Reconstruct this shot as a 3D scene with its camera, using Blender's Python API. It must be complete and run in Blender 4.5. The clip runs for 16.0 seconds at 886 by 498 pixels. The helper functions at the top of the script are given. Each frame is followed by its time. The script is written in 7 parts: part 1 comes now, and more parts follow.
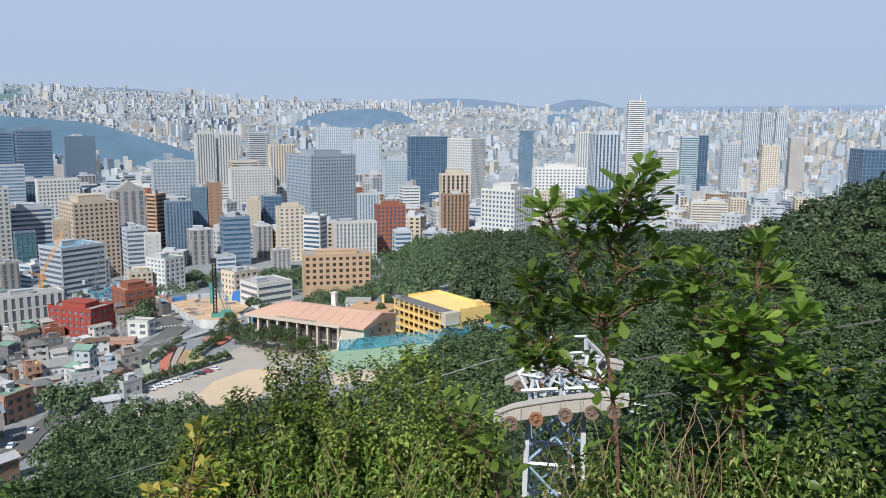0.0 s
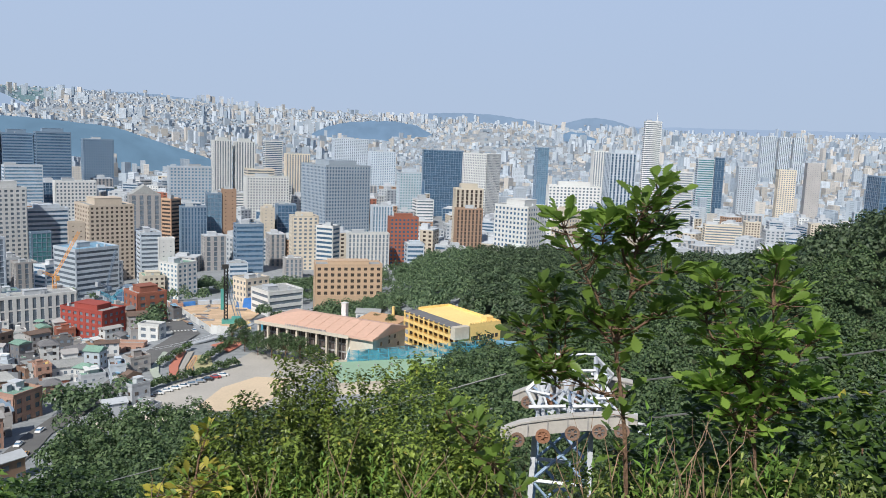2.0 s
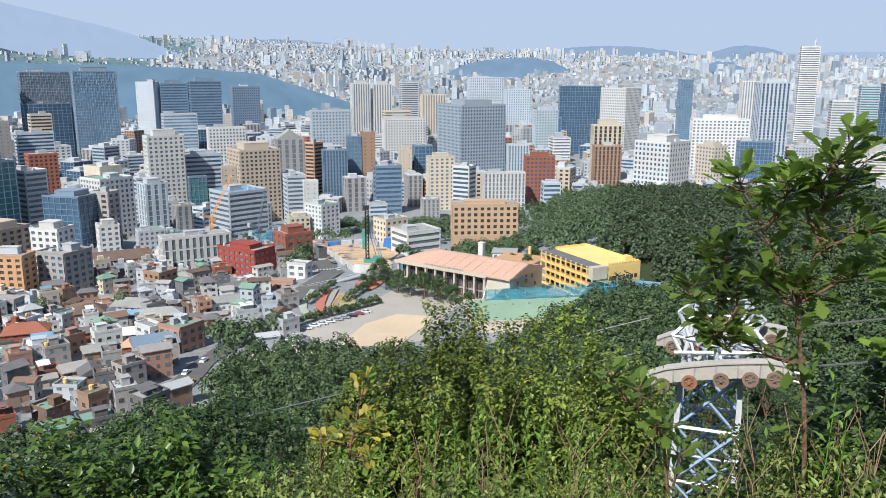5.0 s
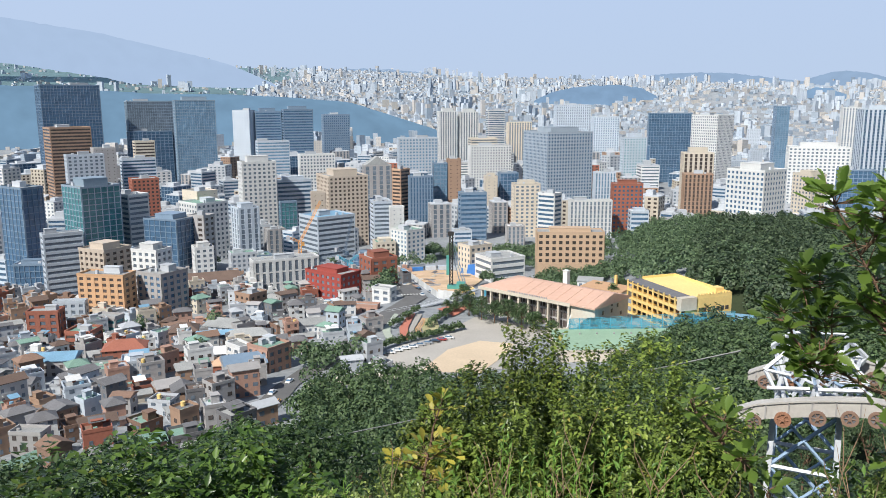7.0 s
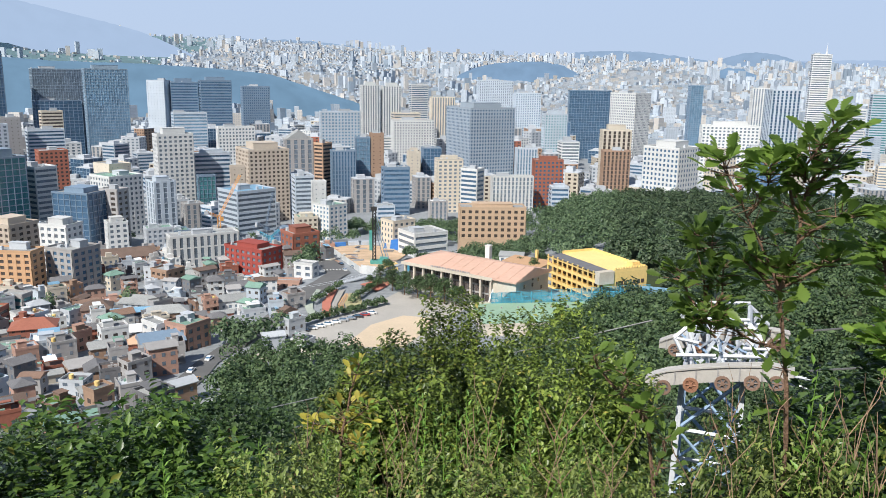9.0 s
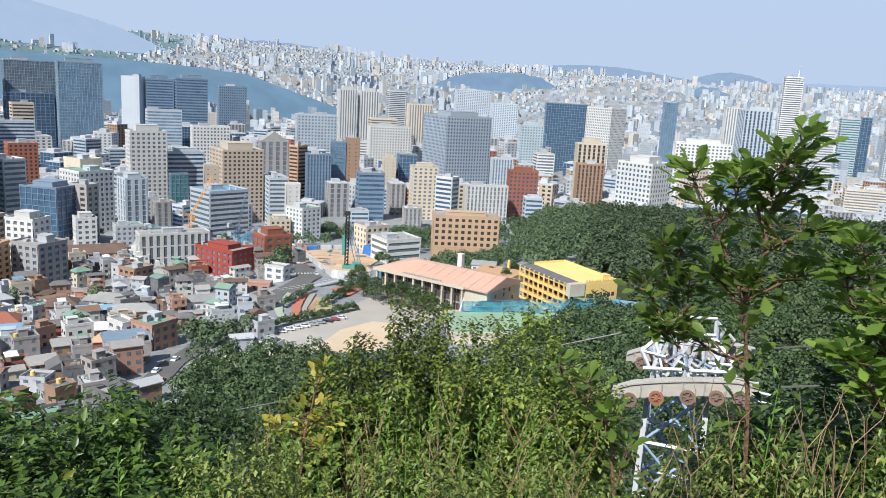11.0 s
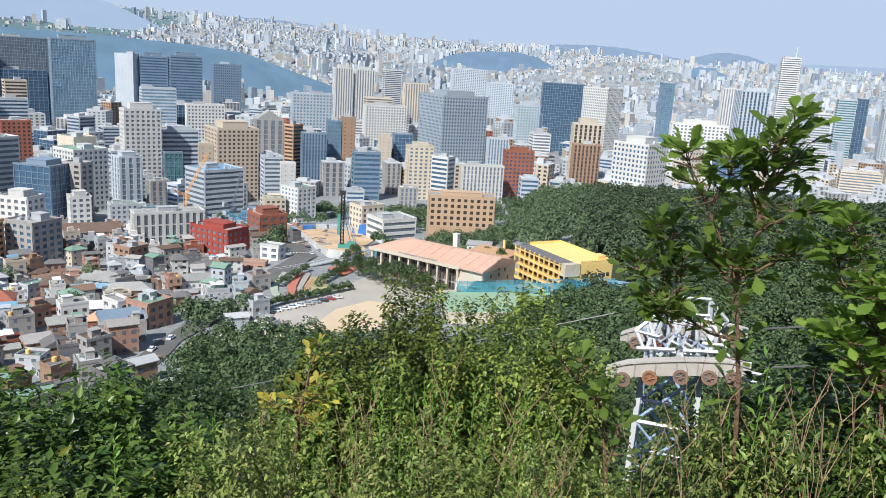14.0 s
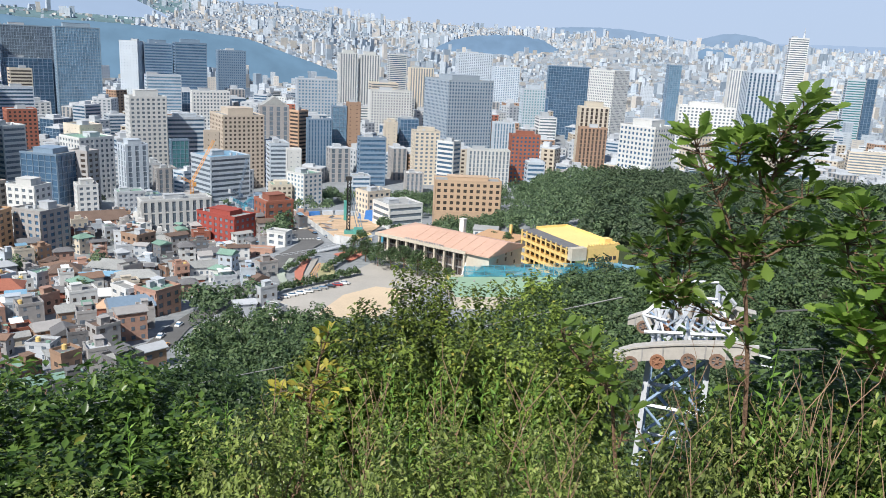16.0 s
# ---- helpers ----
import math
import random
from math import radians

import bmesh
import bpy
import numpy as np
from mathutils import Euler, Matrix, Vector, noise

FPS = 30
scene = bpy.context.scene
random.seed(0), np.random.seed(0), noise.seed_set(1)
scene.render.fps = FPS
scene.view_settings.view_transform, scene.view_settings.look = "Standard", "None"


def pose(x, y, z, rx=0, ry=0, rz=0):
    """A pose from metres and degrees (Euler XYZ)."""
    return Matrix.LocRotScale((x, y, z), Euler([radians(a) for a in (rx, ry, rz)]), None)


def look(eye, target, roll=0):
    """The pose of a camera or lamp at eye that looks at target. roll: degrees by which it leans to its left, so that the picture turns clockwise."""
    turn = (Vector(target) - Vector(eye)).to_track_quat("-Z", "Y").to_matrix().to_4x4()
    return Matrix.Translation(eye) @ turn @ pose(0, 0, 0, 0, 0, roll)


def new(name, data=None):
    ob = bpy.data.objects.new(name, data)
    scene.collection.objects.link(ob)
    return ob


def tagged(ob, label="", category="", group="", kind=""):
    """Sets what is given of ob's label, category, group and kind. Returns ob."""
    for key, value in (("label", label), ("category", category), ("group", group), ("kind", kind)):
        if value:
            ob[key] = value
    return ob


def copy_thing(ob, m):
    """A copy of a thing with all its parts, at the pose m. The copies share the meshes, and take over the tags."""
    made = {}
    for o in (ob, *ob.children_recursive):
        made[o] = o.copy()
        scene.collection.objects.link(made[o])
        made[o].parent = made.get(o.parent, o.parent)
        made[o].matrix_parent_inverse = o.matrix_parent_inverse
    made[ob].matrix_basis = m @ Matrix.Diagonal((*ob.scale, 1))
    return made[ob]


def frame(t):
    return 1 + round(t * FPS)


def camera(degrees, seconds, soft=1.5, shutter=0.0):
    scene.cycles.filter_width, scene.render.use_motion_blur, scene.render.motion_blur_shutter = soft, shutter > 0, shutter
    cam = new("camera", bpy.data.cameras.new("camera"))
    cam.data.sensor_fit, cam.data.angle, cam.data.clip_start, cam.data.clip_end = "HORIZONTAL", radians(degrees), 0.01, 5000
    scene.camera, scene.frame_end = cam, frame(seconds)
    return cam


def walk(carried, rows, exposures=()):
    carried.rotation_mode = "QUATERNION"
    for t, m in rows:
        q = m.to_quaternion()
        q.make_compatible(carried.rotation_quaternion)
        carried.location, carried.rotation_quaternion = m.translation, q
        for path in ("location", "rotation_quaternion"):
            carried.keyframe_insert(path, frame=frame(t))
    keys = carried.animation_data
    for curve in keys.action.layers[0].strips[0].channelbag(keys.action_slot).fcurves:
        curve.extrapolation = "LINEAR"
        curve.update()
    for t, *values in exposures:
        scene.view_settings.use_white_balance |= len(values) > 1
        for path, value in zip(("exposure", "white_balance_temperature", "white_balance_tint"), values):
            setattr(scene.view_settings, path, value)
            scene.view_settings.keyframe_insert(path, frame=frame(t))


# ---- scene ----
cam = camera(58.08, 16.0, soft=0.9)
ROWS = [
    (0.00, pose(0.012, -0.095, 130.064, 80.995, -0.487, -11.149)),
    (0.50, pose(0.016, -0.086, 130.034, 82.240, -4.047, -10.661)),
    (1.00, pose(0.012, -0.063, 130.022, 82.709, -4.228, -10.342)),
    (1.50, pose(0.003, -0.084, 130.025, 82.702, -3.987, -9.978)),
    (2.00, pose(0.013, -0.068, 130.021, 81.963, -2.246, -10.015)),
    (2.50, pose(0.021, -0.064, 130.016, 80.292, -1.944, -10.101)),
    (3.00, pose(-0.005, -0.048, 130.008, 78.024, -1.645, -8.772)),
    (3.50, pose(0.008, -0.046, 130.002, 77.290, -1.661, -8.350)),
    (4.00, pose(0.007, -0.043, 130.001, 76.794, -1.950, -8.199)),
    (4.50, pose(0.009, -0.045, 130.000, 74.593, -2.146, -7.939)),
    (4.70, pose(-0.027, -0.012, 130.041, 73.904, -1.110, -6.427)),
    (4.90, pose(-0.084, 0.036, 130.086, 77.466, 1.649, -2.617)),
    (5.00, pose(-0.113, 0.061, 130.110, 77.421, -0.142, -0.490)),
    (5.20, pose(-0.144, 0.122, 130.121, 78.447, -0.107, 1.987)),
    (5.70, pose(-0.120, 0.118, 130.100, 79.507, -0.027, 4.970)),
    (6.25, pose(-0.095, 0.114, 130.076, 79.785, 0.078, 6.485)),
    (6.80, pose(-0.069, 0.109, 130.053, 79.485, 0.132, 6.033)),
    (7.30, pose(-0.046, 0.105, 130.031, 79.016, 0.077, 3.813)),
    (7.50, pose(0.009, 0.073, 129.995, 78.704, -0.005, 1.738)),
    (8.00, pose(0.003, 0.089, 129.943, 78.437, -0.254, 0.259)),
    (8.50, pose(0.016, 0.036, 129.963, 78.086, -0.666, 0.211)),
    (9.00, pose(0.000, 0.000, 130.000, 77.598, -0.928, 0.204)),
    (9.60, pose(0.008, 0.006, 129.991, 77.586, -1.330, -0.038)),
    (10.30, pose(0.017, 0.014, 129.981, 77.851, -2.267, -0.683)),
    (11.00, pose(0.026, 0.021, 129.970, 78.191, -3.185, -1.314)),
    (11.50, pose(0.033, 0.027, 129.963, 78.348, -3.527, -1.523)),
    (12.00, pose(0.030, 0.019, 129.962, 78.641, -3.967, -1.674)),
    (12.50, pose(0.032, -0.012, 129.992, 78.941, -4.296, -1.746)),
    (13.00, pose(0.032, -0.007, 129.988, 78.970, -4.349, -1.754)),
    (13.50, pose(0.021, 0.031, 129.962, 78.202, -4.134, -1.551)),
    (14.00, pose(0.034, 0.008, 129.967, 76.766, -3.460, -1.581)),
    (14.50, pose(0.015, 0.008, 129.979, 76.385, -3.176, -1.520)),
    (15.00, pose(0.031, 0.008, 129.972, 76.119, -2.961, -1.449)),
    (15.50, pose(0.028, 0.020, 129.965, 75.867, -2.955, -1.339)),
    (16.00, pose(0.017, -0.007, 129.990, 75.670, -2.897, -1.239)),
]

walk(cam, ROWS, exposures=[(0.0, -0.17, 6350, 10), (2.2, -0.15, 6350, 10), (4.0, 0.0, 6350, 10), (16.0, 0.06, 6350, 10)])

# ---------------------------------------------------------------- light
SUN_EL, SUN_AZ = 46.0, 211.0          # degrees; azimuth from +y towards +x
world = bpy.data.worlds.new("sky")
scene.world = world
world.use_nodes = True
_nt = world.node_tree
_nt.nodes.clear()
_sky = _nt.nodes.new("ShaderNodeTexSky")
_sky.sky_type = "NISHITA"
_sky.sun_disc = False
_sky.sun_elevation = radians(SUN_EL)
_sky.sun_rotation = radians(SUN_AZ)
_sky.air_density, _sky.dust_density, _sky.ozone_density = 1.0, 0.8, 2.0
_bg = _nt.nodes.new("ShaderNodeBackground")
_bg.inputs["Strength"].default_value = 0.07
_out = _nt.nodes.new("ShaderNodeOutputWorld")
_nt.links.new(_sky.outputs[0], _bg.inputs[0])
_nt.links.new(_bg.outputs[0], _out.inputs[0])
_s = bpy.data.lights.new("sun", "SUN")
_s.energy, _s.angle, _s.color = 5.2, radians(0.6), (1.0, 0.95, 0.86)
sun = new("sun", _s)
_el, _az = radians(SUN_EL), radians(SUN_AZ)
sun.matrix_world = look((math.sin(_az) * math.cos(_el) * 900, math.cos(_az) * math.cos(_el) * 900, 130 + math.sin(_el) * 900), (0, 0, 130))


# ---------------------------------------------------------------- materials
def principled(name):
    m = bpy.data.materials.new(name)
    m.use_nodes = True
    nt = m.node_tree
    return m, nt, nt.nodes["Principled BSDF"]


def link(nt, a, b):
    nt.links.new(a, b)


def noisy(name, color, scale=0.4, amount=0.18, fine=6.0, rough=0.8, bump=0.0, rand=0.12, metallic=0.0, second=None, coat=0.0, island=False):
    """A surface with stains at two scales, a tint of its own for every object, and relief."""
    m, nt, b = principled(name)
    tc = nt.nodes.new("ShaderNodeNewGeometry")
    n1 = nt.nodes.new("ShaderNodeTexNoise")
    n1.inputs["Scale"].default_value, n1.inputs["Detail"].default_value = scale, 5
    n2 = nt.nodes.new("ShaderNodeTexNoise")
    n2.inputs["Scale"].default_value, n2.inputs["Detail"].default_value = fine, 4
    link(nt, tc.outputs["Position"], n1.inputs["Vector"])
    link(nt, tc.outputs["Position"], n2.inputs["Vector"])
    add = nt.nodes.new("ShaderNodeMath")
    add.operation = "ADD"
    link(nt, n1.outputs["Fac"], add.inputs[0])
    link(nt, n2.outputs["Fac"], add.inputs[1])
    mr = nt.nodes.new("ShaderNodeMapRange")
    mr.inputs["From Min"].default_value, mr.inputs["From Max"].default_value = 0.6, 1.4
    mr.inputs["To Min"].default_value, mr.inputs["To Max"].default_value = 1 - amount, 1 + amount
    link(nt, add.outputs[0], mr.inputs["Value"])
    src = None
    if island:
        src = tc.outputs["Random Per Island"]
    else:
        oi = nt.nodes.new("ShaderNodeObjectInfo")
        src = oi.outputs["Random"]
    mr2 = nt.nodes.new("ShaderNodeMapRange")
    mr2.inputs["To Min"].default_value, mr2.inputs["To Max"].default_value = 1 - rand, 1 + rand
    link(nt, src, mr2.inputs["Value"])
    mul = nt.nodes.new("ShaderNodeMath")
    mul.operation = "MULTIPLY"
    link(nt, mr.outputs[0], mul.inputs[0])
    link(nt, mr2.outputs[0], mul.inputs[1])
    vm = nt.nodes.new("ShaderNodeVectorMath")
    vm.operation = "SCALE"
    if second:
        mx = nt.nodes.new("ShaderNodeMix")
        mx.data_type = "RGBA"
        mx.inputs[6].default_value, mx.inputs[7].default_value = (*color, 1), (*second, 1)
        link(nt, src if island else n1.outputs["Fac"], mx.inputs[0])
        link(nt, mx.outputs[2], vm.inputs[0])
    else:
        vm.inputs[0].default_value = color
    link(nt, mul.outputs[0], vm.inputs["Scale"])
    link(nt, vm.outputs[0], b.inputs["Base Color"])
    b.inputs["Roughness"].default_value = rough
    b.inputs["Metallic"].default_value = metallic
    if coat:
        b.inputs["Coat Weight"].default_value = coat
    if bump:
        bp = nt.nodes.new("ShaderNodeBump")
        bp.inputs["Strength"].default_value, bp.inputs["Distance"].default_value = bump, 0.05
        link(nt, n2.outputs["Fac"], bp.inputs["Height"])
        link(nt, bp.outputs[0], b.inputs["Normal"])
    return m


def leafy(name, dark, light, yellow=None, rough=0.5, through_light=0.35):
    """Leaves: each one its own green, thin enough that some sun comes through."""
    m, nt, b = principled(name)
    g = nt.nodes.new("ShaderNodeNewGeometry")
    oi = nt.nodes.new("ShaderNodeObjectInfo")
    ramp = nt.nodes.new("ShaderNodeValToRGB")
    ramp.color_ramp.elements[0].color = (*dark, 1)
    ramp.color_ramp.elements[1].color = (*light, 1)
    if yellow:
        e = ramp.color_ramp.elements.new(0.965)
        e.color = (*light, 1)
        ramp.color_ramp.elements[2].color = (*yellow, 1)
    n = nt.nodes.new("ShaderNodeTexNoise")
    n.inputs["Scale"].default_value = 0.5
    link(nt, g.outputs["Position"], n.inputs["Vector"])
    mr = nt.nodes.new("ShaderNodeMapRange")
    mr.inputs["From Min"].default_value, mr.inputs["From Max"].default_value = 0.3, 0.7
    mr.inputs["To Min"].default_value, mr.inputs["To Max"].default_value = 0.75, 1.2
    link(nt, n.outputs["Fac"], mr.inputs["Value"])
    mr2 = nt.nodes.new("ShaderNodeMapRange")
    mr2.inputs["To Min"].default_value, mr2.inputs["To Max"].default_value = 0.75, 1.2
    link(nt, oi.outputs["Random"], mr2.inputs["Value"])
    mul = nt.nodes.new("ShaderNodeMath")
    mul.operation = "MULTIPLY"
    link(nt, mr.outputs[0], mul.inputs[0])
    link(nt, mr2.outputs[0], mul.inputs[1])
    vm = nt.nodes.new("ShaderNodeVectorMath")
    vm.operation = "SCALE"
    link(nt, g.outputs["Random Per Island"], ramp.inputs[0])
    link(nt, ramp.outputs[0], vm.inputs[0])
    link(nt, mul.outputs[0], vm.inputs["Scale"])
    link(nt, vm.outputs[0], b.inputs["Base Color"])
    b.inputs["Roughness"].default_value = rough
    tr = nt.nodes.new("ShaderNodeBsdfTranslucent")
    link(nt, vm.outputs[0], tr.inputs["Color"])
    mix = nt.nodes.new("ShaderNodeMixShader")
    mix.inputs[0].default_value = through_light
    out = nt.nodes["Material Output"]
    link(nt, b.outputs[0], mix.inputs[1])
    link(nt, tr.outputs[0], mix.inputs[2])
    link(nt, mix.outputs[0], out.inputs["Surface"])
    return m


def glazing(name, color, rough=0.12):
    """Window glass seen from outside: dark, glossy, blinds and rooms behind differing from pane to pane."""
    m = noisy(name, color, scale=0.12, amount=0.35, fine=0.5, rough=rough, rand=0.2)
    m.node_tree.nodes["Principled BSDF"].inputs["Specular IOR Level"].default_value = 0.8
    return m


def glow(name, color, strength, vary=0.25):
    """Far hills with the haze before them put in as a glowing colour of their own."""
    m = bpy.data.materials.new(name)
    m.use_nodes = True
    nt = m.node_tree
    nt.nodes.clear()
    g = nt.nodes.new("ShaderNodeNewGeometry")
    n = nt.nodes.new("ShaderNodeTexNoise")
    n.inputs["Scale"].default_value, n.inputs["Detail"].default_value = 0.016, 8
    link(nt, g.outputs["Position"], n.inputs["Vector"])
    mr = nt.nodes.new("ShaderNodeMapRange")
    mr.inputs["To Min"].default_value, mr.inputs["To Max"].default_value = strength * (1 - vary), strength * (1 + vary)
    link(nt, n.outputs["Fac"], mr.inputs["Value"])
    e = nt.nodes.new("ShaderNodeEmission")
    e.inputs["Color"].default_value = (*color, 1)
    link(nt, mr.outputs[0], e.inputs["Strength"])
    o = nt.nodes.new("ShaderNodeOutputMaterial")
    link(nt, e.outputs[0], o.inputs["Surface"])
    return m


CONCRETE = noisy("pale_concrete", (0.48, 0.51, 0.55), 0.05, 0.10, 0.8, 0.85)
# WHITE and PALE are lifted for haze over shaded walls, PALE also blued
WHITE = noisy("white_render", (0.65, 0.66, 0.66), 0.05, 0.10, 0.8, 0.8)
PALE = noisy("pale_hazed_panel", (0.50, 0.56, 0.63), 0.05, 0.12, 0.8, 0.6)
CREAM = noisy("cream_render", (0.61, 0.55, 0.46), 0.05, 0.12, 0.8, 0.85)
BEIGE = noisy("beige_stone", (0.56, 0.48, 0.40), 0.05, 0.10, 0.8, 0.85)
SAND = noisy("tan_tile", (0.50, 0.36, 0.25), 0.06, 0.10, 0.8, 0.8)
PEACH = noisy("peach_stone", (0.58, 0.38, 0.26), 0.05, 0.10, 0.8, 0.8)
BROWN = noisy("brown_stone", (0.36, 0.24, 0.17), 0.05, 0.12, 0.8, 0.7)
BRICK = noisy("red_brick", (0.33, 0.125, 0.085), 0.08, 0.16, 1.2, 0.9)
PINK = noisy("pink_brick", (0.44, 0.27, 0.21), 0.08, 0.14, 1.2, 0.9)
ORANGE = noisy("orange_render", (0.58, 0.36, 0.21), 0.06, 0.10, 0.9, 0.85)
STONE = noisy("grey_stone", (0.38, 0.37, 0.37), 0.05, 0.12, 0.8, 0.85)
# steel colour raised and blued to carry mid-distance haze
STEEL = noisy("hazed_steel_frame", (0.20, 0.28, 0.38), 0.05, 0.12, 0.8, 0.45)
BLUE_GREY = noisy("blue_grey_precast", (0.33, 0.39, 0.46), 0.05, 0.10, 0.8, 0.8)
SILVER = noisy("blue_grey_mullion", (0.27, 0.35, 0.43), 0.05, 0.10, 0.8, 0.4)
SLATE = noisy("dark_grey_roof", (0.17, 0.17, 0.18), 0.3, 0.2, 2.0, 0.85)
UMBER = noisy("dark_brown_brick", (0.24, 0.155, 0.115), 0.1, 0.18, 1.4, 0.9)
SCARLET = noisy("scarlet_brick", (0.36, 0.075, 0.06), 0.08, 0.12, 1.2, 0.9)
YELLOW = noisy("yellow_paint", (0.84, 0.61, 0.24), 0.06, 0.10, 0.9, 0.75)
# navy lifted a little, with haze blue in the colour
NAVY = glazing("navy_glass", (0.075, 0.145, 0.24))
BLUE = glazing("blue_glass", (0.16, 0.27, 0.38))
TEAL = glazing("teal_glass", (0.08, 0.24, 0.27))
BRONZE = glazing("bronze_glass", (0.09, 0.075, 0.07), 0.2)
GREY_GLASS = glazing("grey_glass", (0.17, 0.21, 0.26), 0.2)
ROOF_GREY = noisy("roof_membrane_grey", (0.33, 0.34, 0.34), 0.15, 0.2, 1.5, 0.9)
ROOF_GREEN = noisy("roof_paint_green", (0.20, 0.33, 0.27), 0.15, 0.22, 1.5, 0.85)
ROOF_BLUE = noisy("roof_sheet_blue", (0.20, 0.37, 0.52), 0.15, 0.2, 1.5, 0.6)
ROOF_BROWN = noisy("roof_tile_brown", (0.15, 0.105, 0.085), 0.3, 0.2, 3.0, 0.85)
ROOF_SALMON = noisy("roof_sheet_salmon", (0.60, 0.39, 0.30), 0.05, 0.10, 0.6, 0.75)
ROOF_WHITE = noisy("roof_sheet_white", (0.74, 0.75, 0.75), 0.15, 0.12, 1.5, 0.7)
ASPHALT = noisy("asphalt", (0.16, 0.16, 0.16), 0.2, 0.2, 3.0, 0.95)
CITY_FLOOR = noisy("city_ground", (0.26, 0.28, 0.30), 0.03, 0.3, 0.4, 0.95)
PAVING = noisy("grey_paving", (0.40, 0.38, 0.35), 0.1, 0.12, 1.5, 0.95)
SANDY = noisy("sandy_yard", (0.62, 0.50, 0.36), 0.08, 0.12, 1.2, 0.98)
SOIL = noisy("bare_soil", (0.50, 0.33, 0.20), 0.1, 0.25, 0.9, 1.0, second=(0.62, 0.47, 0.32))
FOREST_FLOOR = noisy("forest_floor", (0.035, 0.05, 0.02), 0.3, 0.4, 3.0, 1.0)
# blue of the air in front is mixed into this woodland green
FAR_WOOD = noisy("hazy_distant_woodland", (0.10, 0.17, 0.185), 0.01, 0.25, 0.06, 1.0)
BARK = noisy("grey_brown_bark", (0.19, 0.115, 0.075), 3.0, 0.3, 40.0, 0.9, bump=0.5)
TWIG = noisy("dry_twig", (0.30, 0.20, 0.13), 3.0, 0.3, 40.0, 0.9)
STEEL_WHITE = noisy("white_painted_steel", (0.60, 0.63, 0.67), 1.5, 0.10, 12.0, 0.45)
STEEL_BLUE = noisy("pale_blue_painted_steel", (0.30, 0.42, 0.58), 1.5, 0.12, 12.0, 0.45)
SHEAVE_BOX = noisy("weathered_grey_casing", (0.46, 0.44, 0.41), 1.2, 0.14, 9.0, 0.6)
RUST = noisy("rusty_iron", (0.30, 0.15, 0.09), 6.0, 0.3, 40.0, 0.8)
CABLE = noisy("steel_cable", (0.30, 0.30, 0.29), 2.0, 0.1, 20.0, 0.4, metallic=0.6)
RUBBER = noisy("black_rubber", (0.03, 0.03, 0.03), 2.0, 0.1, 20.0, 0.8)


# ---------------------------------------------------------------- mesh helpers
class Boxes:
    """Gathers boxes and free faces into one mesh."""

    def __init__(self):
        self.v, self.f = [], []

    def box(self, x0, y0, z0, x1, y1, z1, m=None):
        n = len(self.v)
        pts = [(x0, y0, z0), (x1, y0, z0), (x1, y1, z0), (x0, y1, z0), (x0, y0, z1), (x1, y0, z1), (x1, y1, z1), (x0, y1, z1)]
        if m is not None:
            pts = [tuple(m @ Vector(p)) for p in pts]
        self.v += pts
        self.f += [(n, n + 3, n + 2, n + 1), (n + 4, n + 5, n + 6, n + 7), (n, n + 1, n + 5, n + 4), (n + 1, n + 2, n + 6, n + 5),
                   (n + 2, n + 3, n + 7, n + 6), (n + 3, n, n + 4, n + 7)]
        return self

    def faces(self, pts, faces):
        n = len(self.v)
        self.v += [tuple(p) for p in pts]
        self.f += [tuple(n + i for i in f) for f in faces]
        return self

    def bar(self, a, b, r, sides=6, r2=None):
        a, b = Vector(a), Vector(b)
        q = (b - a).to_track_quat("Z", "Y")
        r2 = r if r2 is None else r2
        ring = [Vector((math.cos(i * math.tau / sides), math.sin(i * math.tau / sides), 0)) for i in range(sides)]
        pts = [a + q @ (p * r) for p in ring] + [b + q @ (p * r2) for p in ring]
        return self.faces(pts, [(i, (i + 1) % sides, sides + (i + 1) % sides, sides + i) for i in range(sides)]
                          + [tuple(reversed(range(sides))), tuple(range(sides, 2 * sides))])

    def mesh(self, name, material):
        me = bpy.data.meshes.new(name)
        me.from_pydata(self.v, [], self.f)
        me.materials.append(material)
        return me


def piece(name, boxes, material, parent, label="", kind=""):
    ob = new(name, boxes.mesh(name, material))
    ob.parent = parent
    return tagged(ob, label, kind=kind)


def sheet(name, verts, faces, material, smooth=False):
    me = bpy.data.meshes.new(name)
    me.from_pydata([tuple(v) for v in verts], [], faces)
    me.materials.append(material)
    if smooth:
        me.polygons.foreach_set("use_smooth", [True] * len(me.polygons))
    return me


def big_mesh(name, verts, quads, materials, index=None, flat=False):
    """A mesh from arrays: verts (n,3), quads (m,4)."""
    me = bpy.data.meshes.new(name)
    verts, quads = np.asarray(verts, np.float32), np.asarray(quads, np.int32)
    me.vertices.add(len(verts))
    me.vertices.foreach_set("co", verts.ravel())
    me.loops.add(quads.size)
    me.loops.foreach_set("vertex_index", quads.ravel())
    me.polygons.add(len(quads))
    me.polygons.foreach_set("loop_start", np.arange(0, quads.size, quads.shape[1], dtype=np.int32))
    for m in materials:
        me.materials.append(m)
    if index is not None:
        me.polygons.foreach_set("material_index", np.asarray(index, np.int32))
    me.polygons.foreach_set("use_smooth", np.full(len(quads), not flat))
    me.update(calc_edges=True)
    me.validate()
    return me


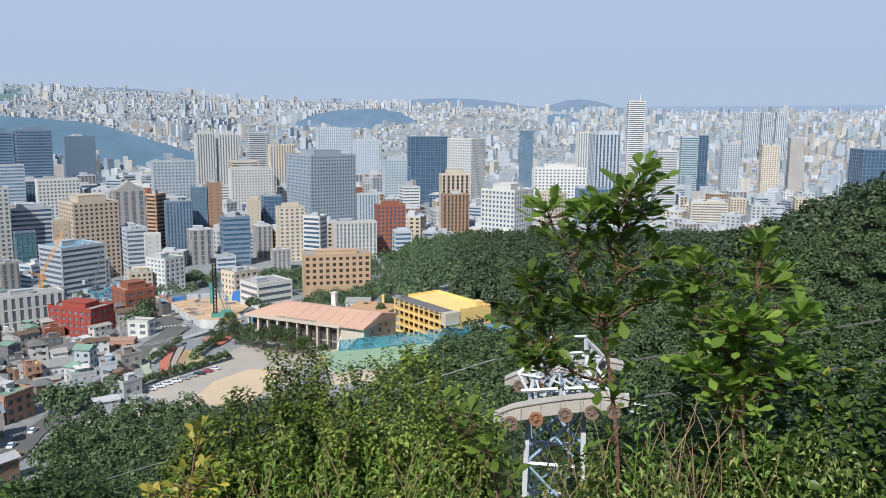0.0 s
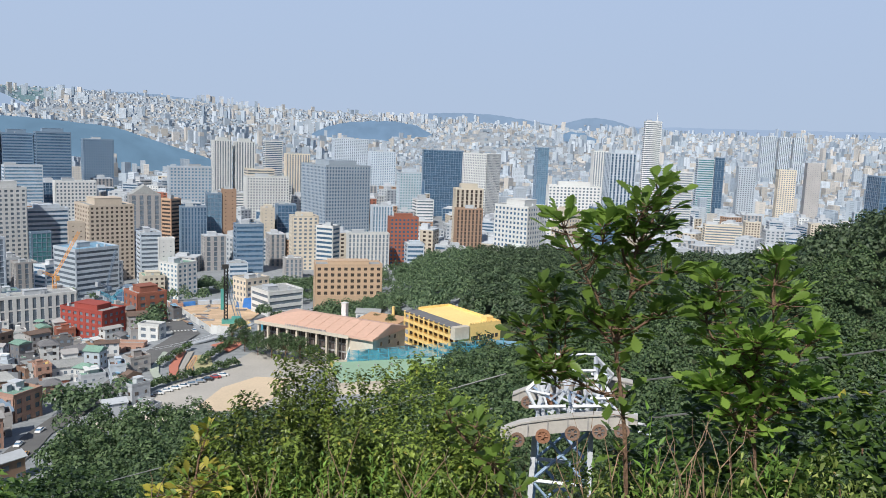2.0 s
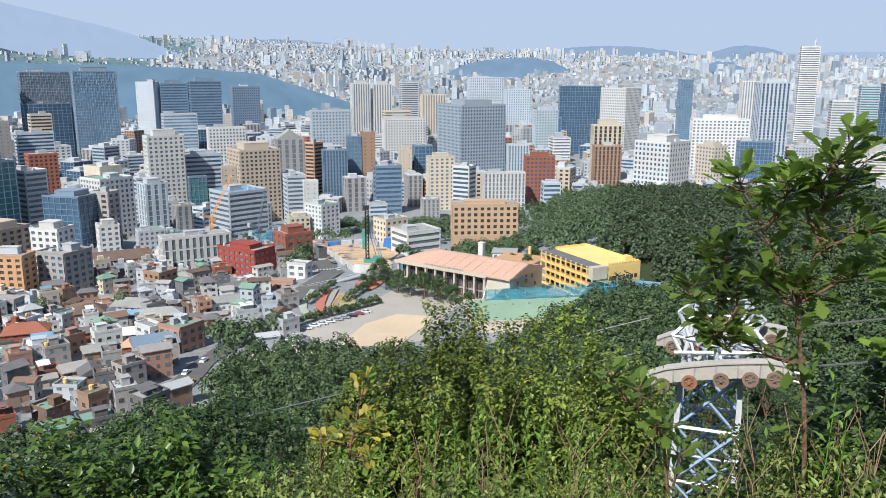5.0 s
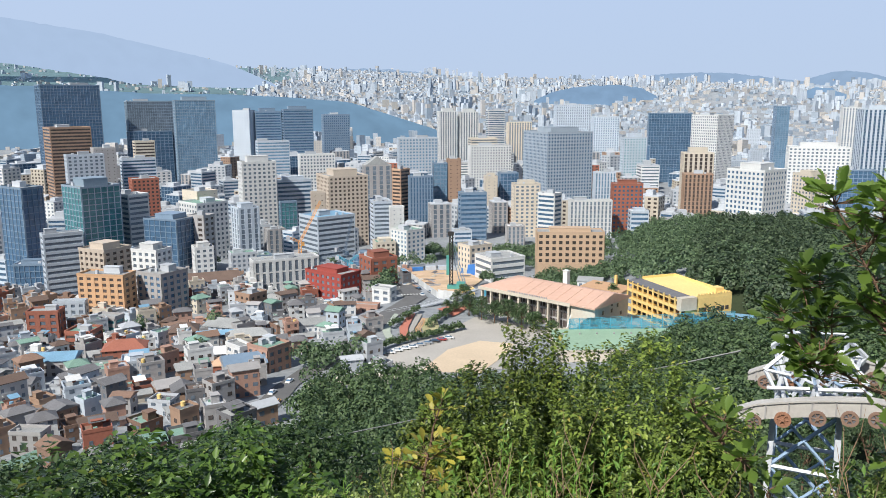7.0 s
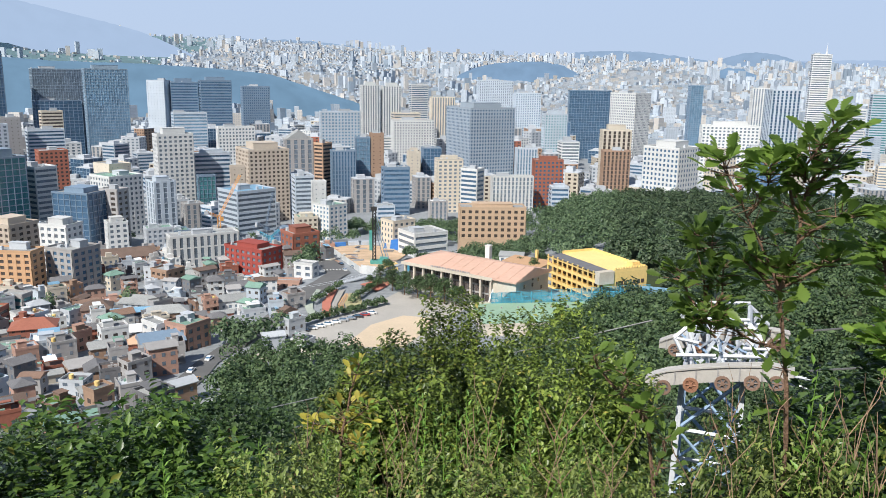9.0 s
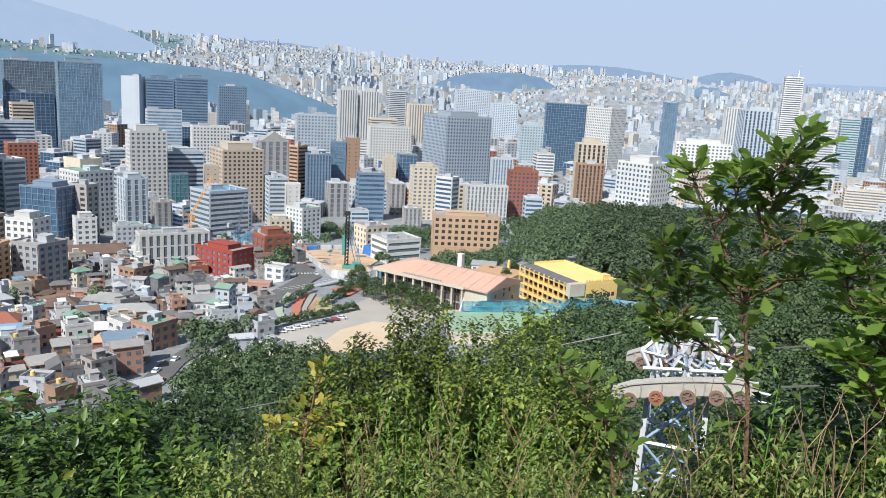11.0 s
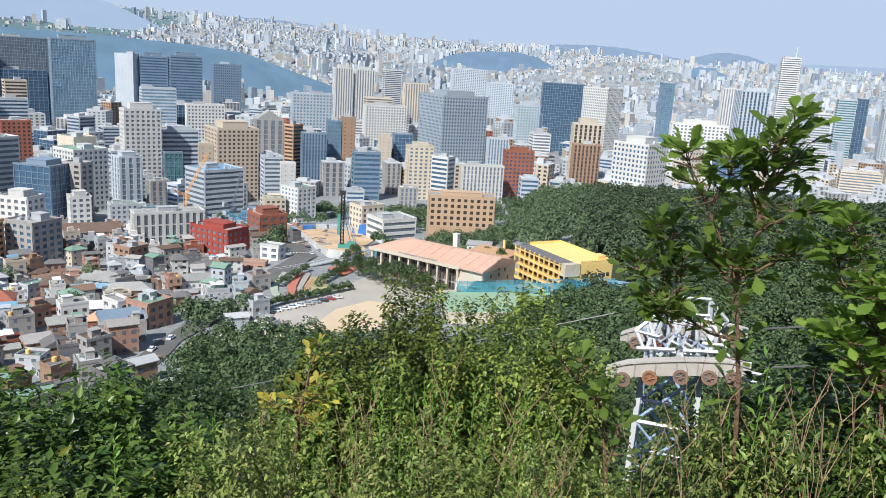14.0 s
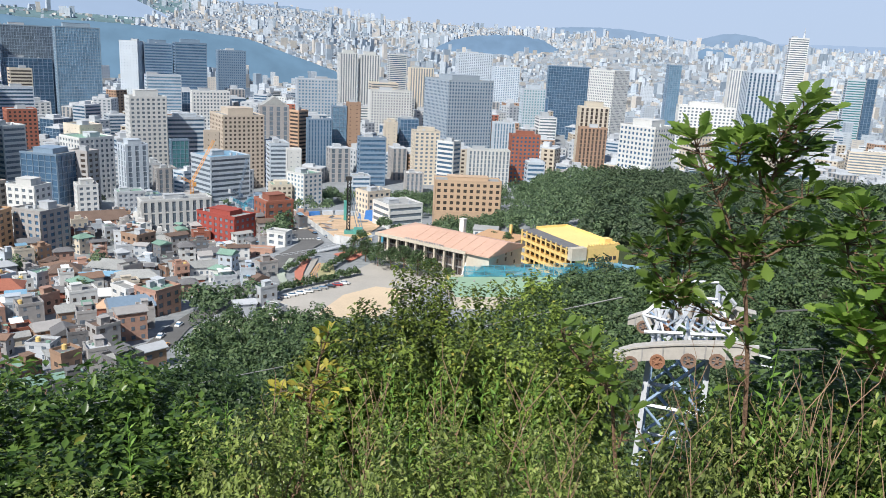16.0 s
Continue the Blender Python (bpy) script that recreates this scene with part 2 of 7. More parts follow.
# ---------------------------------------------------------------- the lie of the land
EYE_Z = 130.0
LEFT_R = (1, 3, 6, 12, 25, 50, 120, 200, 270, 320, 450, 650, 800, 6000)
LEFT_Z = (-1.7, -2.5, -4.2, -8.6, -18, -38, -72, -91, -98, -104, -112, -126, -130, -130)
RIGHT_R = (1, 3, 6, 12, 25, 50, 120, 200, 400, 650, 710, 800, 900, 6000)
RIGHT_Z = (-1.7, -2.5, -4.2, -8.6, -19, -36, -58, -76, -89, -99, -105, -123, -130, -130)


def hump(x, y, cx, cy, rx, ry, h):
    return h * np.exp(-(((x - cx) / rx) ** 2 + ((y - cy) / ry) ** 2))


def land(x, y):
    """Height of the ground; x and y may be arrays."""
    x, y = np.asarray(x, float), np.asarray(y, float)
    r = np.maximum(1.0, np.hypot(x, y))
    az = np.degrees(np.arctan2(x, y))
    w = np.clip((az - 3) / 9, 0, 1)
    w = w * w * (3 - 2 * w)
    lr = np.log(r)
    z = EYE_Z + (1 - w) * np.interp(lr, np.log(LEFT_R), LEFT_Z) + w * np.interp(lr, np.log(RIGHT_R), RIGHT_Z)
    back = np.clip((np.abs(az) - 75) / 40, 0, 1)           # the mountain goes on up behind
    z = z * (1 - back) + back * (EYE_Z - 1.7 + 60 * (1 - np.exp(-r / 150)))
    # the wooded shoulder that closes the view on one side
    z = z + hump(x, y, 262, 240, 95, 120, 64) + hump(x, y, 300, 420, 90, 150, 14)
    # the school's terrace
    t = np.clip(1.6 - ((x - 8) / 92) ** 2 - ((y - 338) / 74) ** 2, 0, 1)
    t = t * t * (3 - 2 * t)
    z = z * (1 - t) + 32 * t
    # the plain climbs to the hills behind the city, fitted to the camera's skyline, higher on one side
    far = np.interp(az, (-40, -28, -21, -10, -4, 8, 17, 24, 40), (330, 325, 296, 276, 244, 220, 196, 186, 190))
    z = z + far * np.clip((r - 1750) / 2650, 0, 1) * (y > 0)
    # the building site falls gently from the terrace to the road below
    t = np.clip(1.7 - ((x + 52) / 36) ** 2 - ((y - 455) / 78) ** 2, 0, 1)
    t = t * t * (3 - 2 * t) * np.clip((y - 370) / 20, 0, 1)
    z = z * (1 - t) + (31.5 - 0.115 * (y - 388)) * t
    # a hill of close-packed houses out in the city
    z = z + hump(x, y, 700, 2750, 260, 300, 74)
    return z


def wooded(x, y):
    """True on the thinly built flank under the mountain."""
    az = np.degrees(np.arctan2(x, y))
    return (az < -16) & (np.hypot(x, y) > 2050 + 220 * np.clip(az + 24, 0, 8))


def hillside(x, y):
    """True on the wooded mountain on which the camera stands."""
    r, az = np.hypot(x, y), np.degrees(np.arctan2(x, y))
    edge = np.interp(az, (-60, -40, -30, -22, -19, -17, -15.6, -13, -9, -4, -1, 2, 5, 8, 9.5, 11.5, 13, 18, 30, 40, 60),
                     (198, 198, 199, 203, 204, 208, 260, 262, 260, 256, 255, 250, 245, 262, 300, 330, 660, 690, 650, 520, 500))
    return (r < edge) | (np.abs(az) > 62) & (r < 900)


radii = np.concatenate(([0.0], np.geomspace(0.8, 4850, 170)))
angles = np.radians(np.concatenate((np.arange(-50, 55, 0.7), np.arange(55, 310, 6.0))))
_gx = np.outer(radii, np.sin(angles))
_gy = np.outer(radii, np.cos(angles))
_gz = land(_gx, _gy)
_na = len(angles)
_i, _j = np.meshgrid(np.arange(len(radii) - 1), np.arange(_na), indexing="ij")
_q = np.stack((_i * _na + _j, _i * _na + (_j + 1) % _na, (_i + 1) * _na + (_j + 1) % _na, (_i + 1) * _na + _j), -1).reshape(-1, 4)
_cx, _cy = _gx.ravel()[_q].mean(1), _gy.ravel()[_q].mean(1)
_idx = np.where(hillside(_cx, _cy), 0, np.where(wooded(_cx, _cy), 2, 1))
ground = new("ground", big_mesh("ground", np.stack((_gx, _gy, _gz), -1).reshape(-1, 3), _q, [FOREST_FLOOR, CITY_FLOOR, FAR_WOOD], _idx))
tagged(ground, "wooded mountainside running down to a flat grey city", "ground", kind="structure")


def ridge(crest, dist, material, seed, rough=0.06):
    """A far wooded hill. crest: its skyline as pairs of azimuth and elevation in degrees, seen from the viewpoint."""
    n, rows = 160, 6
    az0, az1 = crest[0][0], crest[-1][0]
    verts, faces = [], []
    for k in range(n + 1):
        deg = az0 + (az1 - az0) * k / n
        el = float(np.interp(deg, [c[0] for c in crest], [c[1] for c in crest]))
        el += rough * noise.fractal((deg * 2.2 + seed, seed, 0), 1.0, 2.0, 5)
        az, top = radians(deg), EYE_Z + dist * math.tan(radians(el))
        for i in range(rows + 1):
            t = i / rows
            d = dist + 130 * t * t
            verts.append((math.sin(az) * d, math.cos(az) * d, top - 170 * (1 - t) ** 1.5))
    for k in range(n):
        for i in range(rows):
            a = k * (rows + 1) + i
            faces.append((a, a + rows + 1, a + rows + 2, a + 1))
    return tagged(new("backdrop", sheet("backdrop", verts, faces, material, True)), "hazy blue wooded hill in the distance", "hills", kind="structure")


def sky_backdrop():
    """The plain summer sky that stands behind the farthest hills, paler towards the skyline."""
    verts, faces, n, rows = [], [], 72, 16
    for i in range(rows + 1):
        el = radians(-1.5 + 31.5 * i / rows)
        for k in range(n + 1):
            az = radians(-80 + 165 * k / n)
            verts.append((math.sin(az) * math.cos(el) * 4900, math.cos(az) * math.cos(el) * 4900, EYE_Z + math.sin(el) * 4900))
    for i in range(rows):
        for k in range(n):
            a = i * (n + 1) + k
            faces.append((a, a + 1, a + n + 2, a + n + 1))
    m = bpy.data.materials.new("summer_sky")
    m.use_nodes = True
    nt = m.node_tree
    nt.nodes.clear()
    g = nt.nodes.new("ShaderNodeNewGeometry")
    sx = nt.nodes.new("ShaderNodeSeparateXYZ")
    link(nt, g.outputs["Position"], sx.inputs[0])
    mr = nt.nodes.new("ShaderNodeMapRange")
    mr.inputs["From Min"].default_value, mr.inputs["From Max"].default_value = 100, 1500
    link(nt, sx.outputs[2], mr.inputs["Value"])
    ramp = nt.nodes.new("ShaderNodeValToRGB")
    ramp.color_ramp.elements[0].color = (0.50, 0.61, 0.78, 1)
    ramp.color_ramp.elements[1].color = (0.49, 0.62, 0.86, 1)
    link(nt, mr.outputs[0], ramp.inputs[0])
    e = nt.nodes.new("ShaderNodeEmission")
    link(nt, ramp.outputs[0], e.inputs["Color"])
    o = nt.nodes.new("ShaderNodeOutputMaterial")
    link(nt, e.outputs[0], o.inputs["Surface"])
    return tagged(new("backdrop", sheet("backdrop", verts, faces, m, True)), "pale hazy blue summer sky", "sky", kind="structure")


sky_backdrop()
# haze painted as glow, paler the farther off the hill
HAZE_FAR = glow("distant_hills_haze_far", (0.41, 0.53, 0.72), 1.0, 0.05)
HAZE_MID = glow("distant_hills_haze_mid", (0.31, 0.43, 0.60), 1.0, 0.12)
HAZE_NEAR = glow("distant_hills_haze_near", (0.24, 0.37, 0.54), 1.0)
HAZE_WOOD = glow("distant_woods_haze", (0.19, 0.32, 0.46), 1.0)
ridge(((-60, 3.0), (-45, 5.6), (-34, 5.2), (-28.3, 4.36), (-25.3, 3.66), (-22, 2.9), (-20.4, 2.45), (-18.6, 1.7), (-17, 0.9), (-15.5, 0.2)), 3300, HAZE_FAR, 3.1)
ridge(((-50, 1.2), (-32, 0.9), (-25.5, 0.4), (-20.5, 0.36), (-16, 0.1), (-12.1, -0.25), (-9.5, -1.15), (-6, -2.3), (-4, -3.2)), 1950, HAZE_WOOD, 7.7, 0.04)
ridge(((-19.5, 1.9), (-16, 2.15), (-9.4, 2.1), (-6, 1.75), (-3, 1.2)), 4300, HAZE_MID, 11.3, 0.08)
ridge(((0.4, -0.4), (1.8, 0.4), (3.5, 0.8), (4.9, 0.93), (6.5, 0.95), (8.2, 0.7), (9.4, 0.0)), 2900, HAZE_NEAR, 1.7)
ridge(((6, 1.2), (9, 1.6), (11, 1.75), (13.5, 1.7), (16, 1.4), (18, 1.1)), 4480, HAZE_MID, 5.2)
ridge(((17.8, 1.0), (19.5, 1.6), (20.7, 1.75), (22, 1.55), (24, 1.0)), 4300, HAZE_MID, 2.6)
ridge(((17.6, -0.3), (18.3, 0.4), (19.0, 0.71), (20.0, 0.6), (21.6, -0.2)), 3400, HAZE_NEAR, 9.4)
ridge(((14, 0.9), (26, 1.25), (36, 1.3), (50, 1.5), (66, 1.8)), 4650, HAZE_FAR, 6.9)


# ---------------------------------------------------------------- buildings
def facade(wall, L, h, storey, bay, style, m):
    """Piers and floor bands standing proud of the glazing along one side of length L (along local x, outward -y)."""
    n = max(1, round(h / storey))
    s = h / n
    k = max(1, round(L / bay))
    w = L / k
    if style == "grid":
        band, pier = 0.46, 0.48
    elif style == "bands":
        band, pier = 0.50, 0.0
    elif style == "strips":
        band, pier = 0.12, 0.50
    elif style == "glass":
        band, pier = 0.12, 0.10
    else:
        band, pier = 0.80, 0.80
    if band:
        for i in range(n):
            wall.box(0, -0.3, i * s - band * s / 2 if i else 0, L, 0.05, i * s + band * s / 2, m)
        wall.box(0, -0.34, h - band * s * 0.6, L, 0.05, h, m)
    if pier:
        for j in range(k + 1):
            c = j * w
            a, b = max(0, c - pier * w / 2), min(L, c + pier * w / 2)
            wall.box(a, -0.36, 0, b, 0.05, h, m)
    wall.box(0, -0.38, 0, 0.5, 0.05, h, m)
    wall.box(L - 0.5, -0.38, 0, L, 0.05, h, m)


def ring_wall(b, x0, y0, x1, y1, z0, z1, t):
    """One closed wall round a rectangle."""
    v = []
    for z in (z0, z1):
        for k in (0, t):
            v += [(x0 + k, y0 + k, z), (x1 - k, y0 + k, z), (x1 - k, y1 - k, z), (x0 + k, y1 - k, z)]
    f = []
    for i in range(4):
        j = (i + 1) % 4
        f += [(i, j, 8 + j, 8 + i), (4 + j, 4 + i, 12 + i, 12 + j), (8 + i, 8 + j, 12 + j, 12 + i), (j, i, 4 + i, 4 + j)]
    return b.faces(v, f)


def building(x, y, turn, w, d, h, base, style, wall_m, glass_m, storey, bay, label, crown=False, spire=False, gable=False, roof=None, name="building", category="building"):
    """A block whose corner stands at (x, y); w runs along turn, d at right angles, h above its foot."""
    rnd = random.Random(int(x * 7 + y * 13))
    walls, body, top = Boxes(), Boxes(), Boxes()
    for L, mm in ((w, Matrix.Identity(4)), (d, pose(w, 0, 0, 0, 0, 90)), (w, pose(w, d, 0, 0, 0, 180)), (d, pose(0, d, 0, 0, 0, 270))):
        facade(walls, L, h, storey, bay, style, mm)
    ob = new(name, None)
    ob.matrix_world = pose(x, y, base, 0, 0, turn)
    tagged(ob, label, category)
    piece("facade", walls, wall_m, ob, kind="stuff")
    piece("plinth", Boxes().box(-0.3, -0.3, -14, w + 0.3, d + 0.3, 0.4), wall_m, ob)
    piece("parapet", ring_wall(Boxes(), -0.36, -0.36, w + 0.36, d + 0.36, h, h + 1.1, 0.5), wall_m, ob)
    body.box(0, 0, 0, w, d, h - 0.05)
    piece("glazing", body, glass_m, ob, "rows of dark reflecting windows")
    if gable:
        top.faces([(0, 0, h), (w, 0, h), (w, d, h), (0, d, h), (w / 2, 0, h + w * 0.35), (w / 2, d, h + w * 0.35)], [(0, 1, 4), (3, 5, 2), (0, 4, 5, 3), (1, 2, 5, 4)])
        piece("roof", top, ROOF_GREY, ob, "steep grey roof")
    else:
        top.box(0.3, 0.3, h - 0.04, w - 0.3, d - 0.3, h + 0.25)
        piece("roof", top, roof or ROOF_GREY, ob)
        if w > 7 and d > 7:
            unit = Boxes()
            fw, fd = (0.62, 0.55) if crown else (0.3, 0.35)
            ux, uy = (w * (1 - fw) / 2, d * (1 - fd) / 2) if crown else (rnd.uniform(1, w * 0.55), rnd.uniform(1, d * 0.5))
            uh = (3.5 if h > 20 else 2.6) + (2.0 if crown and h > 60 else 0)
            unit.box(ux, uy, h + 0.2, ux + w * fw, uy + d * fd, h + uh)
            unit.box(ux - 0.2, uy - 0.2, h + uh, ux + w * fw + 0.2, uy + d * fd + 0.2, h + uh + 0.3)
            piece("rooftop_unit", unit, wall_m if crown else CONCRETE, ob)
            for k in range(rnd.randint(1, 3)):
                tank = Boxes()
                bx, by = rnd.uniform(1, w - 3), rnd.uniform(1, d - 3)
                tank.box(bx, by, h + 0.2, bx + rnd.uniform(1, 2.4), by + rnd.uniform(1, 2.4), h + rnd.uniform(1.2, 2.6))
                piece("rooftop_tank", tank, CONCRETE, ob)
    if spire:
        sp = Boxes()
        sp.bar((w * 0.75, d / 2, h), (w * 0.75, d / 2, h + 20), 2.2, 8, 0.1)
        piece("spire", sp, STEEL_WHITE, ob, "slender white rooftop spire")
    PLOTS.append((x + math.cos(radians(turn)) * w / 2 - math.sin(radians(turn)) * d / 2, y + math.sin(radians(turn)) * w / 2 + math.cos(radians(turn)) * d / 2, math.hypot(w, d) / 2))
    return ob


PLOTS = []

building(28, 880, 25, 55, 62, 93, 0, "grid", BLUE_GREY, NAVY, 3.7, 3.4, "blue-grey concrete office tower with a tight window grid", crown=True)
building(197, 672, 42, 32, 35, 62, 9, "grid", WHITE, NAVY, 4.2, 4.0, "white office block with dark windows and deep cornice", crown=True)
building(154, 785, -1, 28, 15, 76, 2, "strips", CREAM, BRONZE, 3.6, 4.5, "cream tower with tall vertical window strips", crown=True)
building(147, 741, -1, 25, 11, 56, 6, "strips", BROWN, BRONZE, 3.6, 3.5, "brown stone office block with narrow windows")
building(81, 716, 4, 26, 11, 50, 5, "grid", BRICK, NAVY, 3.6, 3.6, "red brick office building with a glazed top storey", crown=True)
building(42, 689, 5, 36, 10, 40, 3, "strips", WHITE, GREY_GLASS, 3.6, 3.4, "white office block with tall vertical fins")
building(28, 678, 58, 12, 16, 47, 3, "bands", WHITE, NAVY, 4.0, 6.0, "slim white building with dark glazed end")
building(196, 1285, -1, 66, 12, 107, 0, "glass", STEEL, NAVY, 4.0, 4.0, "dark blue glass office tower")
building(283, 1207, 42, 38, 46, 105, 0, "grid", WHITE, GREY_GLASS, 4.0, 3.2, "white tower wrapped in a square window grid")
building(698, 1328, -16, 28, 19, 108, 0, "bands", PALE, TEAL, 4.0, 5.0, "teal banded glass tower")
building(728, 1323, -17, 16, 10, 111, 0, "glass", STEEL, NAVY, 4.0, 5.0, "blue glass slab beside a teal tower")
building(410, 1021, -2, 36, 22, 116, 0, "strips", PALE, NAVY, 3.6, 5.0, "tall grey tower with blue glass strips", crown=True)
building(661, 1479, -14, 31, 19, 174, 0, "bands", WHITE, GREY_GLASS, 3.9, 6.0, "tall white banded tower with a rooftop spire", spire=True)
building(627, 779, -14, 42, 34, 104, 0, "glass", STEEL, NAVY, 4.0, 4.0, "dark blue glass office slab")
building(-128, 1254, 21, 27, 17, 110, 0, "strips", WHITE, GREY_GLASS, 3.0, 4.0, "white apartment tower with vertical balconies strips", crown=True)
building(-97, 1266, 19, 29, 17, 109, 0, "strips", WHITE, GREY_GLASS, 3.0, 4.0, "white apartment tower with vertical balconies strips", crown=True)
building(-56, 1329, 14, 28, 18, 111, 0, "bands", WHITE, NAVY, 3.0, 6.0, "banded white apartment tower")
building(-20, 1200, 13, 35, 16, 95, 0, "strips", CREAM, GREY_GLASS, 3.0, 4.0, "cream apartment tower with dark stripes")
building(-64, 1008, 14, 52, 21, 71, 0, "grid", WHITE, GREY_GLASS, 3.4, 3.4, "white slab block with even windows")
building(-67, 1058, 14, 35, 22, 78, 0, "bands", CREAM, GREY_GLASS, 3.4, 5.0, "cream banded slab tower")
building(-88, 795, 12, 14, 11, 66, 0, "glass", STEEL, BLUE, 3.8, 4.0, "slim blue glass office tower")
building(-74, 799, 11, 13, 10, 70, 0, "blank", BROWN, BRONZE, 3.8, 6.0, "slim brown stone service tower")
building(-119, 781, 59, 14, 11, 61, 0, "bands", PEACH, BRONZE, 3.6, 5.0, "peach banded office block")
building(-108, 768, 16, 23, 12, 55, 0, "strips", STEEL, NAVY, 3.6, 3.0, "navy glass block with white ribs")
building(-166, 834, 19, 29, 17, 60, 0, "strips", STONE, GREY_GLASS, 5.0, 8.0, "grey stone church block with tall arched window", gable=True)
building(-164, 670, 32, 35, 35, 62, 2, "grid", BEIGE, BRONZE, 3.5, 3.8, "beige hotel block with small square windows", crown=True)
building(-171, 638, 23, 11, 6, 50, 4, "blank", BEIGE, BRONZE, 4.0, 6.0, "beige portal wing of a hotel")
building(-243, 678, 34, 30, 16, 73, 2, "grid", WHITE, GREY_GLASS, 3.6, 4.2, "tall white office tower with square windows", crown=True)
building(-223, 711, 29, 32, 12, 55, 1, "bands", PALE, NAVY, 3.8, 6.0, "white and navy banded office block", crown=True)
building(-204, 659, 29, 14, 7, 40, 3, "glass", STEEL, TEAL, 3.8, 3.5, "low teal glass building")
building(-466, 1051, 34, 53, 16, 128, 0, "glass", SILVER, BLUE, 3.9, 3.2, "blue glass tower with a fine white mullion grid", crown=True)
building(-548, 1079, 35, 64, 21, 127, 0, "glass", SILVER, GREY_GLASS, 4.2, 3.0, "pale grey lattice-clad office tower")
building(-538, 1061, 35, 57, 21, 86, 0, "glass", STEEL, NAVY, 4.2, 6.0, "dark glass lower block of an office tower")
building(-409, 1181, 79, 16, 28, 113, 0, "blank", PALE, NAVY, 4.0, 5.0, "grey concrete slab tower")
building(-402, 1189, 27, 38, 24, 111, 0, "bands", STEEL, NAVY, 4.0, 6.0, "dark glass office tower", crown=True)
building(-359, 1192, 25, 44, 24, 114, 0, "bands", STEEL, NAVY, 4.0, 6.0, "dark glass office tower", crown=True)
building(-351, 1043, 27, 42, 21, 74, 0, "bands", PALE, BLUE, 4.0, 6.0, "blue banded office block")
building(-327, 1310, 24, 43, 21, 104, 0, "grid", STEEL, NAVY, 4.0, 3.4, "dark navy office tower with small bright panels")
building(-609, 976, 44, 72, 31, 148, 0, "glass", STEEL, NAVY, 4.0, 4.0, "dark blue glass tower with sloping crown")
building(-498, 809, 44, 41, 31, 100, 0, "bands", BROWN, BRONZE, 3.6, 6.0, "brown banded office block")
building(-301, 519, 55, 28, 29, 64, 6, "glass", SILVER, TEAL, 4.0, 4.5, "green glass shopping block", crown=True)
building(-284, 551, 57, 16, 16, 56, 5, "bands", WHITE, GREY_GLASS, 3.8, 9.0, "white building with narrow window bands")
building(-235, 520, 74, 23, 28, 40, 8, "glass", STEEL, NAVY, 4.0, 5.0, "low dark navy glass block", crown=True)
building(-221, 534, 72, 11, 14, 41, 8, "grid", STONE, BRONZE, 3.8, 6.0, "narrow grey stone block")
building(-249, 590, 53, 27, 27, 46, 4, "grid", WHITE, GREY_GLASS, 3.8, 4.0, "white office block with a green roof edge", roof=ROOF_GREEN)
building(-260, 618, 53, 18, 23, 53, 3, "blank", CREAM, GREY_GLASS, 3.8, 4.0, "cream block with rooftop plant")
building(-213, 582, 40, 16, 16, 43, 5, "strips", PALE, GREY_GLASS, 3.8, 6.0, "pale grey block with a rooftop sign", crown=True)
building(-148, 566, 45, 32, 27, 37, 7, "bands", PALE, GREY_GLASS, 3.8, 6.0, "white banded office with a blue roof", roof=ROOF_BLUE)
building(-98, 592, 19, 10, 7, 42, 7, "blank", WHITE, GREY_GLASS, 3.4, 5.0, "white slim block with few windows")
building(-84, 579, 48, 17, 19, 26, 7, "grid", WHITE, BLUE, 3.4, 4.0, "white and blue low office", roof=ROOF_GREEN)
building(-118, 629, 21, 15, 16, 44, 4, "bands", PALE, GREY_GLASS, 3.4, 5.0, "pale low banded office block")
building(-221, 398, 69, 18, 19, 34, 16, "grid", BEIGE, BRONZE, 3.2, 4.0, "beige hotel block with rooftop sign", crown=True)
building(-197, 371, 86, 11, 25, 24, 19, "grid", ORANGE, BRONZE, 3.2, 4.5, "orange rendered hotel block")
building(-191, 396, 76, 12, 16, 33, 18, "grid", WHITE, GREY_GLASS, 3.2, 4.0, "white faceted low-rise building", crown=True)
building(-181, 379, 66, 17, 18, 23, 19, "grid", STONE, NAVY, 3.2, 4.0, "dark grey low office block")
building(-68, 366, 86, 5, 13, 10, 22, "grid", PINK, BRONZE, 3.4, 4.2, "pink brick building with wide windows", crown=True)
building(-64, 380, 70, 6, 10, 16, 21, "grid", WHITE, GREY_GLASS, 3.2, 5.0, "white rendered small block")
building(-32, 504, 39, 17, 14, 15, 21, "grid", CREAM, GREY_GLASS, 3.4, 4.0, "cream three-storey school annex")
building(-17, 468, 32, 23, 20, 12, 23, "bands", WHITE, GREY_GLASS, 3.6, 5.0, "white school building with balcony bands")
building(11, 515, 3, 43, 16, 20, 24, "grid", SAND, BRONZE, 3.8, 4.4, "tan institutional building with rows of square windows", crown=True)
building(-155, 444, 31, 39, 11, 20, 16, "strips", WHITE, GREY_GLASS, 6.0, 4.0, "long white hall with ribbed wall")
building(-269, 421, 43, 21, 8, 40, 14, "bands", PALE, GREY_GLASS, 3.4, 4.0, "grey apartment block with balconies")
building(-310, 467, 64, 14, 25, 66, 9, "glass", STEEL, NAVY, 3.8, 4.0, "dark glass office block")
building(-153, 998, 19, 49, 16, 81, 0, "grid", PALE, BLUE, 3.8, 4.0, "pale office block with a glazed side")
building(-244, 866, 26, 39, 14, 69, 0, "grid", WHITE, GREY_GLASS, 3.6, 3.6, "white gridded office block")
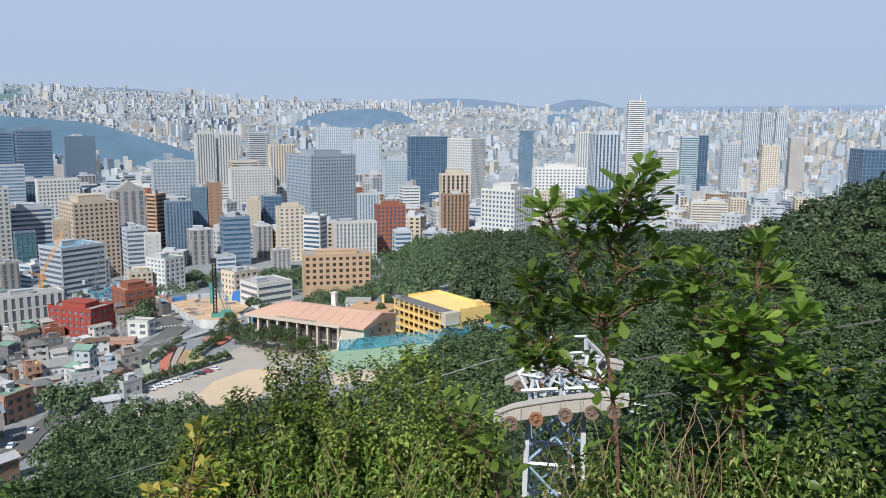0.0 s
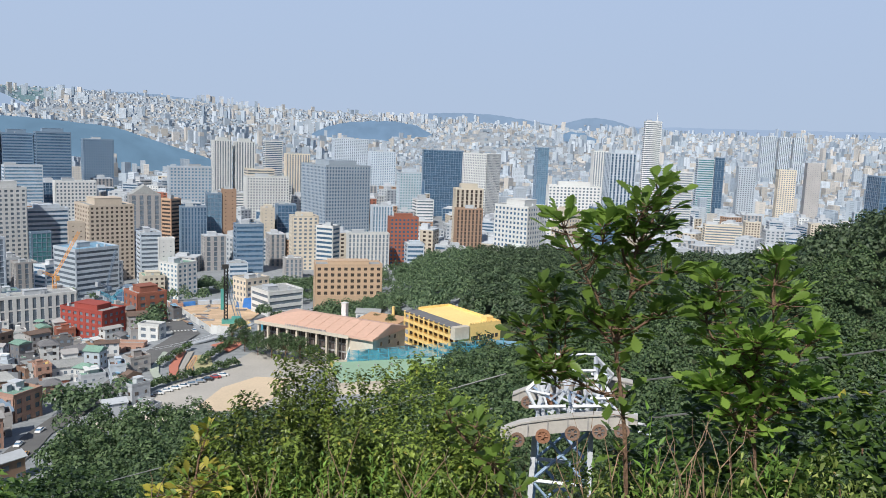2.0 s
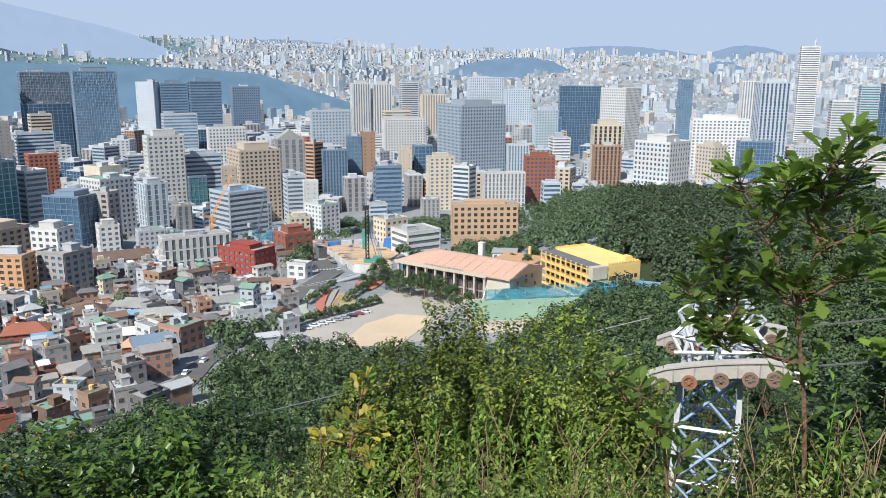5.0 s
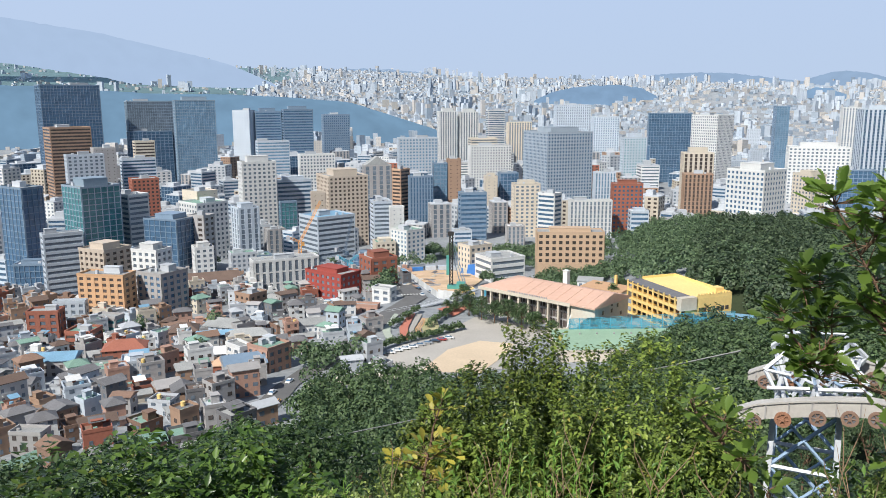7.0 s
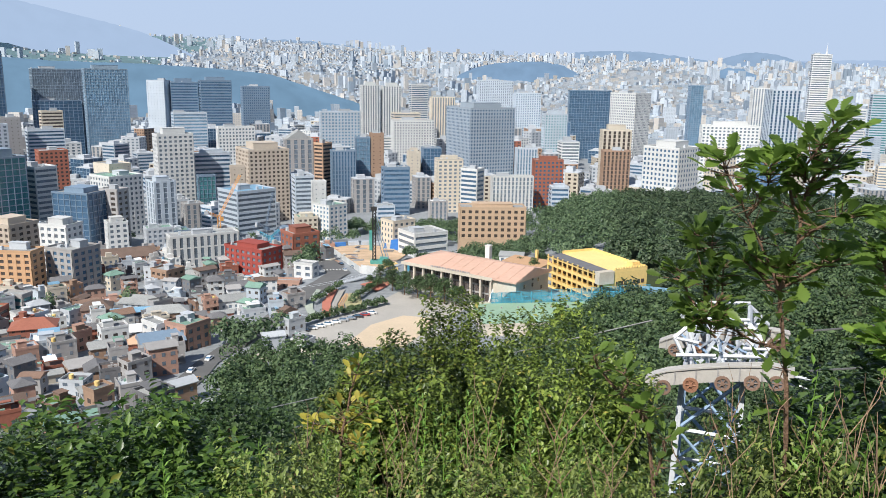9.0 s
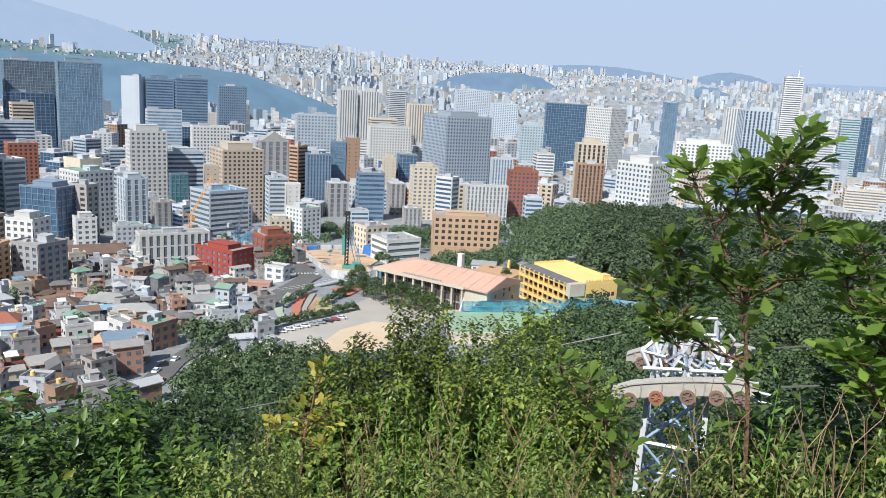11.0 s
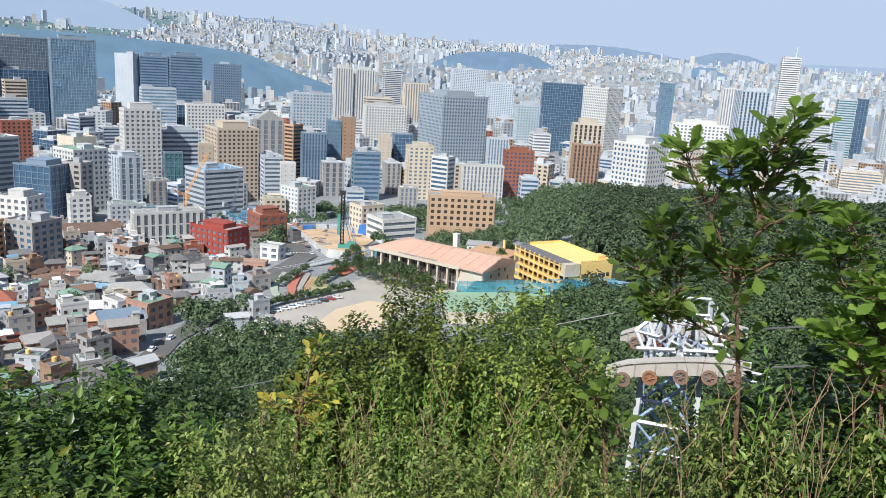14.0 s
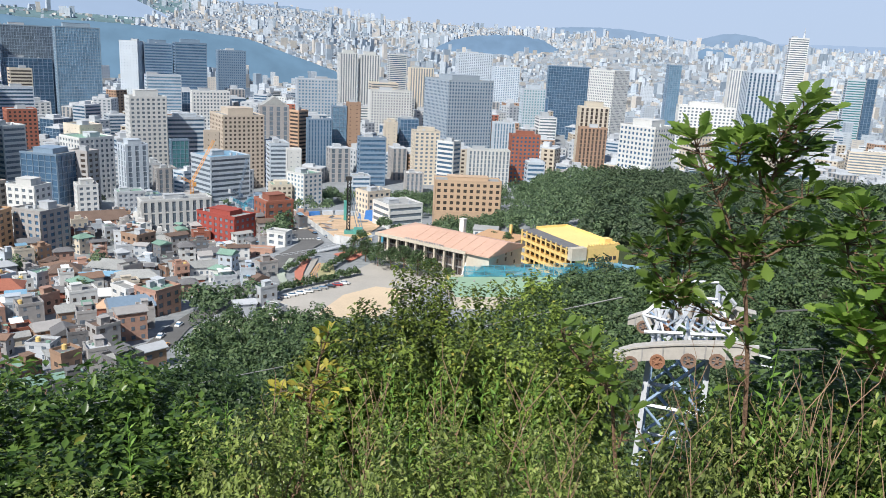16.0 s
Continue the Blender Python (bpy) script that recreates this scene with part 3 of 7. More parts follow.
building(75, 827, 5, 21, 13, 55, 0, "strips", PALE, BLUE, 3.6, 3.0, "blue ribbed office block")
building(254, 727, 26, 15, 23, 59, 4, "grid", CREAM, GREY_GLASS, 3.4, 4.0, "cream rendered mid-rise block", crown=True)
building(320, 841, -6, 34, 14, 58, 0, "glass", STEEL, NAVY, 3.8, 4.0, "dark glass mid-rise block")
building(307, 962, -10, 65, 22, 74, 0, "grid", WHITE, GREY_GLASS, 3.8, 4.5, "long white hospital block with wide windows", crown=True)
building(-452, 903, 37, 22, 14, 81, 0, "bands", CREAM, BRONZE, 3.6, 5.0, "cream office block with brown bands")
building(-429, 825, 37, 35, 13, 66, 0, "bands", PALE, NAVY, 3.6, 5.0, "white banded office block")
building(-371, 731, 37, 24, 20, 54, 0, "grid", BRICK, BRONZE, 3.6, 4.0, "brown brick mid-rise block")
building(-438, 786, 39, 21, 18, 80, 0, "blank", STONE, BRONZE, 3.6, 5.0, "plain grey stone mid-rise block")
building(-440, 739, 41, 34, 14, 76, 0, "grid", PALE, GREY_GLASS, 3.6, 5.0, "pale grey office block")
building(-55, 723, 14, 24, 12, 43, 2, "bands", STEEL, NAVY, 4.5, 6.0, "dark office block with lit sign bands")
building(-6, 745, 12, 24, 15, 50, 1, "grid", CREAM, GREY_GLASS, 3.6, 4.5, "cream tiled office block", crown=True)
building(-37, 839, 13, 12, 14, 49, 0, "blank", CREAM, GREY_GLASS, 3.6, 5.0, "slim cream rendered block", crown=True)
building(-23, 860, 12, 20, 14, 51, 0, "glass", STEEL, NAVY, 3.8, 4.0, "blue curved-front office block")
building(133, 1072, 13, 31, 13, 79, 0, "grid", PALE, TEAL, 3.6, 4.0, "pale green mid-rise tower", crown=True)
building(166, 1138, 2, 11, 22, 65, -0, "glass", STEEL, NAVY, 3.6, 4.0, "slim navy glass tower block")
building(79, 1898, 8, 80, 38, 115, -0, "grid", PALE, GREY_GLASS, 3.6, 5.0, "grey distant office slab")
building(147, 1694, 5, 53, 34, 92, -0, "grid", PALE, BLUE, 3.6, 5.0, "grey distant office block")
building(477, 1263, -11, 24, 22, 115, 0, "strips", WHITE, GREY_GLASS, 3.4, 4.0, "white ribbed apartment tower")
building(433, 1436, -7, 21, 31, 116, 0, "glass", STEEL, BLUE, 3.6, 4.0, "slim blue tower under construction")
building(701, 912, -28, 30, 16, 53, 0, "strips", PALE, TEAL, 4.0, 4.0, "pale block with green ribs")
building(594, 985, -21, 19, 17, 31, 0, "grid", CREAM, BRONZE, 3.4, 4.0, "cream low rendered office")
building(690, 982, -25, 32, 21, 30, 0, "grid", CREAM, BRONZE, 3.4, 4.0, "cream rendered low office block")
building(516, 949, -19, 46, 17, 30, 0, "bands", CREAM, GREY_GLASS, 3.4, 4.0, "cream low office block")
building(708, 1208, -20, 27, 26, 99, 0, "grid", PALE, GREY_GLASS, 3.4, 4.0, "pale rendered apartment block")
building(1205, 1959, -24, 38, 31, 118, 44, "strips", PALE, GREY_GLASS, 3.0, 5.0, "pale distant apartment slab")
building(1248, 1944, -25, 28, 31, 117, 44, "strips", PALE, GREY_GLASS, 3.0, 5.0, "pale distant apartment slab")
building(1283, 1933, -26, 25, 31, 118, 44, "strips", PALE, GREY_GLASS, 3.0, 5.0, "pale distant apartment slab")
building(529, 1077, -16, 28, 23, 92, 0, "bands", WHITE, GREY_GLASS, 3.4, 4.0, "white banded mid-rise block")
building(814, 1260, -23, 28, 27, 95, 0, "grid", CREAM, GREY_GLASS, 3.4, 4.0, "cream rendered mid-rise block")
building(907, 1318, -25, 24, 28, 107, 0, "blank", STONE, GREY_GLASS, 3.4, 4.0, "plain grey mid-rise tower")
building(-97, 417, 58, 15, 28, 17, 18, "grid", SCARLET, GREY_GLASS, 3.6, 4.2, "bright red brick building with small windows", crown=True)
building(-84, 438, 36, 16, 16, 23, 17, "grid", BRICK, GREY_GLASS, 3.6, 5.0, "brown-red brick block with a tall stair tower", crown=True)
building(-93, 277, 59, 11, 11, 10, 28, "grid", PINK, GREY_GLASS, 3.2, 4.0, "pink brick house block with balconies and roof garden", roof=ROOF_GREEN)
building(-105, 281, 51, 5, 10, 9, 28, "grid", WHITE, GREY_GLASS, 3.2, 4.0, "white rendered house block with open stair")
building(-182, 311, 90, 10, 11, 9, 23, "bands", BRICK, BRONZE, 3.4, 5.0, "red brick block with a green painted roof", roof=ROOF_GREEN)
building(-213, 339, 102, 8, 14, 13, 20, "grid", BRICK, GREY_GLASS, 3.4, 5.0, "long red brick block")
building(-213, 362, 101, 4, 15, 13, 19, "grid", PALE, GREY_GLASS, 3.2, 4.0, "grey balconied apartment block")
building(-185, 338, 79, 6, 12, 10, 21, "bands", STONE, TEAL, 3.2, 3.2, "grey apartment block with green glass balconies")
building(-136, 381, 60, 11, 11, 12, 20, "grid", BROWN, BRONZE, 3.2, 3.6, "brown brick tenement block")



# ---------------------------------------------------------------- the school on its terrace
def drape(name, pts, material, lift, label, category, step=6.0):
    """A surface laid over the land inside a polygon, cut into small squares."""
    bm = bmesh.new()
    vs = [bm.verts.new((x, y, 0)) for x, y in pts]
    bm.faces.new(vs)
    xs, ys = [p[0] for p in pts], [p[1] for p in pts]
    for lo, hi, axis in ((min(xs), max(xs), 0), (min(ys), max(ys), 1)):
        c = lo + step
        while c < hi:
            co, no = [0, 0, 0], [0, 0, 0]
            co[axis], no[axis] = c, 1
            bmesh.ops.bisect_plane(bm, geom=bm.verts[:] + bm.edges[:] + bm.faces[:], plane_co=co, plane_no=no)
            c += step
    for v in bm.verts:
        v.co.z = float(land(v.co.x, v.co.y)) + lift
    bmesh.ops.recalc_face_normals(bm, faces=bm.faces)
    me = bpy.data.meshes.new(name)
    bm.to_mesh(me)
    bm.free()
    me.materials.append(material)
    return tagged(new(name, me), label, category, kind="structure")


drape("pavement", [(-58, 278), (-36, 272), (-4, 282), (6, 318), (14, 336), (-20, 352), (-30, 330), (-48, 306)], PAVING, 0.25, "grey concrete yard of the school", "yard")
drape("yard", [(-36, 276), (-14, 276), (-4, 300), (-2, 312), (-16, 315), (-28, 302)], SANDY, 0.45, "sandy playing yard of the school", "yard")
drape("road", [(-86, 214), (-76, 214), (-75, 240), (-76, 258), (-74, 276), (-62, 318), (-55, 350), (-46, 388), (-60, 440), (-84, 500), (-66, 560), (-78, 560), (-97, 500), (-73, 440), (-58, 388), (-66, 350), (-72, 318), (-83, 280), (-84, 258), (-84, 240)],
      ASPHALT, 0.35, "grey asphalt road curving down to the city", "road")
BED_ORANGE = noisy("orange_bed_edging", (0.62, 0.36, 0.16), 0.3, 0.15, 2.0, 0.9)
BED_GRASS = noisy("dry_grass_bed", (0.30, 0.29, 0.15), 0.3, 0.3, 2.0, 0.95, second=(0.42, 0.38, 0.22))
PALE_GREEN = noisy("pale_green_lane_paint", (0.42, 0.47, 0.40), 0.2, 0.15, 2.0, 0.9)
RED_LANE = noisy("red_lane_paint", (0.46, 0.17, 0.12), 0.1, 0.15, 1.5, 0.9)
drape("bed", [(-42, 347), (-37, 346), (-34.5, 332), (-36.5, 323), (-40, 321), (-42, 331)], BED_GRASS, 0.62, "dry grassy planting bed beside the road", "planting bed", 3.0)
drape("lane", [(-57.6, 353), (-55.4, 352), (-56.2, 334), (-54.2, 322), (-49.6, 309), (-53.3, 309), (-58.6, 326)], PALE_GREEN, 0.6, "pale green painted lane strip", "lane", 3.0)
drape("lane", [(-50.9, 354), (-47.9, 354), (-48.1, 341), (-47.9, 330), (-45.3, 313), (-48.9, 313), (-51.8, 331)], RED_LANE, 0.6, "curved red painted lane", "lane", 3.0)
drape("lane", [(-47.4, 353), (-44.6, 354), (-44.9, 335), (-45.2, 329), (-42.7, 315), (-44.5, 315), (-47.2, 328)], PAVING, 0.6, "curved grey lane between planting beds", "lane", 3.0)
for _k in range(3):
    _d = _k * 0.95
    drape("bed_edging", [(-43.6 + _d * .5, 346), (-43.2 + _d * .5, 346), (-43.7 + _d, 338), (-44.1 + _d, 328), (-41.6 + _d, 317), (-42.1 + _d, 317), (-44.6 + _d, 328), (-44.2 + _d, 338)], BED_ORANGE, 0.8, "orange curved edging of a planting bed", "edging", 3.0)
STRIPE = noisy("worn_white_line_paint", (0.62, 0.62, 0.60), 0.5, 0.15, 3.0, 0.9)
for _k in range(7):
    drape("marking", [(-60 + _k * 1.5, 391 + _k * 0.7), (-59.3 + _k * 1.5, 391.3 + _k * 0.7), (-60.3 + _k * 1.5, 395.3 + _k * 0.7), (-61 + _k * 1.5, 395 + _k * 0.7)], STRIPE, 0.7, "worn white zebra crossing bar", "road marking")
for _k in range(9):
    drape("marking", [(-66 - _k * 2.4, 425 + _k * 8.4), (-65.7 - _k * 2.4, 425 + _k * 8.4), (-66.9 - _k * 2.4, 429 + _k * 8.4), (-67.2 - _k * 2.4, 429 + _k * 8.4)], STRIPE, 0.7, "worn white lane line on asphalt", "road marking")
drape("site", [(-80, 520), (-44, 536), (-22, 476), (-30, 398), (-40, 388), (-58, 450)], SOIL, 0.5, "dug-over orange soil of a building site", "building site")
COURT = noisy("green_turf", (0.29, 0.43, 0.31), 0.1, 0.12, 1.2, 0.9)
drape("pavement", [(-39, 363), (-27, 376), (-24, 368), (-27, 358), (-30, 351), (-34, 358)], RED_LANE, 0.6, "red paved forecourt of the school", "forecourt")


def hall():
    """The long assembly hall with a shallow salmon roof and a colonnaded front."""
    w, d, h = 60.0, 29.0, 11.8
    b = Boxes()
    b.box(0.4, 3.2, -3, w, d, h)
    ob = new("school_hall", b.mesh("school_hall", CREAM))
    ob.matrix_world = pose(-17.8, 361.2, 32, 0, 0, -36)
    tagged(ob, "long cream school hall with salmon roof and columns", "school hall")
    r = Boxes()
    o, e = 1.0, 0.7
    ring = [(-o, -o, h), (w + o, -o, h), (w + o, d + o, h), (-o, d + o, h)]
    up = [(x, y, z + e) for x, y, z in ring]
    r.faces(ring + up + [(13, d / 2, h + 4.4), (w + o, d / 2, h + 4.4)],
            [(0, 1, 5, 4), (3, 0, 4, 7), (2, 3, 7, 6), (4, 5, 9, 8), (6, 7, 8, 9), (7, 4, 8), (1, 2, 6, 9, 5), (3, 2, 1, 0)])
    piece("roof", r, ROOF_SALMON, ob, "shallow salmon-pink metal roof")
    f = Boxes().box(-o - 0.15, -o - 0.15, h - 0.6, 49, -o + 0.25, h + 0.85)
    piece("fascia", f, CREAM, ob, "cream concrete eaves beam")
    gl = Boxes().box(0.6, 3.0, 0.5, 48, 3.18, h - 0.8)
    piece("glazing", gl, BRONZE, ob, "dark tall glazed front")
    for k in range(10):
        x = 0.2 + k * 5.25
        piece("column", Boxes().box(x, -0.6, -3, x + 0.9, 0.7, h - 0.6), CREAM, ob)
    for k in range(26):
        x = 1.6 + k * 1.8
        piece("mullion", Boxes().box(x, 2.75, 0.5, x + 0.14, 3.0, h - 0.8), STONE, ob)
    for z in (3.6, 7.2):
        piece("transom", Boxes().box(0.6, 2.7, z, 48, 3.0, z + 0.7), STONE, ob)
    piece("side_block", Boxes().box(48.6, 0.4, -3, w + 0.2, 3.3, h - 0.05), CREAM, ob)
    for y, z in ((7, 8.0), (14, 7.6), (19, 9.0), (22, 5.0), (14, 10.4)):
        piece("window", Boxes().box(w + 0.0, y, z, w + 0.12, y + 1.3, z + 1.7), BRONZE, ob)
    piece("wing_wall", Boxes().faces([(48.4, -5.5, -3), (48.9, -5.5, -3), (48.9, 0.4, -3), (48.4, 0.4, -3), (48.4, -5.5, 0.5), (48.9, -5.5, 0.5), (48.9, 0.4, 7.5), (48.4, 0.4, 7.5), (48.4, -2.4, 2.6), (48.9, -2.4, 2.6)],
                                     [(0, 1, 5, 4), (4, 5, 9, 8), (8, 9, 6, 7), (0, 4, 8, 7, 3), (1, 2, 6, 9, 5), (2, 3, 7, 6)]), WHITE, ob, "white curved wing wall beside the stairs")
    piece("chimney", Boxes().box(25, 30, -3, 27.4, 32.4, h + 6.5).box(24.8, 29.8, h + 6.5, 27.6, 32.6, h + 6.9), WHITE, ob, "white roof stair tower")
    for k in range(24):
        piece("roof_letter", Boxes().box(16 + k * 0.9, -o - 0.1, h + 0.85, 16.55 + k * 0.9, -o + 0.05, h + 1.6), STONE, ob)
    for k in range(9):
        x = 20 + k * 5.2
        s = Boxes()
        for y0, y1, z0, z1 in ((-o, d / 2, h + e, h + 4.4),):
            s.faces([(x, y0, z0 + 0.03), (x + 0.14, y0, z0 + 0.03), (x + 0.14, y1, z1 + 0.03), (x, y1, z1 + 0.03), (x, y0, z0 + 0.13), (x + 0.14, y0, z0 + 0.13), (x + 0.14, y1, z1 + 0.13), (x, y1, z1 + 0.13)],
                    [(4, 5, 6, 7), (0, 1, 5, 4), (1, 2, 6, 5), (3, 0, 4, 7)])
        piece("roof_seam", s, ROOF_SALMON, ob)


hall()


def classroom_block():
    """Yellow four-storey classroom block with open galleries and a flat yellow roof."""
    w, d, h = 40.0, 26.0, 15.0
    ob = new("classroom_block", Boxes().box(0, 2.4, -8, w, d, h).mesh("classroom_block", YELLOW))
    ob.matrix_world = pose(49.7, 367.8, 32, 0, 0, -64)
    tagged(ob, "yellow four-storey classroom block with open galleries", "school building")
    for k in range(5):
        piece("gallery_slab", Boxes().box(-0.2, -0.2, k * 3.6 - 0.3, w + 0.1, 2.5, k * 3.6), YELLOW, ob)
        if k < 4:
            piece("gallery_wall", Boxes().box(-0.1, -0.1, k * 3.6, w, 0.1, k * 3.6 + 1.1), YELLOW, ob)
            piece("gallery_glazing", Boxes().box(0.5, 2.3, k * 3.6 + 0.9, w - 0.5, 2.42, k * 3.6 + 3.0), BRONZE, ob)
    for k in range(11):
        x = k * (w - 0.6) / 10
        piece("pillar", Boxes().box(x, -0.25, -8, x + 0.6, 0.35, h + 0.6), YELLOW, ob)
    piece("roof", Boxes().box(0, 8, h, w, d, h + 0.4), YELLOW, ob, "bright yellow painted flat roof")
    piece("roof_strip", Boxes().box(0, 0, h + 0.02, w, 7.9, h + 0.3), SLATE, ob, "dark grey sheet roof strip")
    piece("head_block", Boxes().box(w - 2.5, -0.4, h - 4.6, w + 0.6, 7.5, h + 0.9), CREAM, ob)
    for a in ((0, 8, 0.3, d), (w - 0.3, 8, w, d), (0, d - 0.3, w, d)):
        piece("parapet", Boxes().box(a[0], a[1], h + 0.4, a[2], a[3], h + 1.5), YELLOW, ob)
    for k in range(12):
        y = 8.5 + k * 1.45
        piece("parapet_post", Boxes().box(w - 0.5, y, h + 1.4, w + 0.1, y + 0.5, h + 2.1), YELLOW, ob)
    piece("stair_head", Boxes().box(w - 7, 20, h + 0.4, w - 3, 24, h + 3.0), YELLOW, ob)
    for k in range(7):
        for s in range(3):
            y = 9 + k * 2.3
            piece("window", Boxes().box(w, y, 1.2 + s * 4, w + 0.12, y + 1.6, 2.9 + s * 4), BRONZE, ob)


classroom_block()

NET = noisy("blue_green_net", (0.09, 0.36, 0.50), 0.4, 0.15, 4.0, 0.7)


def gymnasium():
    """A low gymnasium set into the slope, with a flat green roof and cream walls."""
    ob = new("gymnasium", Boxes().box(0, 0, -8, 62, 30, 3.9).mesh("gymnasium", CREAM))
    ob.matrix_world = pose(15.6, 291.5, 32, 0, 0, 8)
    tagged(ob, "low cream gymnasium with a flat green roof", "school building")
    piece("roof", Boxes().box(0.5, 0.5, 3.9, 61.5, 29.5, 4.2), COURT, ob, "flat green painted roof")
    piece("parapet", ring_wall(Boxes(), -0.2, -0.2, 62.2, 30.2, 3.8, 4.7, 0.5), CREAM, ob)
    for k in range(8):
        piece("vent", Boxes().bar((5 + k * 7, 22, 4.2), (5 + k * 7, 22, 4.9), 0.35, 8), STONE, ob)
    for k in range(5):
        piece("window", Boxes().box(-0.1, 3 + k * 5.4, 0.2, 0.1, 6.2 + k * 5.4, 2.4), BRONZE, ob)


gymnasium()


def net_fence():
    """The blue-green ball net along the far edge of the gymnasium roof."""
    a, b, n, hh = Vector((20.5, 321.8, 36.1)), Vector((89, 331, 38.6)), 16, 4.6
    ob = new("ball_fence", None)
    ob.location = a
    tagged(ob, "blue-green ball net on steel posts", "fence")
    for k in range(n + 1):
        p = (b - a) * k / n
        piece("post", Boxes().bar(p - Vector((0, 0, 9)), p + Vector((0, 0, hh)), 0.14, 6), NET, ob)
    for z in (0.4, hh * 0.5, hh):
        piece("rail", Boxes().bar(Vector((0, 0, z)), b - a + Vector((0, 0, z)), 0.09, 5), NET, ob)
    net = Boxes()
    u = (b - a).normalized()
    L = (b - a).length
    for k in range(int(L / 0.45)):
        p = u * k * 0.45
        net.box(p.x - 0.1, p.y - 0.02, 0, p.x + 0.1, p.y + 0.02, hh)
    for k in range(9):
        z = k * 0.5
        side = Vector((-u.y, u.x, 0)) * 0.02
        q = b - a
        net.faces([-side + Vector((0, 0, z)), q - side + Vector((0, 0, z)), q - side + Vector((0, 0, z + 0.16)), -side + Vector((0, 0, z + 0.16))], [(0, 1, 2, 3)])
    piece("net", net, NET, ob, kind="stuff")
    lean = Boxes()
    lean.faces([(0, 0, hh), tuple(b - a + Vector((0, 0, hh))), tuple(b - a + Vector((-2, 5, hh - 1.6))), (-2, 5, hh - 1.6),
                (0, 0, hh + 0.06), tuple(b - a + Vector((0, 0, hh + 0.06))), tuple(b - a + Vector((-2, 5, hh - 1.54))), (-2, 5, hh - 1.54)],
               [(3, 2, 1, 0), (4, 5, 6, 7), (0, 1, 5, 4), (2, 3, 7, 6)])
    piece("canopy", lean, NET, ob)


net_fence()


def school_annexes():
    """Small buildings round the hall: a cream annex with a chimney, a white lodge, a house with solar panels, a blue shed, a red canopy."""
    for x, y, z, turn, w, d, h, wall, roof_m, label, name in ((31, 399, 31, -36, 22, 12, 5.5, CREAM, ORANGE, "low cream annex with a yellow roof", "annex"),
                                                              (31, 428, 27, -10, 13, 8, 5.5, WHITE, ROOF_GREY, "small white flat-roofed lodge", "lodge"),
                                                              (78, 408, 27, -20, 20, 9, 6.5, BROWN, NAVY, "brown house with dark solar panels on the roof", "house"),
                                                              (86, 333, 30, -20, 12, 7, 9, PALE, ROOF_BLUE, "small shed with a pale blue sheet roof", "shed")):
        ob = new(name, Boxes().box(0, 0, -6, w, d, h).mesh(name, wall))
        ob.matrix_world = pose(x, y, z, 0, 0, turn)
        tagged(ob, label, name)
        piece("roof", Boxes().faces([(-0.5, -0.5, h), (w + 0.5, -0.5, h), (w + 0.5, d + 0.5, h), (-0.5, d + 0.5, h), (-0.5, -0.5, h + 0.3), (w + 0.5, -0.5, h + 0.3), (w + 0.5, d + 0.5, h + 1.2), (-0.5, d + 0.5, h + 1.2)],
                                    [(3, 2, 1, 0), (4, 5, 6, 7), (0, 1, 5, 4), (1, 2, 6, 5), (2, 3, 7, 6), (3, 0, 4, 7)]), roof_m, ob)
        for k in range(int(w / 3)):
            piece("window", Boxes().box(1 + k * 3, -0.08, h - 2.6, 2.6 + k * 3, 0.1, h - 1.1), GREY_GLASS, ob)
        if name == "annex":
            piece("chimney", Boxes().box(w - 9, d - 2, h, w - 7.8, d - 0.8, h + 6), YELLOW, ob, "tall yellow chimney stack")
        PLOTS.append((x + w / 2, y, w / 2))
    ob = new("canopy", Boxes().box(0, 0, 3.2, 15, 7, 3.5).box(0, 0, 2.5, 15, 0.2, 3.2).mesh("canopy", SCARLET))
    ob.matrix_world = pose(-13, 548, 18, 0, 0, -2)
    tagged(ob, "long red sheet canopy on thin posts", "canopy")
    for u in (0.3, 5.0, 9.8, 14.5):
        for v in (0.3, 6.5):
            piece("post", Boxes().bar((u, v, -6), (u, v, 3.2), 0.12, 6), STEEL_WHITE, ob)


school_annexes()


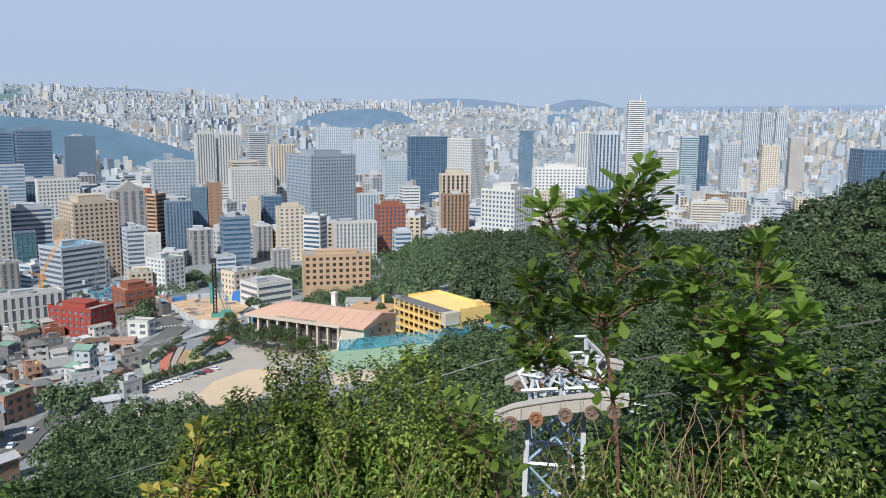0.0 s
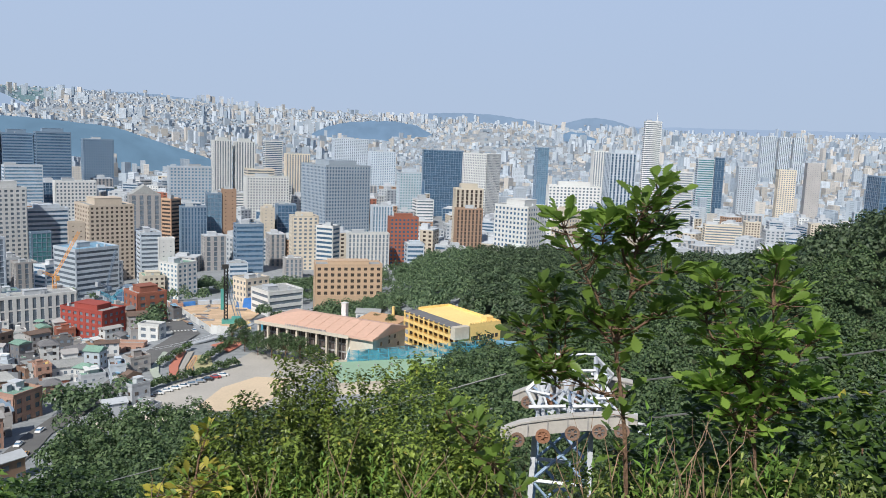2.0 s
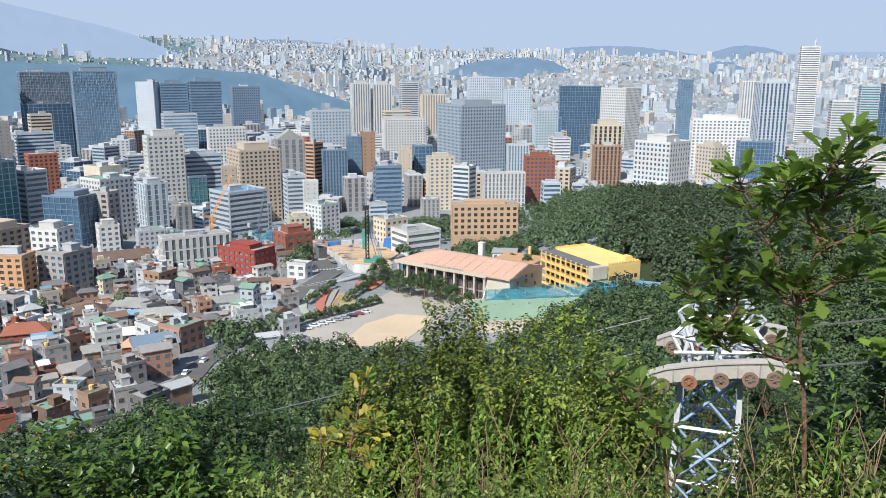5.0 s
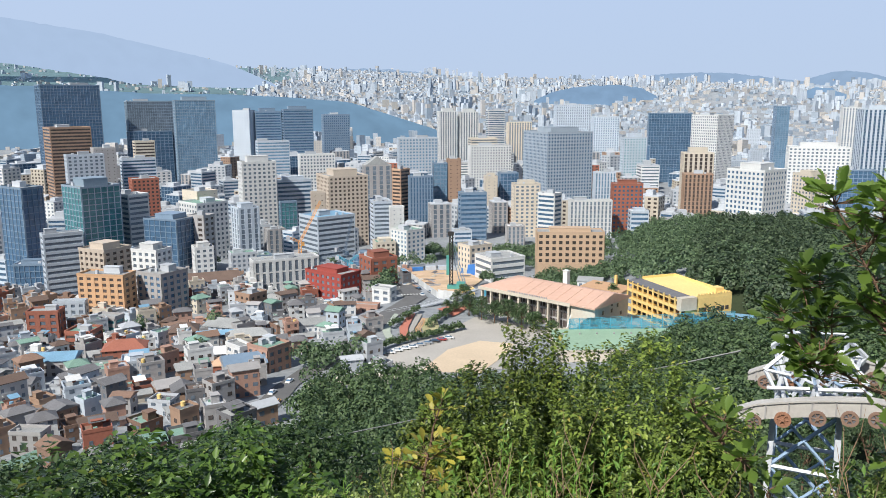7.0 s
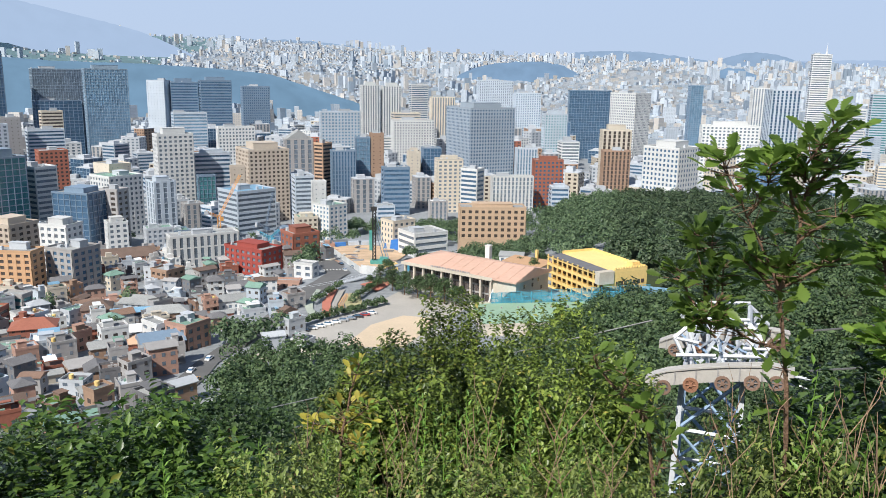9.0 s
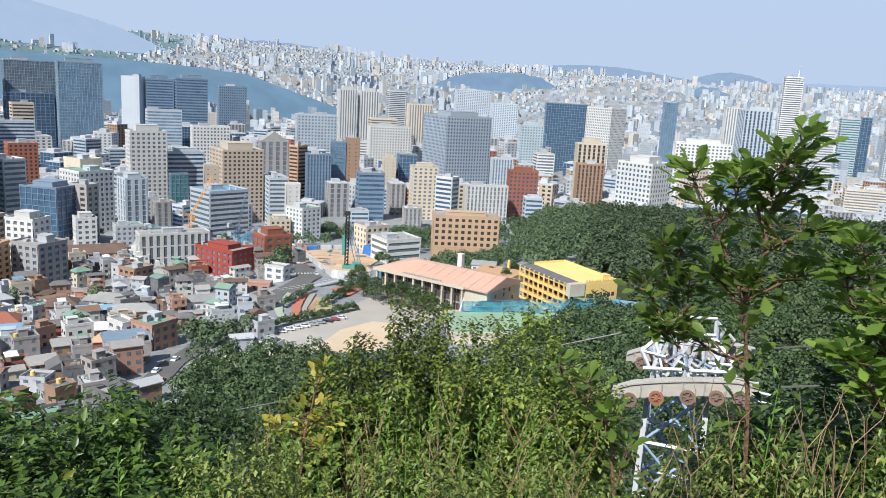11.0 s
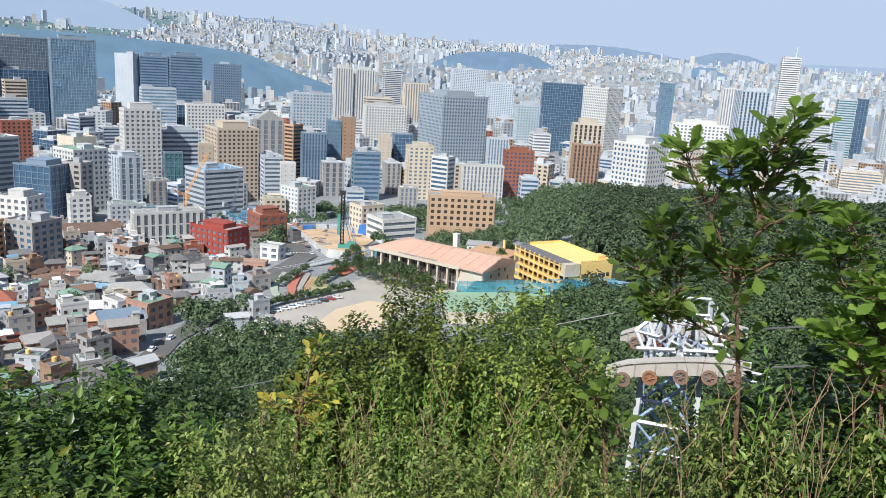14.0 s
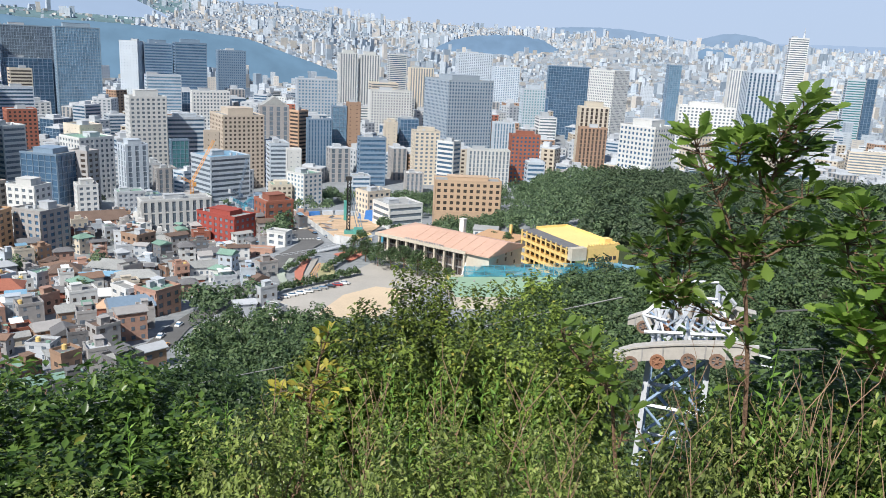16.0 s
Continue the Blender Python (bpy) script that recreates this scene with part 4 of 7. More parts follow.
def car_at(x, y, turn, paint, label):
    """A parked saloon: rounded body, glazed cabin, four wheels."""
    bm = bmesh.new()
    secs = [(-2.2, 0.45, 0.75), (-2.1, 0.40, 0.95), (-1.0, 0.38, 1.0), (0.9, 0.38, 0.98), (1.9, 0.40, 0.85), (2.2, 0.45, 0.65)]
    rings = []
    for px_, z0, z1 in secs:
        ww = 0.86 if abs(px_) > 2 else 0.92
        rings.append([bm.verts.new(p) for p in ((px_, -ww, z0), (px_, ww, z0), (px_, ww, z1 - 0.08), (px_, ww - 0.12, z1), (px_, -ww + 0.12, z1), (px_, -ww, z1 - 0.08))])
    for r0, r1 in zip(rings, rings[1:]):
        for i in range(6):
            bm.faces.new((r0[i], r0[(i + 1) % 6], r1[(i + 1) % 6], r1[i]))
    bm.faces.new(rings[0])
    bm.faces.new(list(reversed(rings[-1])))
    bmesh.ops.recalc_face_normals(bm, faces=bm.faces)
    me = bpy.data.meshes.new("car")
    bm.to_mesh(me)
    bm.free()
    me.materials.append(paint)
    ob = new("car", me)
    ob.matrix_world = pose(x, y, float(land(x, y)) + 0.2, 0, 0, turn)
    tagged(ob, label, "car", "cars parked along the yard")
    c = Boxes()
    c.faces([(-1.5, -.8, .98), (1.2, -.8, .98), (1.2, .8, .98), (-1.5, .8, .98), (-1.0, -.66, 1.4), (0.45, -.66, 1.4), (0.45, .66, 1.4), (-1.0, .66, 1.4)], [(0, 1, 5, 4), (1, 2, 6, 5), (2, 3, 7, 6), (3, 0, 4, 7)])
    piece("cabin_glass", c, NAVY, ob, "dark car windows")
    piece("car_roof", Boxes().box(-1.02, -.67, 1.39, 0.47, .67, 1.45), paint, ob)
    for wx in (-1.35, 1.35):
        for wy in (-0.85, 0.85):
            piece("wheel", Boxes().bar((wx, wy - 0.1, 0.33), (wx, wy + 0.1, 0.33), 0.33, 10), RUBBER, ob)
    return ob


CAR_WHITE = noisy("white_car_paint", (0.78, 0.78, 0.78), 0.5, 0.03, 2, 0.25, coat=0.5)
CAR_BLACK = noisy("black_car_paint", (0.03, 0.03, 0.035), 0.5, 0.05, 2, 0.25, coat=0.5)
CAR_GREY = noisy("silver_car_paint", (0.36, 0.37, 0.38), 0.5, 0.05, 2, 0.3, coat=0.5)
CAR_RED = noisy("red_car_paint", (0.35, 0.05, 0.05), 0.5, 0.05, 2, 0.3, coat=0.5)
CAR_YELLOW = noisy("orange_taxi_paint", (0.75, 0.36, 0.05), 0.5, 0.05, 2, 0.3, coat=0.5)
for _k, (_p, _n) in enumerate(((CAR_BLACK, "black"), (CAR_BLACK, "black"), (CAR_WHITE, "white"), (CAR_WHITE, "white"), (CAR_WHITE, "white"), (CAR_WHITE, "white"),
                               (CAR_GREY, "silver"), (CAR_GREY, "silver"), (CAR_BLACK, "black"), (CAR_RED, "dark red"), (CAR_WHITE, "white"))):
    car_at(-55.5 + _k * 2.65, 291 + _k * 2.62, 2, _p, _n + " saloon parked in the school yard row")
for _x, _y, _t, _p, _n in ((-80.5, 262, 84, CAR_WHITE, "white"), (-82, 247, 88, CAR_WHITE, "white"), (-77, 236, 90, CAR_YELLOW, "orange"), (-62, 338, 75, CAR_YELLOW, "orange"), (-47, 408, 120, CAR_GREY, "silver"),
                           (-55, 420, 120, CAR_BLACK, "black"), (-66, 440, 110, CAR_WHITE, "white"), (-50, 396, 110, CAR_WHITE, "white"), (-84, 488, 110, CAR_GREY, "silver")):
    car_at(_x, _y, _t, _p, _n + " car standing on the asphalt road")


def footbridge():
    a, b, n = Vector((-70, 355, 30.5)), Vector((-22, 392, 35.5)), 26
    ob = new("footbridge", None)
    ob.location = a
    tagged(ob, "curved white footbridge with railings over the road", "footbridge")
    q = b - a
    side = Vector((-q.y, q.x, 0)).normalized()
    pts = [q * k / n - side * 5.0 * math.sin(math.pi * k / n) for k in range(n + 1)]
    deck, low = Boxes(), Vector((0, 0, 0.5))
    deck.faces([c for p in pts for c in (p - side * 1.3, p + side * 1.3, p + side * 1.3 - low, p - side * 1.3 - low)],
               [(k * 4 + i, k * 4 + (i + 1) % 4, k * 4 + 4 + (i + 1) % 4, k * 4 + 4 + i) for k in range(n) for i in range(4)])
    piece("deck", deck, CONCRETE, ob)
    for s in (-1.25, 1.25):
        rail = Boxes()
        for p0, p1 in zip(pts, pts[1:]):
            rail.bar(p0 + side * s + Vector((0, 0, 1.1)), p1 + side * s + Vector((0, 0, 1.1)), 0.07, 5)
        piece("rail", rail, STEEL_WHITE, ob)
        for p in pts:
            piece("post", Boxes().bar(p + side * s, p + side * s + Vector((0, 0, 1.1)), 0.05, 5), STEEL_WHITE, ob)
    for k in (6, 13, 20):
        p = pts[k]
        piece("pier", Boxes().bar(p - Vector((0, 0, 9)), p - Vector((0, 0, 0.5)), 0.5, 8), CONCRETE, ob)


footbridge()


def hoarding():
    """Pale hoarding panels round the building site."""
    ob = new("hoarding", None)
    ob.location = (-78, 516, float(land(-78, 516)))
    tagged(ob, "pale sheet-metal hoarding round the building site", "hoarding")
    line = [Vector((-80, 522, 0)), Vector((-60, 452, 0)), Vector((-41, 388, 0)), Vector((-31, 380, 0))]
    for a, b in zip(line, line[1:]):
        n = int((b - a).length / 4)
        for k in range(n):
            p, q = a + (b - a) * k / n, a + (b - a) * (k + 0.97) / n
            z = float(land(p.x, p.y)) - ob.location.z
            s = (q - p).normalized()
            nn = Vector((-s.y, s.x, 0)) * 0.08
            p, q = p - Vector((-78, 516, 0)), q - Vector((-78, 516, 0))
            hh = 4.4 if a.y > 400 else 5.6
            piece("panel", Boxes().faces([p - nn, q - nn, q + nn, p + nn] + [v + Vector((0, 0, hh)) for v in (p - nn, q - nn, q + nn, p + nn)],
                                         [(4, 5, 6, 7), (0, 1, 5, 4), (1, 2, 6, 5), (2, 3, 7, 6), (3, 0, 4, 7)]), WHITE, ob).location.z = z - 1


hoarding()
CRANE_ORANGE = noisy("orange_crane_paint", (0.68, 0.34, 0.10), 0.3, 0.12, 3, 0.6)
TARP = noisy("blue_tarpaulin", (0.05, 0.20, 0.55), 0.4, 0.2, 3, 0.6)
GREEN_RIG = noisy("green_rig_paint", (0.08, 0.30, 0.27), 0.4, 0.2, 3, 0.6)


def lattice(bx, a, b, half, r, bays):
    """Four chords with zigzag bracing between a and b."""
    a, b = Vector(a), Vector(b)
    q = (b - a).to_track_quat("Z", "Y")
    cs = [q @ Vector((sx * half, sy * half, 0)) for sx, sy in ((-1, -1), (1, -1), (1, 1), (-1, 1))]
    for c in cs:
        bx.bar(a + c, b + c, r, 4)
    for k in range(bays):
        p, n = a + (b - a) * k / bays, a + (b - a) * (k + 1) / bays
        for i in range(4):
            bx.bar(p + cs[i], n + cs[(i + 1) % 4], r * 0.7, 4)
    return bx


def piling_rig():
    z = float(land(-37.5, 425))
    ob = new("piling_rig", None)
    ob.location = (-37.5, 425, z)
    tagged(ob, "tall dark piling rig with green mast on the site", "piling rig")
    piece("mast", lattice(Boxes(), (0, 0, 0), (0, 0, 31), 0.8, 0.24, 16), RUBBER, ob)
    piece("leader", Boxes().box(-2.6, -0.6, 8, -0.9, 0.4, 19), GREEN_RIG, ob)
    for a, b in (((7, 3, 1), (0.6, 0, 24)), ((9, -2, 1), (0.6, 0, 28)), ((5, 4, 1), (0.6, 0, 20))):
        piece("stay", Boxes().bar(a, b, 0.22, 5), STEEL, ob)
    piece("carriage", Boxes().box(-2, -2.2, 0.4, 8, 2.2, 2.6).box(3, -1.6, 2.6, 7.5, 1.6, 4.2), GREEN_RIG, ob)
    piece("head", Boxes().box(-1.8, -1, 30, 1.4, 1, 32), RUBBER, ob)


piling_rig()


def tower_crane(x, y, h, jib, mat, turn, lift, label):
    z = float(land(x, y))
    ob = new("tower_crane", None)
    ob.matrix_world = pose(x, y, z, 0, 0, turn)
    tagged(ob, label, "crane")
    piece("mast", lattice(Boxes(), (0, 0, 0), (0, 0, h), 0.9, 0.16, 14), mat, ob)
    e = Vector((math.cos(radians(lift)) * jib, 0, h + math.sin(radians(lift)) * jib))
    piece("jib", lattice(Boxes(), (0, 0, h), e, 0.6, 0.12, 20), mat, ob)
    piece("counter_jib", lattice(Boxes(), (0, 0, h), (-8, 0, h + 4), 0.6, 0.12, 6), mat, ob)
    piece("cab", Boxes().box(0.8, -1.2, h - 2.4, 2.8, 1.0, h), mat, ob)
    piece("counterweight", Boxes().box(-8.8, -1.0, h + 1.6, -6.4, 1.0, h + 4.2), CONCRETE, ob)
    piece("hoist_rope", Boxes().bar(e, e - Vector((0, 0, jib * 0.5)), 0.05, 4), CABLE, ob)


tower_crane(-143, 500, 26, 30, CRANE_ORANGE, 20, 62, "orange luffing tower crane over the rooftops")
tower_crane(-118, 520, 17, 24, STEEL, 60, 70, "dark mobile crane with raised boom")
tower_crane(-112, 505, 12, 8, NET, 0, 40, "small teal site crane beside the boom")
for _x, _y, _w, _h in ((-30, 505, 9, 7), (-25, 498, 7, 9), (-36, 512, 6, 4)):
    _b = Boxes()
    _z = float(land(_x, _y))
    _b.faces([(-_w / 2, -3, 0), (_w / 2, -3, 0), (_w / 2, 3, 0), (-_w / 2, 3, 0), (-_w / 2 + 1, -2, _h), (_w / 2 - 1.4, -1.6, _h * 0.9), (_w / 2 - 1, 2, _h), (-_w / 2 + 0.6, 2.2, _h * 0.85)],
             [(0, 1, 5, 4), (1, 2, 6, 5), (2, 3, 7, 6), (3, 0, 4, 7), (4, 5, 6, 7)])
    _o = new("tarpaulin_heap", _b.mesh("tarpaulin_heap", TARP))
    _o.location = (_x, _y, _z)
    tagged(_o, "blue tarpaulin over stacked site goods", "tarpaulin")
for _k in range(5):
    _o = new("site_cabin", Boxes().box(0, 0, 0, 7, 2.6, 2.6).mesh("site_cabin", (TARP, PALE, PALE, PALE, CONCRETE)[_k]))
    _x, _y = -72 + _k * 8.5, 524 + _k * 3
    _o.matrix_world = pose(_x, _y, float(land(_x, _y)) + 0.5, 0, 0, 22)
    tagged(_o, ("blue", "grey", "pale grey", "grey", "concrete-grey")[_k] + " steel site cabin beside the dig", "site cabin")
_rs = random.Random(12)
for _k in range(16):                                     # timber and pipes lying on the dig
    _x, _y = -56 + _rs.uniform(-1, 1) * 14 + (_k % 4) * 4, 430 + _k * 5.2
    _m = (BROWN, STONE, CREAM, SLATE)[_k % 4]
    _o = new("plank_stack", Boxes().box(-3, 0, 0, 3, 0.42, 0.35).mesh("plank_stack", _m))
    _o.matrix_world = pose(_x, _y, float(land(_x, _y)) + 0.55, 0, 0, _rs.uniform(0, 180))
    for _j in range(1, 4):
        piece("plank", Boxes().box(-3, _j * 0.5, 0.06 * _j, 3 + _j * 0.3, _j * 0.5 + 0.42, 0.06 * _j + 0.35), _m, _o)
    tagged(_o, "loose stack of planks and pipes on the dug soil", "plank stack", "goods on the building site")
for _x, _y, _m, _n in ((-18, 402, NET, "teal"), (-12, 406, YELLOW, "yellow"), (-30, 404, YELLOW, "yellow")):
    _o = new("site_container", Boxes().box(0, 0, -1, 7, 3.5, 2.8).box(0.1, 0.1, 2.8, 6.9, 3.4, 2.95).mesh("site_container", _m))
    _o.matrix_world = pose(_x, _y, float(land(_x, _y)), 0, 0, 20)
    tagged(_o, _n + " steel container standing beside the dig", "container")
PLOTS += [(10, 345, 45), (70, 362, 32), (-52, 480, 38), (-30, 310, 34), (-66, 350, 16), (-60, 420, 16), (-72, 470, 14), (-86, 500, 12), (-79, 270, 11), (-76, 300, 12), (-80, 250, 9), (-79, 236, 9), (-80, 222, 9)]


# ---------------------------------------------------------------- the low houses under the hill
def house(x, y, turn, w, d, h, wall, roof_m, kind, label):
    """A small town house: walls, storey after storey of windows, parapet or hipped roof, roof room."""
    rnd = random.Random(int(x * 31 + y * 17))
    z = float(land(x, y)) - 1.5
    b = Boxes().box(0, 0, -4, w, d, h)
    ob = new("house", b.mesh("house", wall))
    ob.matrix_world = pose(x, y, z, 0, 0, turn)
    tagged(ob, label, "house", "houses below the hill")
    PLOTS.append((x + math.cos(radians(turn)) * w / 2 - math.sin(radians(turn)) * d / 2, y + math.sin(radians(turn)) * w / 2 + math.cos(radians(turn)) * d / 2, math.hypot(w, d) / 2 * 0.8))
    win = Boxes()
    n = max(1, round((h - 1) / 3.0))
    for s in range(n):
        zz = 1.9 + s * 3.0
        k = max(1, int(w / 2.8))
        for i in range(k):
            c = (i + 0.5) * w / k
            ww = rnd.uniform(0.45, 0.8)
            win.box(c - ww, -0.07, zz, c + ww, 0.05, zz + 1.3)
            win.box(c - ww, d - 0.05, zz, c + ww, d + 0.07, zz + 1.3)
        k = max(1, int(d / 2.8))
        for i in range(k):
            c = (i + 0.5) * d / k
            ww = rnd.uniform(0.45, 0.8)
            win.box(-0.07, c - ww, zz, 0.05, c + ww, zz + 1.3)
            win.box(w - 0.05, c - ww, zz, w + 0.07, c + ww, zz + 1.3)
    piece("glazing", win, GREY_GLASS if rnd.random() < 0.6 else BRONZE, ob, kind="stuff")
    for q in range(n):
        if rnd.random() < 0.45:                                # balcony with a solid front
            zz, u0 = 1.0 + q * 3.0, rnd.uniform(0.1, 0.4) * w
            u1 = min(w - 0.1, u0 + rnd.uniform(2.2, 4.5))
            piece("balcony", Boxes().box(u0, -1.1, zz - 0.15, u1, 0.0, zz).box(u0, -1.1, zz, u1, -1.0, zz + 0.95), rnd.choice((WHITE, STONE, wall)), ob)
    if rnd.random() < 0.5:
        zz, u0 = rnd.choice((1.0, 4.0)), rnd.uniform(0.1, 0.7) * d
        piece("awning", Boxes().box(-1.3, u0, zz + 1.55, 0.0, u0 + 1.8, zz + 1.68), rnd.choice((ROOF_GREEN, ROOF_GREY, ROOF_BLUE, SLATE)), ob)
    if kind == "flat":
        r = Boxes().box(0.15, 0.15, h, w - 0.15, d - 0.15, h + 0.08)
        piece("roof", r, roof_m, ob)
        piece("parapet", ring_wall(Boxes(), -0.1, -0.1, w + 0.1, d + 0.1, h - 0.1, h + 0.9, 0.25), wall, ob)
        if rnd.random() < 0.75:
            ux, uy = rnd.uniform(0.3, w * 0.5), rnd.uniform(0.3, d * 0.5)
            piece("roof_room", Boxes().box(ux, uy, h, ux + w * 0.38, uy + d * 0.4, h + 2.4).box(ux - 0.2, uy - 0.2, h + 2.4, ux + w * 0.38 + 0.2, uy + d * 0.4 + 0.2, h + 2.55), wall, ob)
        for _ in range(rnd.randint(0, 3)):                      # planters, crates and air-conditioners on the roof
            tx, ty, tw = rnd.uniform(0.4, w - 1.8), rnd.uniform(0.4, d - 1.4), rnd.uniform(0.5, 1.3)
            piece("roof_crate", Boxes().box(tx, ty, h + 0.08, tx + tw, ty + 0.7, h + rnd.uniform(0.5, 1.1)), rnd.choice((WHITE, BRICK, ROOF_GREEN, STONE)), ob)
        if rnd.random() < 0.4:
            tx, ty = rnd.uniform(1, w - 1), rnd.uniform(1, d - 1)
            piece("water_tank", Boxes().bar((tx, ty, h), (tx, ty, h + 1.4), 0.7, 10), YELLOW if rnd.random() < 0.3 else (ROOF_BLUE if rnd.random() < 0.4 else PALE), ob)
        if rnd.random() < 0.3:
            ux, uy = rnd.uniform(0.2, w * 0.3), rnd.uniform(0.2, d * 0.3)
            piece("lean_to_roof", Boxes().faces([(ux, uy, h + 2.1), (ux + w * .6, uy, h + 2.1), (ux + w * .6, uy + d * .6, h + 2.7), (ux, uy + d * .6, h + 2.7), (ux, uy, h + 2.2), (ux + w * .6, uy, h + 2.2), (ux + w * .6, uy + d * .6, h + 2.8), (ux, uy + d * .6, h + 2.8)],
                                                [(3, 2, 1, 0), (4, 5, 6, 7), (0, 1, 5, 4), (1, 2, 6, 5), (2, 3, 7, 6), (3, 0, 4, 7)]), rnd.choice((ROOF_BLUE, ROOF_GREEN, ROOF_GREY, SLATE, ROOF_WHITE)), ob)
    else:
        o, e = 0.5, min(w, d) * (0.16 if kind == "low" else 0.27)
        r = Boxes()
        if w >= d:
            rid = [(d * 0.4 if kind == "hip" else -o, d / 2, h + e), (w - (d * 0.4 if kind == "hip" else -o), d / 2, h + e)]
        else:
            rid = [(w / 2, w * 0.4 if kind == "hip" else -o, h + e), (w / 2, d - (w * 0.4 if kind == "hip" else -o), h + e)]
        ring = [(-o, -o, h), (w + o, -o, h), (w + o, d + o, h), (-o, d + o, h)]
        low = [(p[0], p[1], h - 0.25) for p in ring]
        f = [(0, 1, 5, 4), (2, 3, 4, 5), (3, 0, 4), (1, 2, 5)] if w >= d else [(0, 1, 4), (2, 3, 5), (3, 0, 4, 5), (1, 2, 5, 4)]
        r.faces(ring + rid + low, f + [(6, 7, 1, 0), (7, 8, 2, 1), (8, 9, 3, 2), (9, 6, 0, 3), (9, 8, 7, 6)])
        piece("roof", r, roof_m, ob)
    return ob


house(-146, 345, -10, 30, 15, 6, PALE, ROOF_GREY, "low", "long low shed with a plain grey sheet roof")
house(-105, 333, 24, 28, 11, 8, WHITE, ROOF_GREY, "low", "long two-storey block with a grey sheet roof")
house(-196, 446, 28, 30, 16, 9, PINK, ROOF_BROWN, "gable", "brick hall with a wide brown roof")
house(-124, 286, 20, 15, 10, 7, WHITE, ROOF_WHITE, "low", "white house with a broad white sheet roof")
house(-106, 268, 30, 15, 11, 6, STONE, STEEL, "gable", "grey house with a dark slate roof")
house(-119, 274, 20, 9, 8, 5, BRICK, PEACH, "gable", "brick house with an orange tiled roof")
house(-138, 318, 18, 16, 9, 7, BROWN, ROOF_BLUE, "low", "brown brick house with a blue sheet roof")
house(-122, 314, 18, 17, 9, 8, BROWN, ROOF_GREY, "hip", "brown brick house with a grey hipped roof")
house(-152, 322, 20, 12, 11, 8, PINK, ROOF_BROWN, "hip", "pink brick house with a brown hipped roof")
house(-163, 286, 20, 16, 11, 9, BRICK, BRICK, "hip", "red brick house with a red tiled roof")
house(-188, 274, 15, 18, 12, 8, STONE, ROOF_BLUE, "low", "grey house with a pale blue sheet roof")
house(-160, 262, 25, 22, 11, 6, STONE, ROOF_GREEN, "flat", "long grey house with a planted roof terrace")
house(-143, 263, 25, 12, 10, 9, PALE, ROOF_WHITE, "flat", "pale house with a white roof terrace")


house(-62, 258, 25, 16, 5, 3, CREAM, CREAM, "low", "long low shelter with a cream sheet roof")
house(-46, 262, 20, 9, 4, 3, CREAM, CREAM, "low", "small low shelter with a cream sheet roof")
house(-70, 250, 40, 10, 4, 3, CREAM, CREAM, "low", "low shelter among trees with cream roof")


def free(x, y, r):
    return all((x - a) ** 2 + (y - b) ** 2 > (r + c * 0.85) ** 2 for a, b, c in PLOTS)


